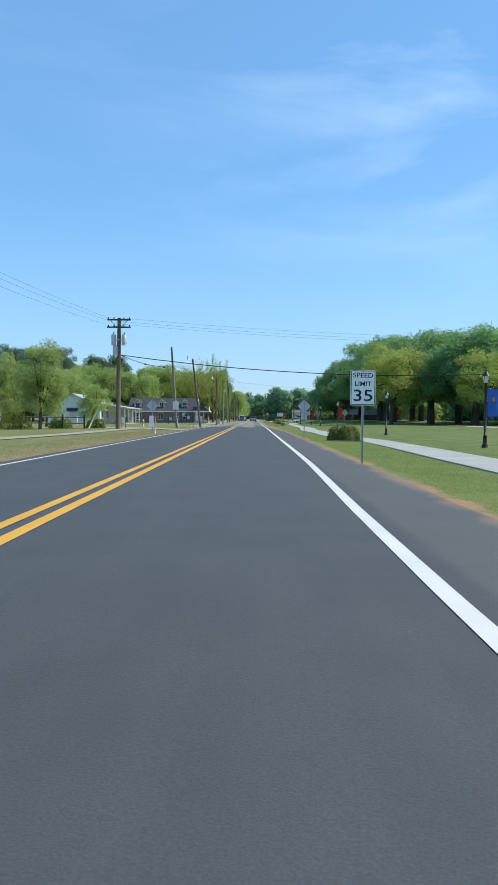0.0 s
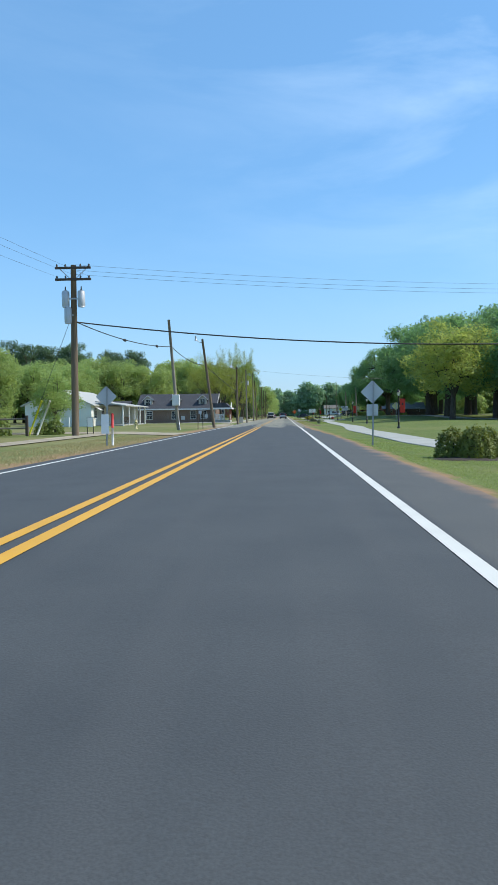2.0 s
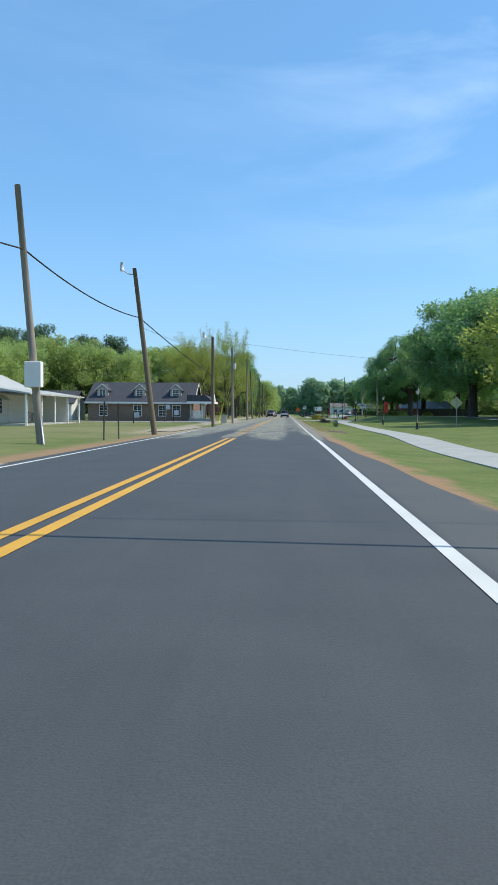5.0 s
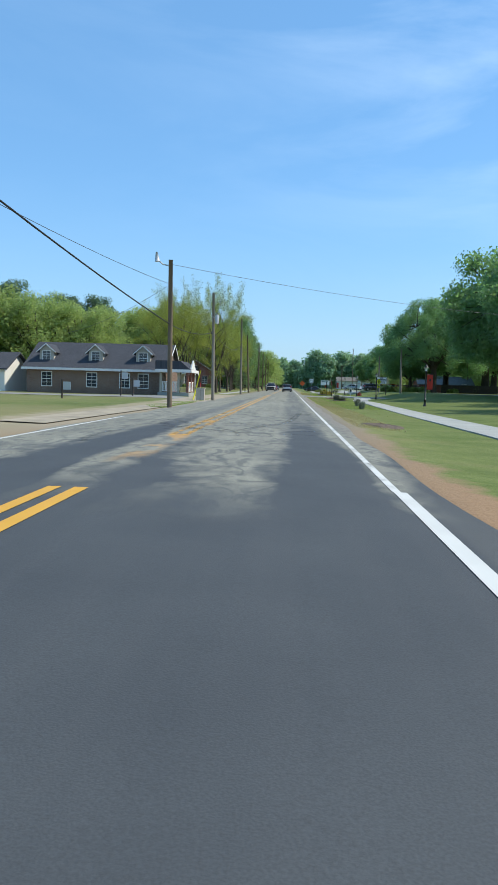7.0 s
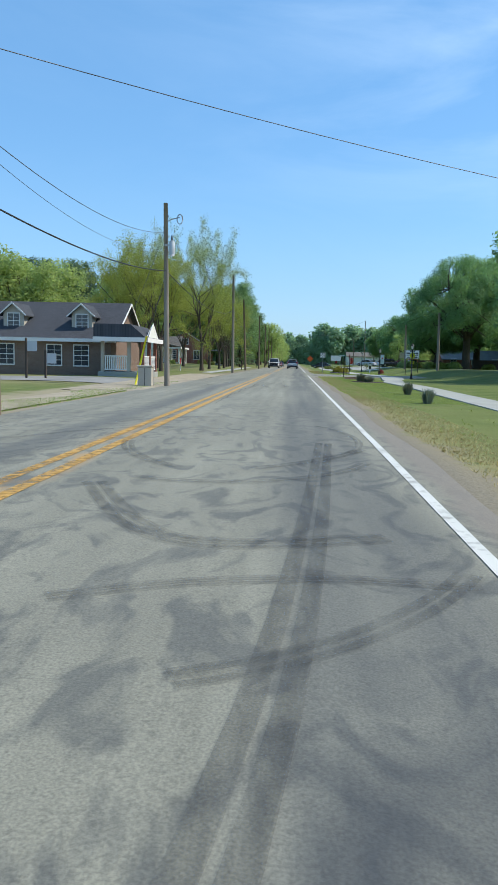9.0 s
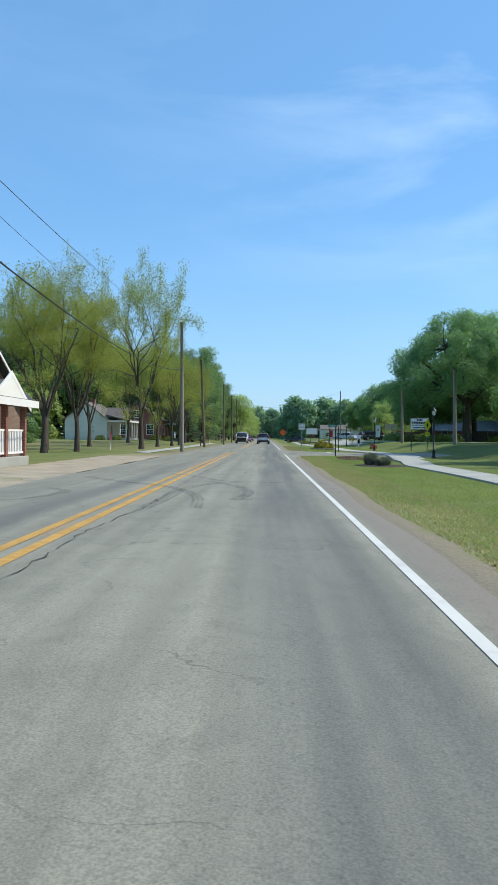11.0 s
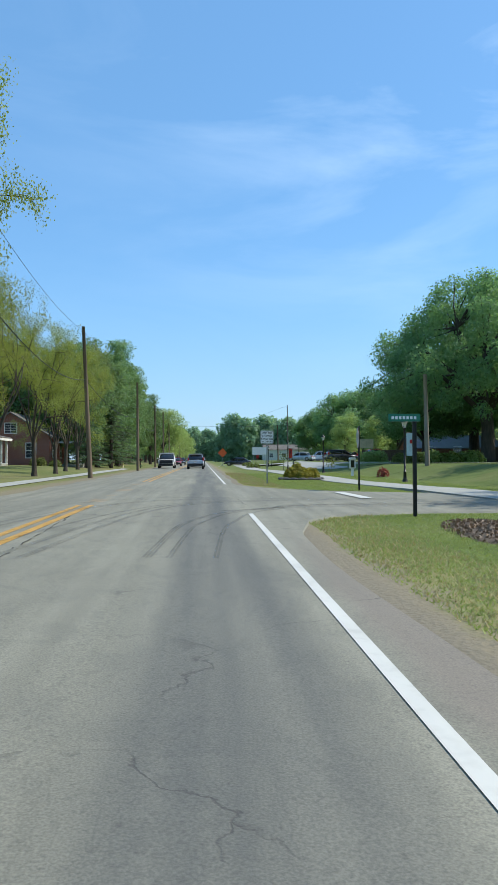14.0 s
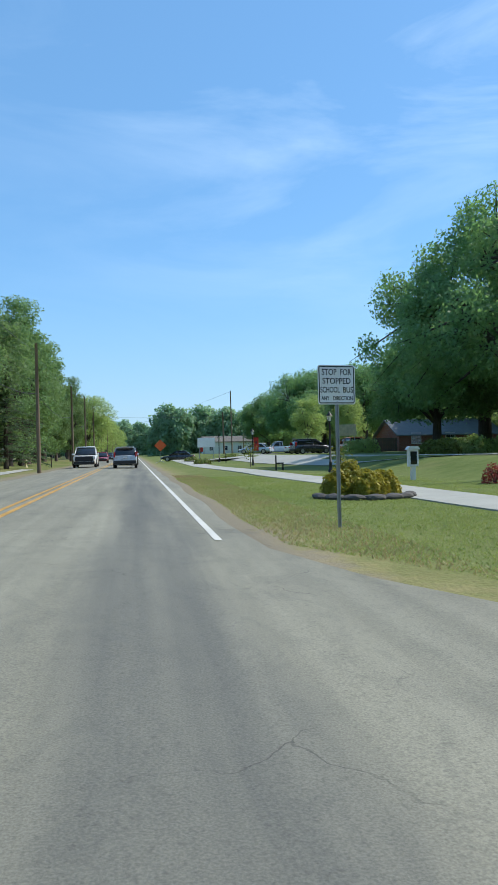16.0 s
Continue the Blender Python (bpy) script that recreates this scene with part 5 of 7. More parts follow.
info_post()


# ---- utility poles and cables ----
def utility_pole(base, top, label, r0=0.15, r1=0.10, material=None, arm=False, transformers=0, street_light=False, box_at=0.0, hook_light=False):
    x, y = base
    e = thing("utility_pole", label, "utility pole", "wooden utility poles", at=(x, y, gz(x, y)))
    t = Vector(top) - Vector((x, y, gz(x, y)))
    ax = lambda f: t * f
    part("pole", tubes([-t * 0.03, (0, 0, 0), ax(0.5), ax(1)], [r0, r0, (r0 + r1) / 2, r1], 10), material or POLE_WOOD, e)
    if arm:
        for dz in (0.15, 0.75):
            part("crossarm", boxes((t.x - 0.95, t.x + 0.95, t.y - 0.16, t.y - 0.06, t.z - dz - 0.06, t.z - dz + 0.06), bevel=0.01), DARK_WOOD, e)
            for dx in (-0.85, -0.4, 0.4, 0.85):
                part("insulator", tubes([(t.x + dx, t.y - 0.11, t.z - dz + 0.05), (t.x + dx, t.y - 0.11, t.z - dz + 0.13), (t.x + dx, t.y - 0.11, t.z - dz + 0.20)], [0.035, 0.06, 0.025], 8), STONE, e)
        for sx in (-1, 1):
            part("brace", tubes([(t.x + sx * 0.7, t.y - 0.11, t.z - 0.2), (t.x, t.y - 0.11, t.z - 0.85)], [0.02, 0.02], 5), STEEL, e)
    for k in range(transformers):
        a = (0.30 if transformers == 1 else -0.42, 0.42, -0.30)[k]
        hc = 0.55 if transformers == 1 else 0.78
        rt = 0.13 if transformers == 1 else 0.2
        zt = t.z - 2.2 - (0.85 if k == 2 else 0)
        c = part("transformer", tubes([(t.x + a, t.y - 0.1, zt), (t.x + a, t.y - 0.1, zt + 0.08), (t.x + a, t.y - 0.1, zt + hc), (t.x + a, t.y - 0.1, zt + hc + 0.08)], [rt * 0.85, rt, rt, rt * 0.65], 12), SIGN_BACK, e, "grey steel can")
        part("bushing", tubes([(t.x + a, t.y - 0.1, zt + hc + 0.07), (t.x + a, t.y - 0.1, zt + hc + 0.3)], [0.05, 0.025], 8), STONE, c)
        part("bracket", boxes((min(t.x, t.x + a), max(t.x, t.x + a), t.y - 0.13, t.y - 0.07, zt + 0.4, zt + 0.48)), STEEL, e)
    if street_light:
        part("lamp_arm", tubes([ax(0.96), ax(0.96) + Vector((-0.35, -0.1, 0.05)), ax(0.96) + Vector((-0.62, -0.15, 0.28))], [0.03, 0.03, 0.03], 6), STEEL, e)
        part("lamp_head", tubes([ax(0.96) + Vector((-0.62, -0.15, 0.18)), ax(0.96) + Vector((-0.64, -0.15, 0.35)), ax(0.96) + Vector((-0.66, -0.15, 0.62))], [0.12, 0.10, 0.05], 8), SIGN_BACK, e)
    if hook_light:
        part("lamp_arm", tubes([ax(0.9), ax(0.9) + Vector((0.25, -0.05, 0.12)), ax(0.9) + Vector((0.62, -0.1, 0.2))], [0.025, 0.022, 0.02], 6), STEEL, e)
        part("lamp_hoop", tubes([ax(0.9) + Vector((0.62 + 0.12 * math.cos(q), -0.1, 0.12 + 0.2 * math.sin(q))) for q in np.linspace(1.2, 7.2, 12)], [0.025] * 12, 6), STEEL, e)
    if box_at:
        part("meter_box", boxes((t.x * box_at / t.z - 0.28, t.x * box_at / t.z + 0.28, -0.42, -0.15, box_at, box_at + 0.85), bevel=0.02), WHITE_PAINT, e, "pale equipment box")
        part("conduit", tubes([(0.14, -0.13, 0), (0.14 + t.x * 0.4, -0.13, box_at)], [0.035, 0.035], 6), STEEL, e)
    return e


utility_pole((-8.85, 62.3), (-8.75, 62.2, 9.0), "tall dark wooden pole with transformers and crossarms", 0.2, 0.14, None, True, 3)
utility_pole((-5.96, 79.9), (-6.52, 79.4, 8.4), "leaning weathered wooden pole with a pale box", 0.14, 0.095, GREY_POLE, box_at=1.9)
utility_pole((-4.4, 92.3), (-5.4, 92.1, 8.25), "leaning wooden pole with a lamp arm near the road edge", 0.15, 0.10, None, street_light=True)
utility_pole((-3.48, 112.4), (-3.55, 112.4, 7.0), "upright wooden pole with an old street lamp", 0.13, 0.10, None, street_light=True)
utility_pole((-3.24, 130.0), (-3.34, 129.8, 7.7), "pale wooden pole with wires and a small can", 0.125, 0.09, GREY_POLE, transformers=1, hook_light=True)
utility_pole((-4.1, 173.0), (-4.2, 173.0, 9.8), "tall silvered wooden pole under the trees", 0.16, 0.11, GREY_POLE)
utility_pole((-4.31, 195.3), (-4.75, 195.3, 9.3), "wooden pole beside the row of trees", 0.15, 0.10)
utility_pole((-3.95, 223.8), (-4.0, 223.8, 8.9), "wooden pole with drooping service wires", 0.15, 0.10)
for y, h in ((256, 9.0), (278, 9.5), (300, 8.6), (330, 9), (365, 9), (405, 9), (450, 9)):
    utility_pole((-4.3, y), (-4.35, y, h), "distant wooden pole along the road", 0.14, 0.10)
for x, y, h, g in ((16.9, 195.2, 6.2, 1), (17.4, 175.8, 6.4, 1), (24.9, 336, 15.0, 0), (29, 345, 10.5, 0), (18.5, 300, 8, 0)):
    utility_pole((x, y), (x - 0.1, y, h + 0.2), "bare wooden pole standing beyond the lawn", 0.16, 0.11, GREY_POLE if g else None)


def cable(label, a, b, sag, r, material, group="overhead wires"):
    bm = bmesh.new()
    a, b = Vector(a), Vector(b)
    pts = [a.lerp(b, i / 24) - Vector((0, 0, sag * 4 * (i / 24) * (1 - i / 24))) for i in range(25)]
    tube(bm, pts, [r] * 25, 5)
    tagged(part("cable", bm, material), label, "cable", group)
    return pts


cable("thick black cable strung across the road", (-8.8, 62.2, 6.05), (30, 64, 5.45), 1.1, 0.035, CABLE)
for dz in (0.0, -0.28, -0.5):
    cable("thin grey power wire across the road", (-8.75, 62.1, 9.02 + dz), (34, 68, 8.45 + dz), 0.6, 0.006, WIRE)
for dx, dz in ((-0.85, 0), (0, 0.1), (0.85, 0)):
    cable("thin grey power wire along the road", (-8.75 + dx, 62.1, 8.4 + dz), (-14 + dx, 4, 8.8), 0.7, 0.006, WIRE)
trunk_line = [(-8.8, 62.2, 6.1), (-6.35, 79.5, 6.35), (-5.15, 92.15, 5.8), (-3.53, 112.4, 3.95), (-3.30, 129.9, 4.9), (-4.2, 173.0, 6.2), (-4.6, 195.3, 6.0), (-4.0, 223.8, 5.4), (-4.3, 256, 5.6), (-4.3, 278, 5.6), (-4.3, 300, 5.6)]
for k, (a, b) in enumerate(zip(trunk_line, trunk_line[1:])):
    cable("black telephone cable slung between wooden poles", a, b, 0.35 if k < 2 else 0.12 if k == 2 else 0.3 if k == 3 else 0.8, 0.028 if k < 3 else 0.02, CABLE)
    if k > 2:
        cable("thin wire slung between wooden poles", (a[0], a[1], a[2] + 0.9), (b[0], b[1], b[2] + 0.9), 0.6, 0.006, WIRE)
        cable("thin wire slung between wooden poles", (a[0] - 0.1, a[1], a[2] + (3.0 if k > 4 else 1.3 if k == 3 else 1.6)), (b[0] - 0.1, b[1], b[2] + (3.0 if k > 3 else 1.6)), 0.5, 0.010, WIRE)
cable("thin wire slung between wooden poles", (-5.25, 92.15, 5.4), (-3.54, 112.4, 5.85), 0.15, 0.010, WIRE)
cable("thin service wire to the houses", (-4.2, 173.0, 6.4), (-18.5, 213.6, 3.78), 0.9, 0.012, WIRE)
cable("thin service wire to the houses", (-3.54, 112.4, 5.85), (-12.2, 124.0, 4.2), 0.3, 0.010, WIRE)
cable("thin service wire to the houses", (-3.2, 129.8, 7.2), (-8.4, 143.0, 3.1), 0.6, 0.012, WIRE)
cable("thin power wire high across the road", (-3.55, 112.4, 6.8), (34.05, 133.0, 6.6), 0.9, 0.010, WIRE)
cable("distant wire across the road", (-4.35, 405, 8.9), (24.8, 336, 15.0), 0.8, 0.02, WIRE)
cable("distant wire across the road", (-20, 420, 14.5), (60, 425, 15.5), 1.5, 0.03, WIRE)
cable("steel guy wire anchoring the wooden pole", (-8.8, 62.2, 6.6), (-12.2, 64.5, 0.0), 0.0, 0.012, WIRE)
for dx in (0, 0.35):
    bm = tubes([(-12.2 + dx, 64.5 + dx, -0.05), (-11.15 + dx, 63.8 + dx, 1.95)], [0.05, 0.05], 8)
    tagged(part("guy_sleeve", bm, WHITE_PAINT if dx else SIGN_YELLOW), "white plastic sleeve on a guy wire" if dx else "yellow plastic sleeve on a guy wire", "guy wire sleeve")
for f in ((-7.75, 69.6, 5.84), (-6.85, 76.0, 6.06)):
    bm = tubes([(f[0], f[1] - 0.22, f[2] - 0.02), (f[0], f[1] - 0.15, f[2]), (f[0], f[1] + 0.15, f[2]), (f[0], f[1] + 0.22, f[2] - 0.02)], [0.03, 0.09, 0.09, 0.03], 8)
    tagged(part("splice_case", bm, CABLE), "black splice case hung on the cable", "splice case", "splice cases")


def pylon(x, y, h):
    e = thing("transmission_tower", "distant steel lattice transmission tower above the trees", "pylon", at=(x, y, 0))
    bm = bmesh.new()
    for sx in (-1, 1):
        for sy in (-1, 1):
            tube(bm, [(sx * 2.2, sy * 2.2, 0), (sx * 0.9, sy * 0.9, h * 0.8), (0, 0, h)], [0.16, 0.12, 0.08], 5)
    for k in range(8):
        z0, z1 = h * 0.1 * k, h * 0.1 * (k + 1)
        w0, w1 = 2.2 - 0.16 * k, 2.2 - 0.16 * (k + 1)
        for s in (-1, 1):
            tube(bm, [(-s * w0, -w0, z0), (s * w1, -w1, z1)], [0.07, 0.07], 4)
            tube(bm, [(-s * w0, w0, z0), (s * w1, w1, z1)], [0.07, 0.07], 4)
    part("lattice", bm, STEEL, e)
    for f in (0.78, 0.86, 0.94):
        part("arm", tubes([(-3.4, 0, h * f), (0, 0, h * f + 0.3), (3.4, 0, h * f)], [0.07, 0.14, 0.07], 5), STEEL, e)


pylon(40, 645, 28)


# ---- houses ----
def window(parent, x, y, z, w, h, facing='-y', shutters=False, panes=2):
    """A sash window set in a wall that faces -y or +x; x, y, z is the middle of its sill line."""
    turn = 0 if facing == '-y' else 90
    fr = put_part("window", boxes((-w / 2 - 0.07, w / 2 + 0.07, -0.05, 0.03, -0.08, 0), (-w / 2 - 0.06, -w / 2, -0.035, 0.03, 0, h), (w / 2, w / 2 + 0.06, -0.035, 0.03, 0, h), (-w / 2 - 0.06, w / 2 + 0.06, -0.035, 0.03, h, h + 0.07),
                                  (-w / 2, w / 2, -0.03, 0.02, h * 0.48, h * 0.52)), WHITE_PAINT, parent, (x, y, z), (0, 0, turn))
    for k in range(2):
        put_part("pane", boxes((-w / 2, w / 2, -0.012, -0.004, h * 0.52 * k + 0.002, h * (0.48 if k == 0 else 1.0) - 0.002)), WINDOW_GLASS, fr)
    if panes > 1:
        put_part("muntin", boxes((-0.012, 0.012, -0.022, -0.012, 0, h), (-w / 2, w / 2, -0.022, -0.012, h * 0.24, h * 0.26), (-w / 2, w / 2, -0.022, -0.012, h * 0.74, h * 0.76)), WHITE_PAINT, fr)
    return fr


def gable_roof(x0, x1, y0, y1, eave, ridge, axis='x', over=0.35, thick=0.14):
    """Two sloping slabs whose ridge runs along x or y."""
    def build(a0, a1, b0, b1):
        mid, half = (b0 + b1) / 2, (b1 - b0) / 2
        drop = (ridge - eave) / half * over
        o = [(b0 - over, eave - drop), (mid, ridge), (b1 + over, eave - drop), (b1 + over, eave - drop + thick), (mid, ridge + thick), (b0 - over, eave - drop + thick)]
        return prism(o, a0 - over, a1 + over)
    if axis == 'y':
        return build(y0, y1, x0, x1)
    bm = build(x0, x1, y0, y1)
    bmesh.ops.transform(bm, matrix=Matrix(((0, 1, 0, 0), (1, 0, 0, 0), (0, 0, 1, 0), (0, 0, 0, 1))), verts=bm.verts[:])
    bmesh.ops.reverse_faces(bm, faces=bm.faces[:])
    return bm


def gable_walls(x0, x1, y0, y1, base, eave, ridge, axis='x'):
    if axis == 'y':
        return prism([(x0, base), (x1, base), (x1, eave), ((x0 + x1) / 2, ridge), (x0, eave)], y0, y1)
    bm = prism([(y0, base), (y1, base), (y1, eave), ((y0 + y1) / 2, ridge), (y0, eave)], x0, x1)
    bmesh.ops.transform(bm, matrix=Matrix(((0, 1, 0, 0), (1, 0, 0, 0), (0, 0, 1, 0), (0, 0, 0, 1))), verts=bm.verts[:])
    bmesh.ops.reverse_faces(bm, faces=bm.faces[:])
    return bm


def lap_boards(e, x0, x1, y, z0, z1, facing, skip=0.0):
    """Overlapping siding boards on one wall, joined into one mesh."""
    bm = bmesh.new()
    z = z0
    while z < z1:
        if facing == '-y':
            box(bm, x0, x1, y - 0.022, y - 0.003, z, z + 0.15)
        else:
            box(bm, y + 0.003, y + 0.022, x0, x1, z, z + 0.15)
        z += 0.18
    ob = part("siding", bm, SIDING, e)
    ob["kind"] = "stuff"


def white_house():
    e = thing("house", "long low white house with a pale metal roof and a porch", "house")
    b = -0.15
    part("wall", gable_walls(-27.1, -19.5, 104.5, 119, b, 2.45, 4.15, 'y'), SIDING, e)
    part("roof", gable_roof(-27.1, -19.5, 104.5, 119, 2.45, 4.15, 'y', 0.4, 0.12), METAL_ROOF, e, "pale ribbed metal roof")
    lap_boards(e, -27.1, -19.5, 104.5, 0.1, 2.3, '-y')
    window(e, -23.2, 104.5, 0.9, 1.2, 1.1)
    awn = part("awning", prism([(-24.0, 2.15), (-22.4, 2.15), (-22.4, 2.22), (-24.0, 2.22)], 103.8, 104.49), plain("dark_green_awning", (0.03, 0.06, 0.06), 0.8), e, "dark window awning")
    part("awning_skirt", boxes((-24.0, -22.4, 103.78, 103.80, 1.75, 2.2)), plain("dark_green_awning_skirt", (0.03, 0.06, 0.06), 0.8), e)
    for y in (106.2, 109.5):
        window(e, -19.5, y, 0.9, 1.0, 1.2, '+x')
    door = part("door", boxes((-19.5, -19.44, 111.2, 112.2, 0.15, 2.2), bevel=0.01), WHITE_PAINT, e)
    part("knob", tubes([(-19.44, 112.05, 1.1), (-19.38, 112.05, 1.1)], [0.03, 0.03], 8), STEEL, door)
    part("wing_wall", boxes((-19.45, -17.2, 118.85, 119.0, 0.1, 2.5)), SIDING, e, "white wall closing the carport")
    for y in (106.2, 109.5):
        part("window_awning", prism([(-19.46, 2.2), (-18.75, 1.82), (-18.75, 1.86), (-19.46, 2.26)], y - 0.7, y + 0.7), WHITE_PAINT, e, "pale metal window awning")
    # porch and carport roof along the road side
    part("porch_roof", prism([(-19.6, 2.75), (-16.0, 2.25), (-16.0, 2.37), (-19.6, 2.9)], 106.5, 120.2), METAL_ROOF, e, "low sloping porch roof")
    part("porch_floor", boxes((-19.5, -16.4, 106.5, 119, b - 0.1, 0.12), bevel=0.02), CONCRETE, e)
    for y in (106.8, 110.0, 113.2, 116.5, 119.8):
        part("porch_column", boxes((-16.5, -16.35, y - 0.07, y + 0.07, -0.1, 2.27), bevel=0.008), WHITE_PAINT, e)
    rail = part("railing", boxes((-16.46, -16.40, 106.9, 110.4, 0.95, 1.02), (-16.46, -16.40, 106.9, 110.4, 0.3, 0.35)), DARK_WOOD, e)
    for k in range(14):
        part("baluster", boxes((-16.445, -16.415, 107.1 + 0.25 * k, 107.14 + 0.25 * k, 0.35, 0.95)), DARK_WOOD, rail)


def brick_house():
    e = thing("house", "brown brick cottage with a dark roof and three dormers", "house")
    x0, x1, y0, y1, b, eave, ridge = -22.3, -9.35, 143.8, 152.2, -0.2, 2.35, 4.75
    part("wall", gable_walls(x0, x1, y0, y1, b, eave, ridge - 0.1, 'x'), BROWN_BRICK, e)
    part("roof", gable_roof(x0, x1, y0, y1, eave, ridge, 'x', 0.35, 0.12), DARK_SHINGLE, e, "slate grey shingle roof")
    part("fascia", boxes((x0 - 0.4, x1 + 0.4, y0 - 0.42, y0 - 0.36, eave - 0.28, eave - 0.06)), WHITE_PAINT, e)
    part("soffit", boxes((x0 - 0.35, x1 + 0.35, y0 - 0.36, y0, eave - 0.26, eave - 0.22)), WHITE_PAINT, e)
    swap = Matrix(((0, 1, 0, 0), (1, 0, 0, 0), (0, 0, 1, 0), (0, 0, 0, 1)))
    trim = prism([(y0 - 0.3, eave - 0.2), ((y0 + y1) / 2, ridge - 0.02), (y1 + 0.3, eave - 0.2), (y1 + 0.3, eave - 0.03), ((y0 + y1) / 2, ridge + 0.1), (y0 - 0.3, eave - 0.03)], x1 + 0.36, x1 + 0.40)
    bmesh.ops.transform(trim, matrix=swap, verts=trim.verts[:])
    bmesh.ops.recalc_face_normals(trim, faces=trim.faces[:])
    part("gable_trim", trim, WHITE_PAINT, e)
    for x in (-20.38, -16.1, -13.0, -11.25):
        window(e, x, y0, 0.6, 0.9, 1.25)
    for x in (-20.74, -16.02, -11.49):
        d = part("dormer", gable_walls(x - 0.68, x + 0.68, 144.8, 147.8, 2.7, 3.9, 4.5, 'y'), TAN_SIDING, e, "pale sided dormer")
        part("dormer_roof", gable_roof(x - 0.68, x + 0.68, 144.8, 148.0, 3.9, 4.5, 'y', 0.25, 0.08), DARK_SHINGLE, d)
        part("dormer_trim", prism([(x - 0.93, 3.66), (x, 4.46), (x + 0.93, 3.66), (x + 0.93, 3.76), (x, 4.58), (x - 0.93, 3.76)], 144.51, 144.545), WHITE_PAINT, d)
        window(d, x, 144.8, 2.92, 0.74, 0.92)
    part("porch_floor", boxes((-9.35, -6.55, 140.8, 145.0, b, 0.3), bevel=0.02), CONCRETE, e)
    part("porch_roof", prism([(-9.5, 2.15), (-6.35, 2.15), (-6.35, 2.3), (-7.3, 3.1), (-9.5, 3.1)], 140.4, 145.3), DARK_SHINGLE, e)
    part("porch_fascia", boxes((-9.5, -6.3, 140.32, 140.39, 2.08, 2.34), (-6.34, -6.27, 140.4, 145.3, 2.08, 2.34)), WHITE_PAINT, e)
    for x, y in ((-9.1, 141.0), (-7.5, 141.0), (-6.7, 141.0), (-6.7, 142.9), (-6.7, 144.8)):
        part("porch_column", boxes((x - 0.1, x + 0.1, y - 0.1, y + 0.1, 0.28, 2.12), bevel=0.01), TAN_SIDING if x < -7 else RED_BRICK, e)
    rail = part("railing", boxes((-9.0, -7.6, 140.96, 141.04, 1.2, 1.27), (-9.0, -7.6, 140.96, 141.04, 0.4, 0.47), (-6.74, -6.66, 141.1, 144.7, 1.2, 1.27), (-6.74, -6.66, 141.1, 144.7, 0.4, 0.47)), WHITE_PAINT, e)
    for k in range(11):
        part("baluster", boxes((-8.97 + 0.13 * k, -8.90 + 0.13 * k, 140.97, 141.03, 0.47, 1.2)), WHITE_PAINT, rail)
    for k in range(22):
        part("baluster", boxes((-6.73, -6.67, 141.15 + 0.16 * k, 141.23 + 0.16 * k, 0.47, 1.2)), WHITE_PAINT, rail)
    g = part("porch_gable", prism([(-1.55, 2.34), (1.55, 2.34), (0, 3.2)], -0.05, 0.05), SIDING, e, "white outlined gable")
    g.matrix_basis = pose(-6.5, 142.9, 0, 0, 0, 90)
    part("gable_board", prism([(-1.75, 2.3), (0, 3.3), (1.75, 2.3), (1.45, 2.3), (0, 3.12), (-1.45, 2.3)], -0.06, -0.052), WHITE_PAINT, g)


def white_cottage():
    e = thing("house", "small white cottage with a grey roof and columned porch", "house")
    b = 0.25
    part("wall", gable_walls(-24.5, -18.9, 213, 222, b, 3.3, 5.5, 'y'), SIDING, e)
    part("roof", gable_roof(-24.5, -18.9, 213, 222, 3.3, 5.5, 'y', 0.3, 0.1), BROWN_SHINGLE, e)
    lap_boards(e, -24.5, -18.9, 213, 0.5, 3.2, '-y')
    window(e, -21.0, 213, 1.2, 0.9, 1.3)
    window(e, -18.9, 216, 1.2, 0.9, 1.3, '+x')
    part("porch_floor", boxes((-18.9, -16.3, 213.4, 221.5, b - 0.1, 0.75), bevel=0.02), CONCRETE, e)
    part("porch_roof", prism([(-19.1, 3.7), (-16.0, 3.05), (-16.0, 3.2), (-19.1, 3.9)], 213.1, 221.8), BROWN_SHINGLE, e)
    part("porch_fascia", boxes((-16.02, -15.96, 213.1, 221.8, 2.88, 3.1), (-18.9, -16.0, 213.04, 213.09, 2.88, 3.1)), WHITE_PAINT, e)
    for y in (213.7, 215.6, 217.5, 219.4, 221.2):
        part("porch_column", boxes((-16.5, -16.3, y - 0.1, y + 0.1, 0.7, 2.95), bevel=0.01), WHITE_PAINT, e)
    c = part("chimney", boxes((-22.2, -21.5, 217, 217.7, 4.2, 6.1), bevel=0.02), RED_BRICK, e)
    part("gable_roof_front", gable_roof(-19.6, -16.6, 216, 219, 3.5, 4.9, 'x', 0.2, 0.08), BROWN_SHINGLE, e)


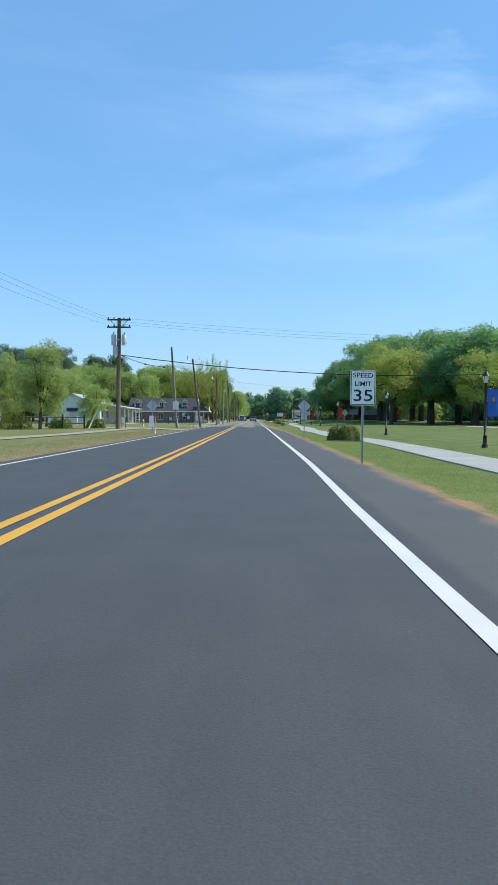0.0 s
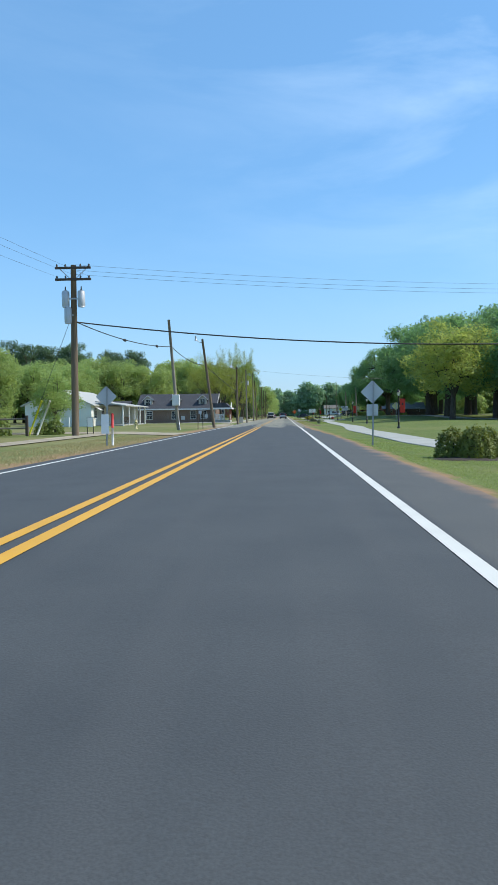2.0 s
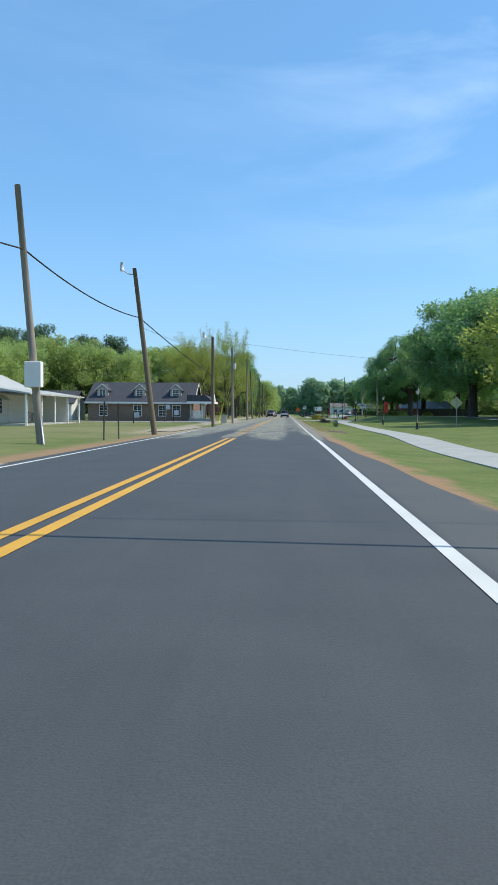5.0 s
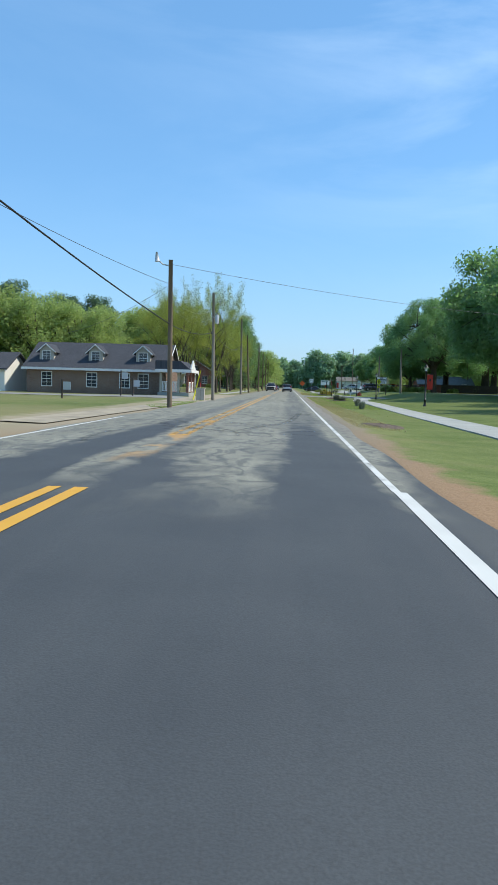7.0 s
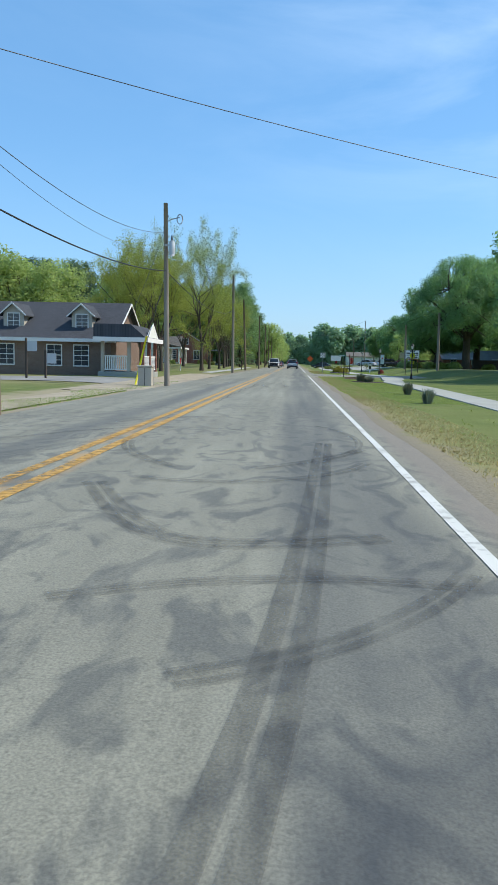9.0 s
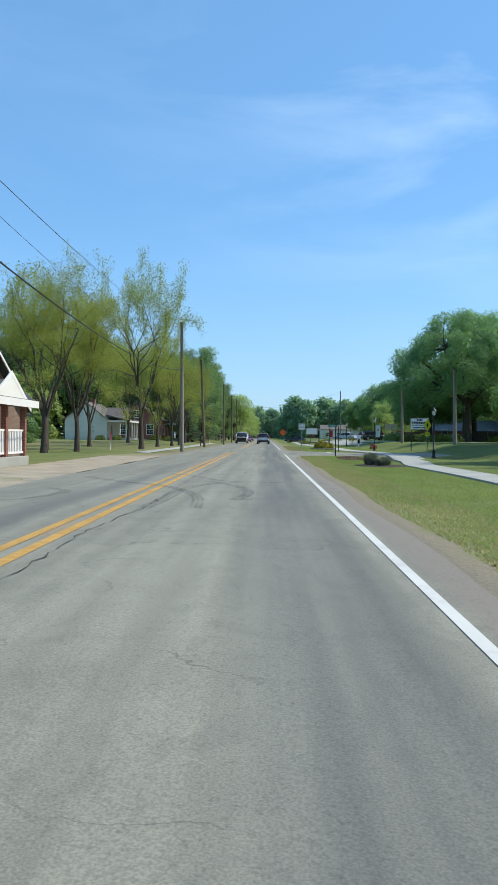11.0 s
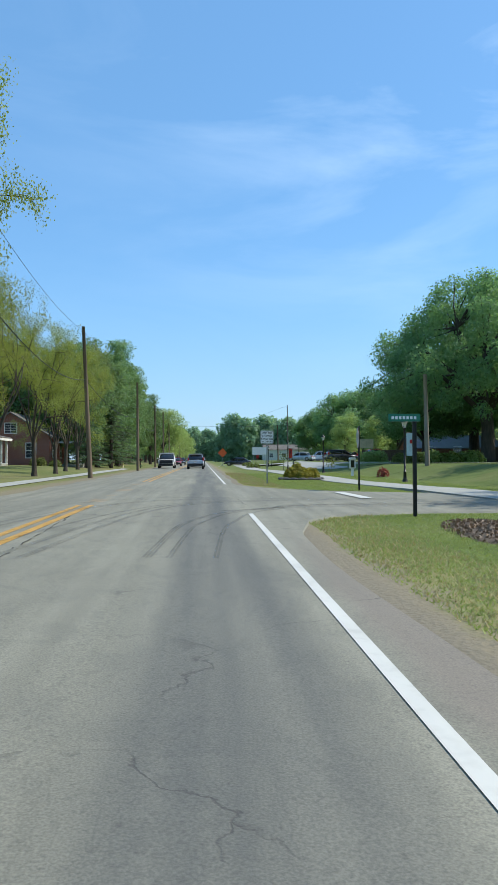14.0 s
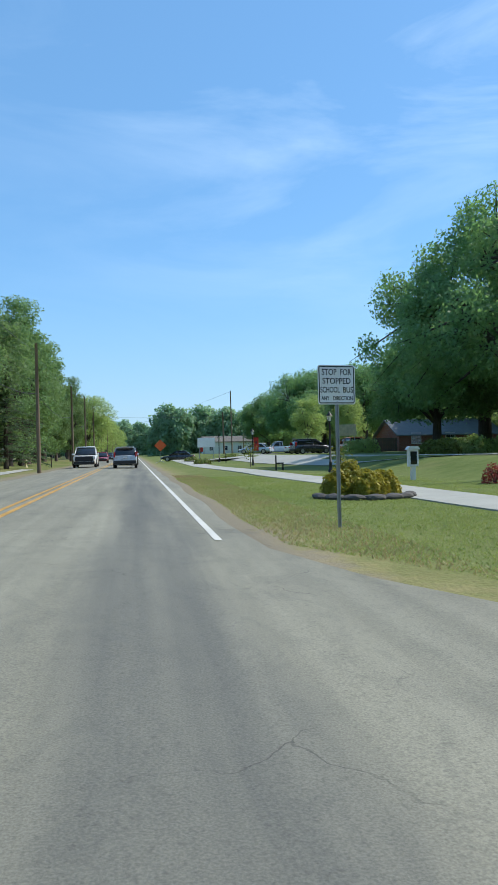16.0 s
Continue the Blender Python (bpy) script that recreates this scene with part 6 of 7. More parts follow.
def red_house():
    e = thing("house", "red brick house with a grey roof and white windows", "house")
    part("wall", gable_walls(-21.5, -13.5, 227, 236, 0.2, 3.6, 6.0, 'y'), RED_BRICK, e)
    part("roof", gable_roof(-21.5, -13.5, 227, 236, 3.6, 6.0, 'y', 0.35, 0.12), BROWN_SHINGLE, e)
    for x in (-19.6, -15.4):
        window(e, x, 227, 1.3, 1.0, 1.5)
    window(e, -17.5, 227, 3.9, 1.2, 1.0)
    for y in (229, 233):
        window(e, -13.5, y, 1.3, 1.0, 1.5, '+x')
    part("porch_roof", boxes((-13.5, -10.5, 230, 236, 2.9, 3.05), bevel=0.02), WHITE_PAINT, e)
    part("porch_floor", boxes((-13.5, -10.6, 230.2, 235.8, 0.1, 0.5), bevel=0.02), CONCRETE, e)
    for y in (230.3, 233, 235.7):
        part("porch_column", boxes((-10.9, -10.7, y - 0.1, y + 0.1, 0.45, 2.92), bevel=0.01), WHITE_PAINT, e)


def shed_house(x, y, w, d, eave, ridge, label, wall, roof, axis='x'):
    e = thing("house", label, "house")
    b = gz(x, y) - 0.2
    part("wall", gable_walls(x, x + w, y, y + d, b, eave, ridge, axis), wall, e)
    part("roof", gable_roof(x, x + w, y, y + d, eave, ridge, axis, 0.4, 0.12), roof, e)
    n = max(2, int(w / 4))
    for k in range(n):
        window(e, x + w * (k + 0.5) / n, y, b + 1.1, 1.1, 1.2)
    return e


white_house()
brick_house()
white_cottage()
red_house()
shed_house(33.8, 254, 13, 8, 2.65, 4.5, "low grey-roofed brick house half hidden by the oak", RED_BRICK, plain("grey_shingle", (0.15, 0.165, 0.175), 0.9, 0, 0.2, 1.2, 18, 0.3))
shed_house(-30.5, 143.5, 6.2, 6, 2.15, 3.6, "small white garage with a dark roof beside the cottage", SIDING, DARK_SHINGLE)
shed_house(-28.5, 66, 7, 5, 2.3, 3.3, "small pale outbuilding behind the shrubs", SIDING, METAL_ROOF)
shed_house(-22.5, 168, 6, 6, 2.7, 4.3, "grey cottage half hidden behind the trees", TAN_SIDING, BROWN_SHINGLE, 'y')
shed_house(22, 372, 16, 9, 4, 5.5, "distant pale building under the trees", SIDING, BROWN_SHINGLE)


# ---- fences, boxes and yard things ----
def rail_fence():
    e = thing("fence", "low weathered rail fence with dark posts in the yard", "fence", at=(0, 0, 0))
    for k in range(9):
        x, y = -27 + 1.9 * k, 66 - 0.35 * k
        part("post", boxes((x - 0.07, x + 0.07, y - 0.07, y + 0.07, -0.3, 1.15), bevel=0.01), DARK_WOOD, e)
        if k < 8:
            for z in (0.45, 0.95):
                part("rail", tubes([(x, y, z), (x + 1.9, y - 0.35, z)], [0.055, 0.055], 6), FENCE_WOOD, e)


def mailbox(x, y, label):
    e = thing("mailbox", label, "mailbox", at=(x, y, gz(x, y)))
    part("post", boxes((-0.05, 0.05, -0.05, 0.05, -0.3, 1.0), bevel=0.008), DARK_WOOD, e)
    bx = part("box", prism([(-0.12, 1.0), (0.12, 1.0), (0.12, 1.14), (0.085, 1.22), (0, 1.25), (-0.085, 1.22), (-0.12, 1.14)], -0.28, 0.28), BLACK_IRON, e)
    part("flag", boxes((0.125, 0.14, -0.1, 0.08, 1.1, 1.16)), SIGN_RED, bx, "red flag")
    part("door", prism([(-0.115, 1.005), (0.115, 1.005), (0.115, 1.14), (0.08, 1.21), (0, 1.24), (-0.08, 1.21), (-0.115, 1.14)], -0.295, -0.283), BLACK_IRON, bx)


def hydrant(x, y):
    e = thing("fire_hydrant", "yellow fire hydrant standing in the grass verge", "hydrant", at=(x, y, gz(x, y)))
    part("barrel", tubes([(0, 0, -0.1), (0, 0, 0.08), (0, 0, 0.1), (0, 0, 0.55), (0, 0, 0.6)], [0.16, 0.16, 0.11, 0.11, 0.15], 12), SIGN_AMBER, e)
    part("bonnet", tubes([(0, 0, 0.6), (0, 0, 0.68), (0, 0, 0.78), (0, 0, 0.84)], [0.14, 0.13, 0.06, 0.04], 12), SIGN_AMBER, e)
    for a in ((0.2, 0), (-0.2, 0), (0, -0.22)):
        part("nozzle", tubes([(0, 0, 0.45), (a[0], a[1], 0.45)], [0.06, 0.06], 8), SIGN_AMBER, e)


def plank_fence(x0, x1, y):
    e = thing("fence", "brown board fence running behind the hedge", "fence", at=(0, 0, 0))
    n = int((x1 - x0) / 0.3)
    me = mesh_of("board", boxes((-0.14, 0.14, -0.02, 0.02, -0.2, 1.6), bevel=0.006), DARK_WOOD)
    for k in range(n):
        x = x0 + 0.3 * k
        ob = part("board", me, None, e)
        ob.matrix_basis = pose(x, y, gz(x, y), 0, 0, 0)
    for z in (0.4, 1.3):
        part("rail", boxes((x0, x1, y + 0.021, y + 0.07, gz(x0, y) + z, gz(x0, y) + z + 0.08)), DARK_WOOD, e)


def notice_board(x, y):
    e = thing("notice_board", "small white notice board on two dark legs in the grass", "sign", at=(x, y, gz(x, y)))
    b = part("board", boxes((-0.17, 0.17, -0.015, 0.015, 0.42, 0.98), bevel=0.006), SIGN_WHITE, e)
    part("frame", boxes((-0.19, -0.17, -0.02, 0.02, 0.40, 1.0), (0.17, 0.19, -0.02, 0.02, 0.40, 1.0), (-0.17, 0.17, -0.02, 0.02, 0.98, 1.0)), BLACK_IRON, b, "dark frame")
    for dx in (-0.18, 0.18):
        put_part("leg", boxes((-0.018, 0.018, -0.018, 0.018, -0.2, 0.41)), BLACK_IRON, e, (dx, 0, 0))


def park_bench(x, y, turn):
    e = thing("bench", "small black metal bench beside the sidewalk", "bench", at=(x, y, gz(x, y)), turn=turn)
    for k in range(4):
        part("slat", boxes((-0.75, 0.75, -0.22 + 0.12 * k, -0.13 + 0.12 * k, 0.42, 0.45), bevel=0.006), BLACK_IRON, e)
    for k in range(3):
        part("back_slat", boxes((-0.75, 0.75, 0.24, 0.27, 0.52 + 0.12 * k, 0.60 + 0.12 * k), bevel=0.006), BLACK_IRON, e)
    for dx in (-0.62, 0.62):
        part("leg", boxes((dx - 0.03, dx + 0.03, -0.2, -0.15, -0.05, 0.42), (dx - 0.03, dx + 0.03, 0.2, 0.25, -0.05, 0.88), (dx - 0.03, dx + 0.03, -0.2, 0.25, 0.38, 0.42), bevel=0.006), BLACK_IRON, e)


def stake(x, y, h, lean, label, material):
    e = thing("stake", label, "stake", "wooden stakes in the grass", at=(x, y, gz(x, y)))
    part("shaft", tubes([(0, 0, -0.15), (lean, 0, h)], [0.035, 0.03], 6), material, e)


notice_board(-9.15, 66.3)
park_bench(10.9, 213.5, 80)
stake(-5.0, 84.5, 1.55, 0.02, "thin weathered wooden stake near the leaning pole", DARK_WOOD)
stake(-4.75, 86.0, 1.5, -0.03, "thin weathered wooden stake near the leaning pole", DARK_WOOD)
rail_fence()
mailbox(-5.3, 201.5, "black mailbox on a wooden post by the road")
mailbox(-5.6, 246, "black mailbox on a wooden post far along the verge")
hydrant(-7.6, 243)
hydrant(-10.3, 84.7)
plank_fence(26.0, 33.5, 253.5)
plank_fence(33.5, 45, 226)
for x, y in ((-22.5, 97.0), (-21.2, 98.5), (-20.4, 99.0)):
    bm = boxes((-0.06, 0.06, -0.06, 0.06, -0.2, 1.1), bevel=0.008)
    ob = tagged(part("yard_post", bm, WHITE_PAINT), "short pale post in the gravel yard", "post", "pale yard posts")
    ob.matrix_basis = pose(x, y, gz(x, y))
for x, y, h in ((-10.9, 133.5, 2.0), (-10.0, 133.7, 1.4), (-11.9, 122, 1.2)):
    e = thing("realty_post", "thin dark post with a small hanging board", "sign post", "thin posts by the drive", at=(x, y, gz(x, y)))
    part("post", boxes((-0.045, 0.045, -0.045, 0.045, -0.2, h), bevel=0.006), DARK_WOOD, e)
    part("board", boxes((0.06, 0.55, -0.012, 0.012, h - 0.65, h - 0.15), bevel=0.004), SIGN_BACK, e)


def utility_cabinet(x, y):
    e = thing("utility_cabinet", "pale grey utility cabinet beside the wooden pole", "cabinet", at=(x, y, gz(x, y)))
    b = part("body", boxes((-0.3, 0.3, -0.25, 0.25, -0.05, 0.85), bevel=0.03), TAN_SIDING, e)
    part("lid", boxes((-0.33, 0.33, -0.28, 0.28, 0.85, 0.92), bevel=0.02), TAN_SIDING, e)
    part("door_seam", boxes((-0.01, 0.01, -0.256, -0.251, 0.05, 0.8)), BLACK_TRIM, b)


utility_cabinet(-4.1, 129.6)
bm = tubes([(-4.75, 130.4, -0.1), (-4.2, 130.2, 2.1)], [0.045, 0.045], 8)
tagged(part("guy_sleeve", bm, SIGN_YELLOW), "yellow plastic sleeve on a guy wire", "guy wire sleeve")
cable("steel guy wire anchoring the wooden pole", (-4.75, 130.4, -0.05), (-3.2, 129.9, 5.2), 0.0, 0.010, WIRE)


# ---- trees, shrubs and grass ----
OAK_LABEL = "broad dark green oak with spreading limbs on the lawn"
# the great oak beyond the junction and its neighbours
for v, x, y, h, w, a in ((1, 43, 229, 19.0, 1.2, 130), (2, 27.5, 229, 9.5, 1.1, 40), (2, 37, 239, 15, 1.2, 250), (1, 52.5, 257, 19, 1.1, 10)):
    plant_tree("oak", v, x, y, h, w, a, OAK_LABEL, "oaks beyond the junction")
plant_tree("great", 0, 30.0, 217.5, 17.2, 0.92, 60, "huge broad oak with low spreading limbs on the bank")
# the row of oaks along the frontage drive
for v, x, y, h, w, a in ((1, 34, 133, 15.5, 1.15, 100), (1, 38, 120, 15, 1.15, 40), (2, 41, 140, 17, 1.1, 200), (0, 31, 152, 16.5, 1.05, 310), (2, 31.0, 168, 18.5, 1.0, 80), (1, 38, 166, 18, 1.0, 10),
                         (0, 48, 126, 16, 1.15, 150), (1, 54, 146, 17, 1.1, 75), (2, 36, 187, 16.5, 1.1, 190), (0, 46, 192, 18, 1.05, 260), (2, 58, 108, 14, 1.2, 30), (1, 64, 160, 19, 1.1, 320), (0, 68, 120, 15, 1.2, 200)):
    plant_tree("oak", v, x, y, h, w, a, "tall dark green oak beside the frontage drive", "oaks along the drive")
for v, x, y, h, a in ((0, 24.6, 121, 12.4, 15), (1, 36.5, 110, 11.0, 140), (1, 43, 96, 9.5, 40)):
    plant_tree("pale", v, x, y, h, 1.3, a, "yellow-green tree in front of darker oaks", "light trees on the lawn")
for v, x, y, h, a in ((2, 31, 290, 13, 15), (3, 36, 296, 14, 140), (0, 41, 288, 14, 60), (1, 29, 312, 11, 200), (2, 48, 300, 14, 290), (1, 27, 272, 8, 30), (3, 30, 262, 7, 70)):
    plant_tree("oak" if h > 10 else "wood", v % 3, x, y, h, 1.0, a, "rounded green tree beyond the parked cars", "trees by the parking")

# yard trees with fresh leaves along the road by the houses
for v, x, y, h, w, a in ((0, -11.5, 162.6, 12.6, 1.05, 10), (1, -10.2, 165.5, 11.5, 1.0, 100), (0, -7.7, 175.6, 15.2, 0.8, 200), (1, -14.0, 171, 13.0, 1.05, 300), (0, -8.6, 190, 12.0, 0.9, 45),
                         (2, -8.0, 196.5, 11.2, 0.9, 140), (1, -8.0, 203, 10.0, 0.9, 240), (0, -8.6, 210, 10.2, 0.95, 330), (2, -14.5, 186, 12, 0.95, 80), (1, -13.5, 200, 11.5, 1.0, 10), (2, -9, 218, 10.2, 0.95, 190)):
    plant_tree("spring", (v + int(y)) % 4, x, y, h, w * 0.82, a, "tall slender yard tree with sparse new leaves", "yard trees along the road")
plant_tree("wood", 1, -14.2, 59, 6.6, 1.0, 70, "small bright green yard tree near the road")
plant_tree("wood", 2, -19, 63, 6.0, 1.1, 20, "small bright green yard tree by the fence")
plant_tree("wood", 0, -17.5, 72, 5.6, 1.1, 20, "low dark green tree by the fence")
plant_tree("wood", 2, -12.8, 71, 4.0, 1.1, 120, "low bushy tree beside the pole")
plant_tree("wood", 3, -24, 75, 5.5, 1.1, 220, "low dark green tree by the outbuilding")

# belt of young woods behind the houses
rng = np.random.default_rng(11)
spots = []
for k in range(36):
    spots.append((-13 - 48 * (k / 35) + rng.uniform(-1.5, 1.5) - (0 if k > 8 else 9), 174 + rng.uniform(-5, 9) + (0 if k > 8 else 66)))
for k in range(24):
    spots.append((-32 - 50 * (k / 23) + rng.uniform(-2, 2), 152 + rng.uniform(-10, 10) - 1.0 * k))
for k, (x, y) in enumerate(spots):
    h = 12.3 * rng.uniform(0.85, 1.1) * (1.3 if y > 220 else 1.0 if y > 160 else 0.8)
    plant_tree("wood", k % 4, x, y, h, rng.uniform(1.05, 1.3), rng.uniform(0, 360), "light green young tree in the belt of woods", "belt of woods")
for k in range(28):
    x, y = -44 - 100 * (k / 27) + rng.uniform(-3, 3), 252 + rng.uniform(-14, 14)
    plant_tree("pine", k % 3, x, y, rng.uniform(20, 24.5), 1.0, rng.uniform(0, 360), "dark tree rising behind the young woods", "dark woods behind")
# tall trees along the road further on
for k in range(26):
    x, y = -10.0 - 4.2 * (k % 3) + rng.uniform(-0.8, 0.8), 230 + 2.5 * k + rng.uniform(-1, 1)
    plant_tree("stand", k % 3, x, y, rng.uniform(13.0, 16.0) + (1.5 if y > 252 else 0), rng.uniform(0.95, 1.2), rng.uniform(0, 360), "tall dark green tree in the roadside stand", "roadside stand")
for v, x, y, h, w in ((0, -8.2, 236, 8.6, 1.25), (1, -9.6, 227.5, 7.2, 1.2), (1, -8.8, 248, 10.0, 1.1)):
    plant_tree("conifer", v, x, y, h, w, 40 * v, "young conifer with drooping layered boughs by the road", "young conifers")
for k in range(34):
    x, y = -8.0 - 5 * (k % 3) + rng.uniform(-1.5, 1.5), 298 + 8 * k + rng.uniform(-3, 3)
    plant_tree("wood" if k % 2 else "stand", k % 3, x, y, rng.uniform(12, 15), rng.uniform(1.1, 1.4), rng.uniform(0, 360), "green roadside tree in the far row", "far roadside trees")


def far_woods(label, x0, x1, y, h, n, seed, material):
    """Distant woods as one mass of rounded crowns with an uneven top."""
    r = np.random.default_rng(seed)
    pts, sz, ways = [], [], []
    w = abs(x1 - x0) / n
    for k in range(n * 2):
        cx, cy, hh = x0 + (x1 - x0) * (k * 0.5 + r.uniform(-0.4, 0.4)) / n, y + r.uniform(-9, 9), h * r.uniform(0.68, 1.06)
        c = (cx, cy, hh * 0.52)
        puffs = puffs_of(r, 26, c, (w * 0.85, w * 0.85, hh * 0.42), (hh * 0.10, hh * 0.17), -0.95, 0.05)
        low = np.stack([r.uniform(cx - w * 0.7, cx + w * 0.7, 9), r.uniform(cy - 3, cy + 3, 9), r.uniform(0, hh * 0.22, 9), r.uniform(hh * 0.09, hh * 0.16, 9)], 1)
        puffs = np.concatenate([puffs, low])
        p, s, q = puff_leaves(r, puffs, c, 0.42, (h * 0.035, h * 0.07))
        pts.append(p), sz.append(s), ways.append(q)
    ob = new("far_woods", quads("far_woods", np.concatenate(pts), np.concatenate(sz), r, material, 0.8, np.concatenate(ways)))
    tagged(ob, label, "woods", kind="stuff")


far_woods("distant woods closing the view, haze mixed into their leaf colour", 13, 130, 470, 21, 22, 1, HAZED_LEAF)
far_woods("light green woods behind the houses", -120, -30, 236, 13, 24, 9, WOOD_LEAF)
far_woods("leafy undergrowth behind the yards", -34, -23, 196, 4.5, 7, 10, STAND_LEAF)
far_woods("distant green woods behind the parking", 40, 150, 360, 15, 22, 2, WOOD_LEAF)
far_woods("distant woods beyond the road's end, haze mixed into their leaf colour", -60, 30, 680, 25, 14, 3, HAZED_LEAF)
far_woods("distant woods behind the lawn, haze mixed into their leaf colour", 62, 200, 210, 19, 26, 4, HAZED_LEAF)
far_woods("distant dark woods behind the fields", -260, -70, 290, 18, 30, 5, PINE_LEAF)
far_woods("woods behind the road", -200, 200, -260, 16, 30, 6, WOOD_LEAF)

# shrubs in their beds
bed("mulch_bed", "dark mulch under the clipped hedge by the sidewalk", 7.3, 44.5, 1.2, 1.4, 0.05, MULCH, 3)
shrub("hedge_bush", "clipped green and gold bushes on dark mulch", 7.3, 44.5, [(-0.45, 0.3, 0.5, 0.85), (0.05, -0.25, 0.52, 0.9), (0.5, 0.25, 0.5, 0.85), (0.2, 0.6, 0.45, 0.8)], (0.05, 0.11), SHRUB_LEAF, 2600, 2)
bed("mulch_bed", "dark mulch and edging under the golden bush", 8.0, 189.6, 1.25, 1.3, 0.06, MULCH, 5)
shrub("golden_bush", "rounded golden cypress bushes in a mulch bed", 8.0, 189.8, [(-0.5, 0.1, 0.42, 0.68), (-0.15, 0.35, 0.5, 0.92), (0.3, -0.1, 0.45, 0.66), (0.72, 0.15, 0.42, 0.62), (0.1, -0.3, 0.4, 0.6)], (0.05, 0.12), GOLD_LEAF, 3000, 4)
for k in range(7):
    a = 3.4 + k * 0.42
    x, y = 8.0 + 1.15 * math.cos(a), 189.6 + 1.2 * math.sin(a)
    bm = bmesh.new()
    bmesh.ops.create_icosphere(bm, subdivisions=2, radius=0.16)
    for v in bm.verts:
        v.co = Vector((v.co.x * 1.7, v.co.y, v.co.z * 0.55)) * (1 + 0.2 * noise.noise(v.co * 9 + Vector((k, 0, 0))))
    ob = tagged(part("edging_stone", bm, STONE), "flat grey stone edging the mulch bed", "stone", "edging stones")
    ob.matrix_basis = pose(x, y, gz(x, y) + 0.06, 0, 0, math.degrees(a) + 90)
bed("mulch_bed", "dark mulch around the ornamental grass", 7.6, 151.8, 1.5, 1.6, 0.05, MULCH, 7)


def grass_clump(x, y, r, h, count, label, material, seed):
    rng2 = np.random.default_rng(seed)
    co, faces = [], []
    for k in range(count):
        a, d = rng2.uniform(0, 6.28), rng2.uniform(0, 1) ** 0.7
        bx, by = math.cos(a) * d * r * 0.45, math.sin(a) * d * r * 0.45
        lean = rng2.uniform(0.2, 1.0) * r
        hh = h * rng2.uniform(0.55, 1.05)
        tx, ty = bx + math.cos(a) * lean * d, by + math.sin(a) * lean * d
        w = 0.014
        px, py = -math.sin(a) * w, math.cos(a) * w
        n = len(co)
        co += [(bx - px, by - py, -0.02), (bx + px, by + py, -0.02), ((bx + tx) / 2 + px, (by + ty) / 2 + py, hh * 0.65), ((bx + tx) / 2 - px, (by + ty) / 2 - py, hh * 0.65), (tx, ty, hh)]
        faces += [(n, n + 1, n + 2, n + 3), (n + 3, n + 2, n + 4)]
    me = bpy.data.meshes.new("blades")
    me.from_pydata(co, [], faces)
    me.materials.append(material)
    e = thing("ornamental_grass", label, "ornamental grass", "ornamental grasses", at=(x, y, gz(x, y)))
    part("blades", me, None, e)


grass_clump(7.2, 151.9, 0.40, 0.64, 900, "tall grey-green ornamental grass in mulch", BLUE_GRASS, 1)
grass_clump(7.75, 151.6, 0.50, 0.46, 1000, "low spreading grey-green ornamental grass in mulch", BLUE_GRASS, 2)
grass_clump(7.4, 131, 0.3, 0.6, 250, "small dark tuft of ornamental grass by the sidewalk", BLUE_GRASS, 3)
grass_clump(7.0, 124, 0.3, 0.55, 250, "small dark tuft of ornamental grass by the sidewalk", BLUE_GRASS, 4)
bed("leaf_pile", "heap of dry brown leaves on the grass", 7.5, 161.8, 0.9, 1.9, 0.10, DRY_LEAVES, 9, "leaf pile")
r = np.random.default_rng(77)
pa, pr = r.uniform(0, 6.28, 1500), np.sqrt(r.uniform(0, 1, 1500))
litter = np.stack([7.5 + 0.9 * pr * np.cos(pa), 161.8 + 1.9 * pr * np.sin(pa), np.zeros(1500)], 1)
litter[:, 2] = [gz(a, b) + 0.10 * (1 - q * q) + 0.03 for (a, b, _), q in zip(litter, pr)]
tagged(new("dry_leaves", quads("dry_leaves", litter, r.uniform(0.04, 0.09, 1500), r, BROWN_LEAF)), "loose curled brown leaves lying on the heap", "leaves", kind="stuff")
bed("leaf_pile", "patch of dry brown leaves in the verge", 5.6, 102.5, 0.8, 1.4, 0.07, DRY_LEAVES, 12, "leaf pile")
shrub("red_shrub", "small shrub with red new leaves beside the sidewalk", 13.6, 193.5, [(0, 0, 0.4, 0.62)], (0.06, 0.13), RED_LEAF, 500, 6)
for x, y, s, seed in ((21.0, 214, 1.0, 1), (23.3, 215, 1.15, 2), (25.6, 215.5, 1.0, 3), (27.6, 216, 1.1, 4), (34, 218.5, 0.9, 5), (23.5, 237, 1.4, 6)):
    shrub("hedge_bush", "loose green hedge in front of the low house", x, y, [(-s * 0.6, 0, s * 0.8, s * 0.9), (s * 0.6, 0.2, s * 0.85, s * 1.0), (0, -0.3, s * 0.8, s)], (0.12, 0.28), SHRUB_LEAF if seed % 2 else WOOD_LEAF, 700, seed + 20, group="hedge bushes")
for x, y, s, seed in ((-20, 61, 1.0, 1), (-16.5, 60, 1.2, 2), (-26, 62, 1.2, 3), (-14.0, 64, 0.9, 4), (-11.5, 66, 0.8, 5), (-17.2, 211.5, 0.6, 6), (-19.5, 211.8, 0.6, 7), (-14, 224, 0.8, 8), (-12.5, 225, 0.6, 9)):
    shrub("yard_bush", "rounded yard bush beside the fence and house", x, y, [(-s * 0.4, 0, s * 0.7, s), (s * 0.4, 0.1, s * 0.7, s * 1.1)], (0.09, 0.2), GOLD_LEAF if seed in (1, 2) else SHRUB_LEAF, 700, seed + 40, group="yard bushes")
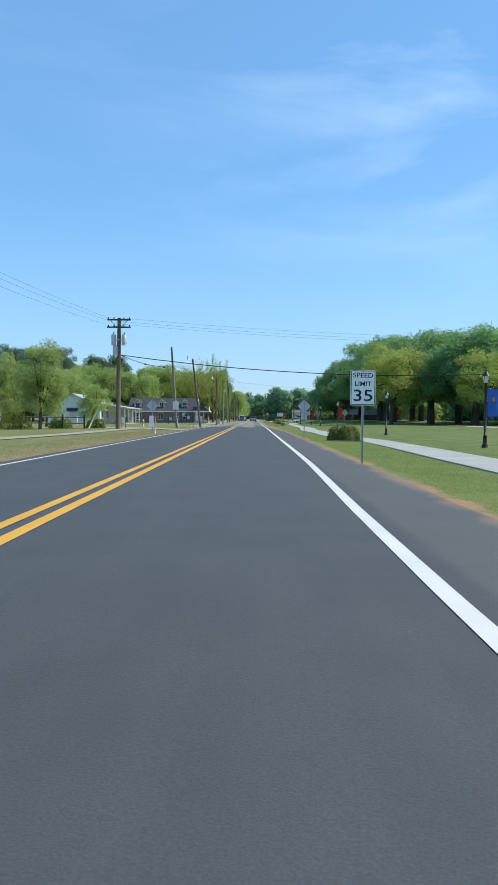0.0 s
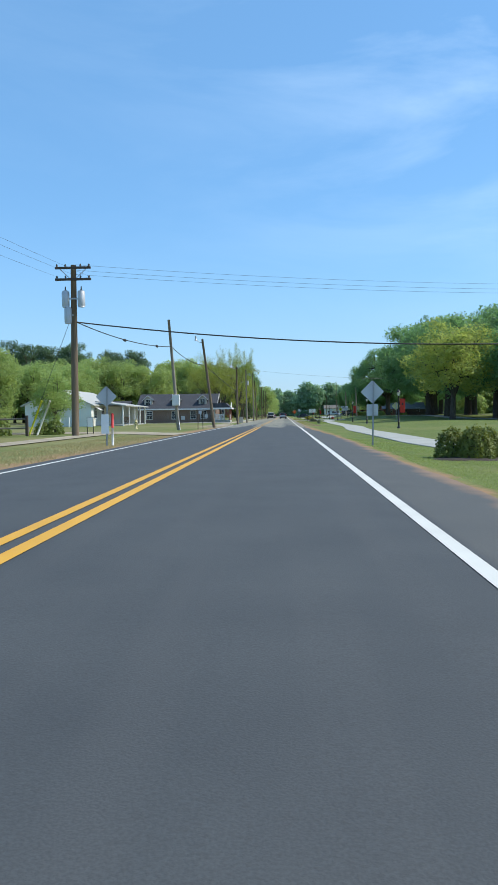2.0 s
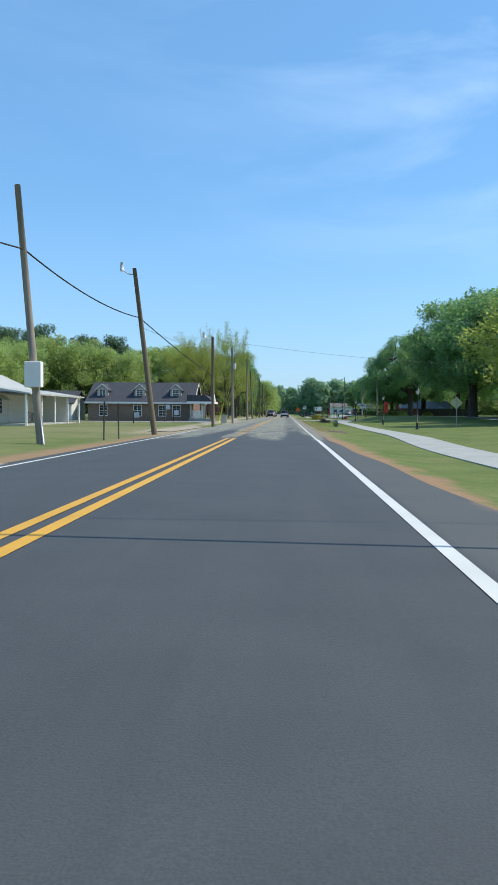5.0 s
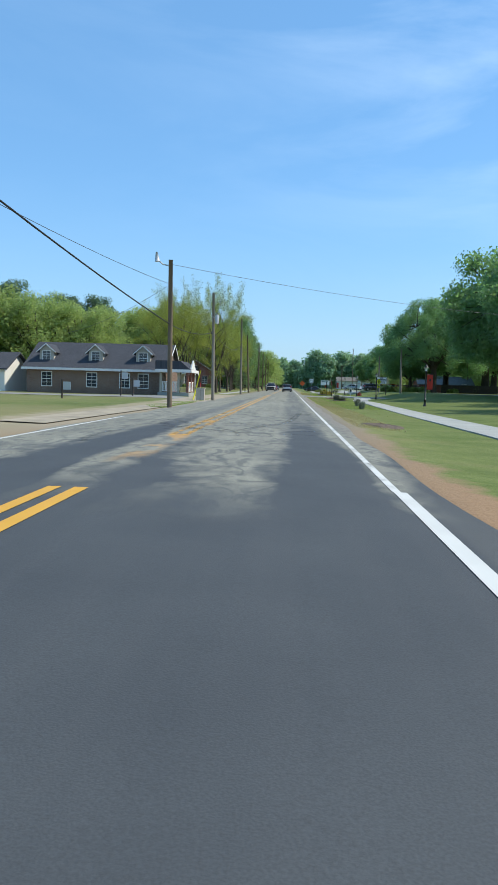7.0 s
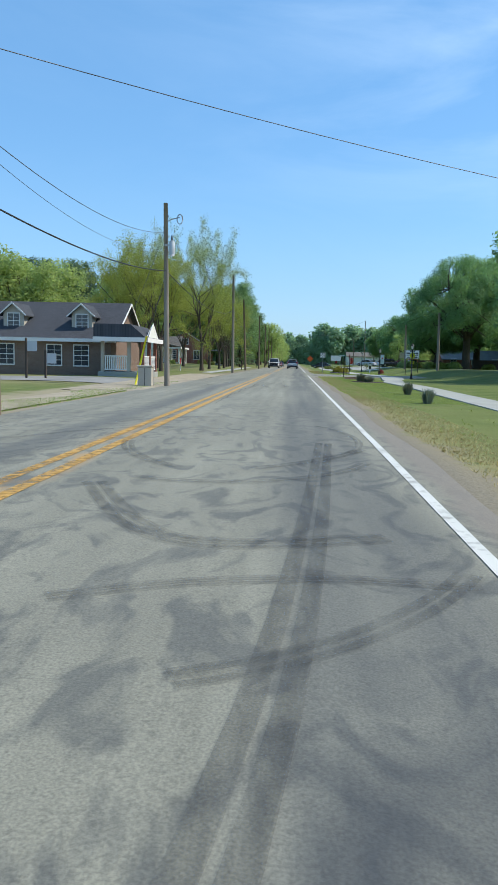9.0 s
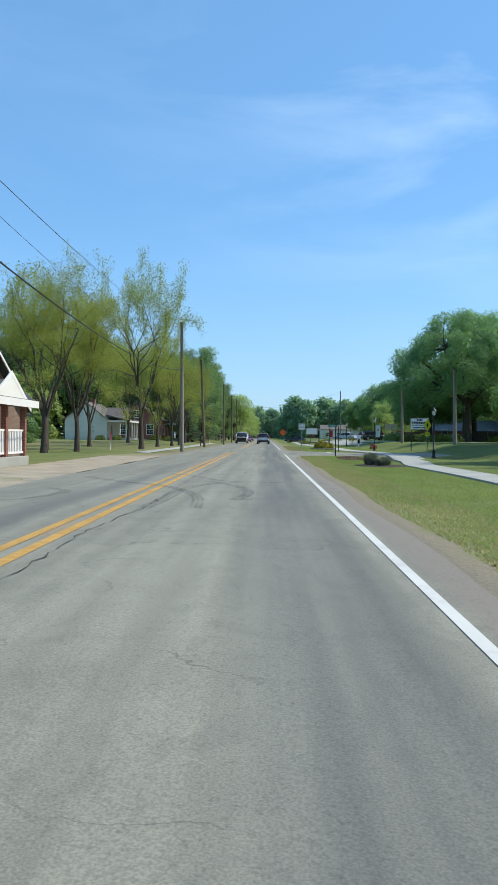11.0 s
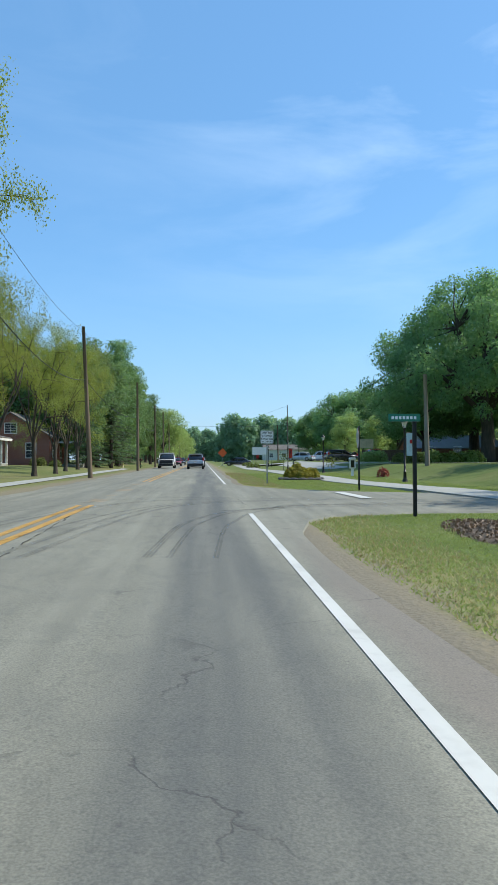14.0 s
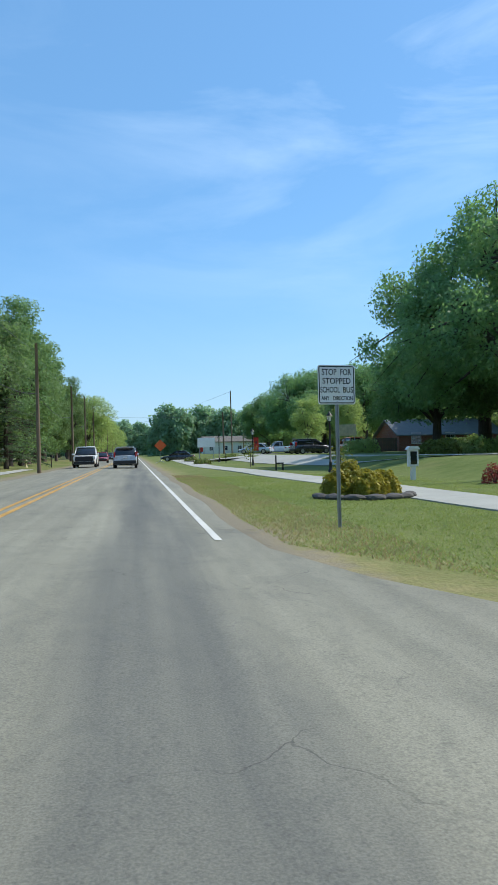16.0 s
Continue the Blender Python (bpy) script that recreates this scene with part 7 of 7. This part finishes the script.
for x, y, s, seed in ((9.2, 243, 0.6, 1), (10, 268, 0.7, 2), (14.5, 262, 0.8, 3), (9.3, 292, 0.8, 4)):
    bed("mulch_bed", "dark mulch around a small bush by the sidewalk", x, y, s * 1.6, s * 1.6, 0.05, MULCH, seed + 30)
    shrub("hedge_bush", "small dark bush in a mulch bed by the sidewalk", x, y, [(-0.3, 0, s, s * 0.9), (0.35, 0.2, s * 0.9, s)], (0.08, 0.2), SHRUB_LEAF, 500, seed + 60, group="bed bushes")


def sapling(x, y, h, seed):
    e = thing("young_tree", "thin young tree with a few green leaves by the sidewalk", "tree", "young trees", at=(x, y, gz(x, y)))
    r = np.random.default_rng(seed)
    part("trunk", tubes([(0, 0, -0.1), (0.03, 0, h * 0.5), (0.0, 0.03, h)], [0.03, 0.022, 0.008], 6), BARK, e)
    c = r.normal(size=(160, 3)) * np.array((0.28, 0.28, 0.3)) + np.array((0, 0, h * 0.78))
    part("crown", quads("crown", c, r.uniform(0.08, 0.18, 160), r, SHRUB_LEAF), None, e)


sapling(13.2, 209, 1.2, 1)
sapling(11.2, 226, 1.6, 2)


def turf(label, x0, x1, y0, y1, count, h0, h1, material, seed, mask):
    r = np.random.default_rng(seed)
    co, k = [], 0
    xs, ys = r.uniform(x0, x1, count * 2), r.uniform(y0, y1, count * 2)
    for x, y in zip(xs, ys):
        q = noise.noise(Vector((x * 0.9, y * 0.5, seed))) + 0.6 * noise.noise(Vector((x * 4.1, y * 3.3, seed + 5)))
        if q < r.uniform(-0.9, 0.5) or not mask(x, y):
            continue
        a, h, w = r.uniform(0, 6.28), r.uniform(h0, h1), r.uniform(0.006, 0.014)
        z = gz(x, y)
        dx, dy = math.cos(a) * w, math.sin(a) * w
        lx, ly = r.normal(0, 0.035), r.normal(0, 0.035)
        co += [(x - dx, y - dy, z - 0.01), (x + dx, y + dy, z - 0.01), (x + lx, y + ly, z + h)]
        k += 1
    me = bpy.data.meshes.new("grass")
    me.from_pydata(co, [], [(3 * i, 3 * i + 1, 3 * i + 2) for i in range(k)])
    me.materials.append(material)
    tagged(new("grass", me), label, "grass", kind="stuff")


def on_lawn(x, y):
    """Clear of the sidewalk, the side road and the beds."""
    for (y0, x0), (y1, x1) in zip(SIDEWALK, SIDEWALK[1:]):
        if y0 <= y <= y1 and abs(x - (x0 + (x1 - x0) * step(y, y0, y1))) < 1.05:
            return False
    if 164.2 < y < 173 + max(0, (9.5 - x)) * 2.0 and y < 183 and x < 45:
        return y < 165.0 and x > 5.4 or (y > 174.6 + (7.4 - x) * 2.3 and x > 4.4)
    return x > road_right(y) + 0.35


turf("short green grass blades of the mown verge", 4.3, 9.5, 124, 166, 130000, 0.015, 0.034, TURF, 1, on_lawn)
turf("short green grass blades of the mown verge", 4.2, 13.5, 172, 206, 150000, 0.015, 0.034, TURF, 2, on_lawn)
def weeds(label, x0, x1, y0, y1, count, material, seed):
    """Low tufts of broad-leaved weeds that stand above the mown grass."""
    r = np.random.default_rng(seed)
    co, faces = [], []
    while count:
        x, y = r.uniform(x0, x1), r.uniform(y0, y1)
        if not on_lawn(x, y) or noise.noise(Vector((x * 0.5, y * 0.35, seed))) < r.uniform(-0.3, 0.5):
            count -= 1 if r.uniform() < 0.2 else 0
            continue
        count -= 1
        size = r.uniform(0.02, 0.055)
        for k in range(9):
            a, lean = r.uniform(0, 6.28), r.uniform(0.4, 1.0) * size
            dx, dy, w = math.cos(a), math.sin(a), size * 0.22
            z, n = gz(x, y), len(co)
            co += [(x, y, z), (x + dx * lean * 0.55 - dy * w, y + dy * lean * 0.55 + dx * w, z + size * 0.5), (x + dx * lean, y + dy * lean, z + size * r.uniform(0.4, 0.8)), (x + dx * lean * 0.55 + dy * w, y + dy * lean * 0.55 - dx * w, z + size * 0.5)]
            faces.append((n, n + 1, n + 2, n + 3))
    me = bpy.data.meshes.new("weeds")
    me.from_pydata(co, [], faces)
    me.materials.append(material)
    tagged(new("weeds", me), label, "weeds", kind="stuff")


weeds("low green weed tufts scattered over the verge", 4.9, 9.5, 112, 161, 500, TURF, 31)
weeds("low green weed tufts scattered over the lawn", 4.9, 13.0, 175, 206, 500, TURF, 32)
weeds("pale straw tufts along the ragged pavement edge", 4.3, 5.3, 100, 161, 400, DRY_TURF, 33)
turf("straw-coloured grass blades along the pavement edge", 4.4, 6.0, 100, 166, 22000, 0.02, 0.055, DRY_TURF, 3, on_lawn)
turf("straw-coloured grass blades along the pavement edge", 4.2, 5.9, 175, 210, 14000, 0.02, 0.055, DRY_TURF, 4, on_lawn)
turf("short green grass blades of the verge", 4.6, 8.0, 8, 60, 40000, 0.015, 0.034, TURF, 5, on_lawn)
turf("rough grass at the foot of the pale pole", -5.2, -3.8, 112, 137, 14000, 0.03, 0.08, TURF, 8, lambda x, y: x > -4.9 + 0.5 * math.sin(y * 0.8))
turf("dry grass along the pavement edge by the houses", -6.5, -3.9, 20, 64, 16000, 0.03, 0.07, DRY_TURF, 9, lambda x, y: True)


# ---- vehicles ----
def loft(sections):
    """A closed skin through cross-sections, each a list of (x, z) at one y."""
    bm = bmesh.new()
    rings = [[bm.verts.new((x, y, z)) for x, z in pts] for y, pts in sections]
    n = len(rings[0])
    for a, b in zip(rings, rings[1:]):
        for k in range(n):
            f = bm.faces.new((a[k], a[(k + 1) % n], b[(k + 1) % n], b[k]))
            f.smooth = True
    bm.faces.new(rings[0][::-1])
    bm.faces.new(rings[-1])
    bmesh.ops.recalc_face_normals(bm, faces=bm.faces[:])
    return bm


def hull(half, low, high, round_low=0.12, round_high=0.2, tuck=0.0):
    """Half a body's cross-section mirrored: rounded sill and shoulder."""
    r = [(half - round_low, low), (half, low + round_low), (half + 0.01, (low + high) / 2), (half - tuck, high - round_high), (half - tuck - round_high, high)]
    return r + [(-x, z) for x, z in r[::-1]]


def wheel(parent, x, y, radius):
    t = put_part("wheel", tubes([(-0.11, 0, 0), (-0.09, 0, 0), (0.09, 0, 0), (0.11, 0, 0)], [radius * 0.9, radius, radius, radius * 0.9], 20), RUBBER, parent, (x, y, radius))
    put_part("rim", tubes([(-0.115, 0, 0), (0.115, 0, 0)], [radius * 0.62, radius * 0.62], 14), RIM, t)


def car(name, label, x, y, turn, paint, style, length, width, height):
    """Built with its rear towards -y."""
    e = thing(name, label, "car" if style != "pickup" else "truck", at=(x, y, rz(x) if abs(x) < 5 else gz(x, y)), turn=turn)
    h, w, L = height, width / 2, length
    belt = h * 0.60
    body = [(0.0, hull(w - 0.12, 0.42, belt - 0.05, 0.1, 0.12)), (0.10, hull(w - 0.03, 0.34, belt, 0.1, 0.10)), (0.9, hull(w, 0.27, belt + 0.02, 0.1, 0.08)), (L * 0.5, hull(w, 0.25, belt, 0.1, 0.08)),
            (L * 0.72, hull(w, 0.25, belt - 0.03, 0.1, 0.10)), (L * 0.92, hull(w - 0.05, 0.28, belt - 0.16, 0.1, 0.12)), (L, hull(w - 0.18, 0.36, belt - 0.30, 0.1, 0.12))]
    b = part("body", loft(body), paint, e)
    if style == "pickup":
        c0, c1, r0, r1 = L * 0.37, L * 0.72, L * 0.40, L * 0.58
    elif style == "suv":
        c0, c1, r0, r1 = 0.12, L * 0.76, 0.42, L * 0.56
    else:
        c0, c1, r0, r1 = L * 0.10, L * 0.76, L * 0.26, L * 0.54
    def cab(g, top):
        return [(c0 - g, hull(w - 0.08 + g, belt - 0.06, belt + 0.04, 0.02, 0.03)), ((c0 + r0) / 2 - g * 0.7, hull(w - 0.13 + g, belt - 0.06, (belt + top) / 2 + 0.05, 0.02, 0.06)), (r0 - g * 0.4, hull(w - 0.20 + g, belt - 0.06, top, 0.02, 0.10, 0.04)),
                (r1, hull(w - 0.20 + g, belt - 0.06, top, 0.02, 0.10, 0.04)), (c1 + g, hull(w - 0.08 + g, belt - 0.06, belt + 0.03, 0.02, 0.03))]
    glass = part("glasshouse", loft(cab(0.0, h - 0.05)), CAR_GLASS, e, "dark tinted glass")
    part("roof", loft([(r0 - 0.12, hull(w - 0.21, h - 0.10, h - 0.02, 0.02, 0.05)), ((r0 + r1) / 2, hull(w - 0.20, h - 0.09, h + 0.01, 0.02, 0.05)), (r1 + 0.08, hull(w - 0.21, h - 0.10, h - 0.03, 0.02, 0.05))]), paint, e)
    for sx in (-1, 1):
        xo = w - 0.13
        for ya, yb in ((c0 + 0.02, r0), (L * 0.47, L * 0.47), (c1 - 0.02, r1)):
            part("pillar", tubes([(sx * (w - 0.07), ya, belt - 0.02), (sx * (w - 0.17), yb, h - 0.08)], [0.045, 0.04], 6), paint, e)
        m = part("mirror", boxes((sx * (w + 0.10) - 0.09, sx * (w + 0.10) + 0.09, L * 0.70 - 0.06, L * 0.70 + 0.05, belt, belt + 0.15), bevel=0.03), paint, e)
        if style == "suv":
            lamp = boxes((sx * (w - 0.09) - 0.055, sx * (w - 0.09) + 0.055, 0.0, 0.22, belt - 0.14, belt + 0.28), bevel=0.03)
        elif style == "pickup":
            lamp = boxes((sx * (w - 0.10) - 0.07, sx * (w - 0.10) + 0.07, -0.02, 0.1, belt - 0.42, belt - 0.08), bevel=0.02)
        else:
            lamp = boxes((sx * (w - 0.24) - 0.17, sx * (w - 0.24) + 0.17, -0.02, 0.12, belt - 0.22, belt - 0.05), bevel=0.02)
        part("tail_light", lamp, RED_LENS, e, "red tail light")
        part("headlight", boxes((sx * (w - 0.30) - 0.16, sx * (w - 0.30) + 0.16, L - 0.12, L + 0.012, belt - 0.40, belt - 0.22) if style != "pickup" else (sx * (w - 0.15) - 0.09, sx * (w - 0.15) + 0.09, L - 0.1, L + 0.03, belt - 0.40, belt - 0.14), bevel=0.02), CLEAR_LENS, e, "clear headlight")
        for yy in (L * 0.19, L * 0.81):
            wheel(e, sx * (w - 0.09), yy, 0.34 if style != "pickup" else 0.40)
    part("rear_bumper", boxes((-w + 0.05, w - 0.05, -0.08, 0.2, 0.36, 0.62), bevel=0.05), BLACK_TRIM if style == "suv" else (RIM if style == "pickup" else paint), e)
    part("front_bumper", boxes((-w + 0.12, w - 0.12, L - 0.16, L + 0.06, 0.32, 0.56), bevel=0.05), BLACK_TRIM, e)
    part("grille", boxes((-w * 0.78, w * 0.78, L - 0.05, L + 0.025, 0.58, belt - 0.12) if style == "pickup" else (-w * 0.5, w * 0.5, L - 0.05, L + 0.02, 0.58, belt - 0.22), bevel=0.02), BLACK_TRIM, e)
    pl = part("plate", boxes((-0.16, 0.16, -0.10 if style != "suv" else -0.03, -0.085 if style != "suv" else 0.02, 0.72, 0.88)), SIGN_WHITE, e, "pale number plate with bars")
    part("plate_bars", boxes(*[(-0.12 + 0.05 * k, -0.09 + 0.05 * k, -0.105 if style != "suv" else -0.034, -0.101 if style != "suv" else -0.031, 0.76, 0.84) for k in range(5)]), SIGN_BLACK, pl)
    if style == "suv":
        part("wiper", tubes([(-0.3, 0.13, belt + 0.04), (0.15, 0.16, belt + 0.10)], [0.012, 0.01], 5), BLACK_TRIM, e)
        part("spoiler", boxes((-w + 0.28, w - 0.28, 0.22, 0.5, h - 0.04, h + 0.01), bevel=0.015), paint, e)
        part("high_brake_light", boxes((-0.18, 0.18, 0.205, 0.22, h - 0.045, h - 0.02)), RED_LENS, e)
    if style == "pickup":
        bedbox = part("bed", boxes((-w + 0.06, w - 0.06, 0.06, c0 - 0.08, belt - 0.02, belt + 0.03)), BLACK_TRIM, e)
    return e


car("suv", "silver-blue compact suv driving ahead in the lane", 1.85, 229, 0, SILVER_PAINT, "suv", 4.5, 1.82, 1.68)
car("sedan", "dark car further ahead in the lane", 2.0, 244, 0, DARK_CAR, "suv", 4.6, 1.85, 1.75)
car("pickup_truck", "white pickup truck coming the other way", -1.75, 242, 180, WHITE_CAR, "pickup", 5.6, 2.0, 1.88)
car("sedan", "dark red car behind the white pickup truck", -1.75, 272, 180, RED_CAR, "sedan", 4.6, 1.8, 1.45)
car("sedan", "dark car far along the oncoming lane", -1.75, 300, 180, DARK_CAR, "sedan", 4.6, 1.8, 1.45)
for x, y, t, p, st, lab in ((20.2, 251.5, -82, DARK_CAR, "suv", "dark suv parked by the board fence"), (21.0, 258, -82, WHITE_CAR, "sedan", "white car parked behind the dark suv"), (26.6, 247.5, 4, ORANGE_CAR, "suv", "orange utility truck parked by the board fence"), (21, 268, 60, SILVER_PAINT, "sedan", "silver car parked on the far apron"),
                            (25, 272, 90, WHITE_CAR, "pickup", "white pickup truck parked on the far apron"), (11, 275, 80, DARK_CAR, "sedan", "dark car parked on the far apron"), (30, 276, 95, RED_CAR, "suv", "red suv parked on the far apron")):
    c = car("parked_car", lab, x, y, t, p, st, 4.6, 1.82, 1.5 if st == "sedan" else 1.72)
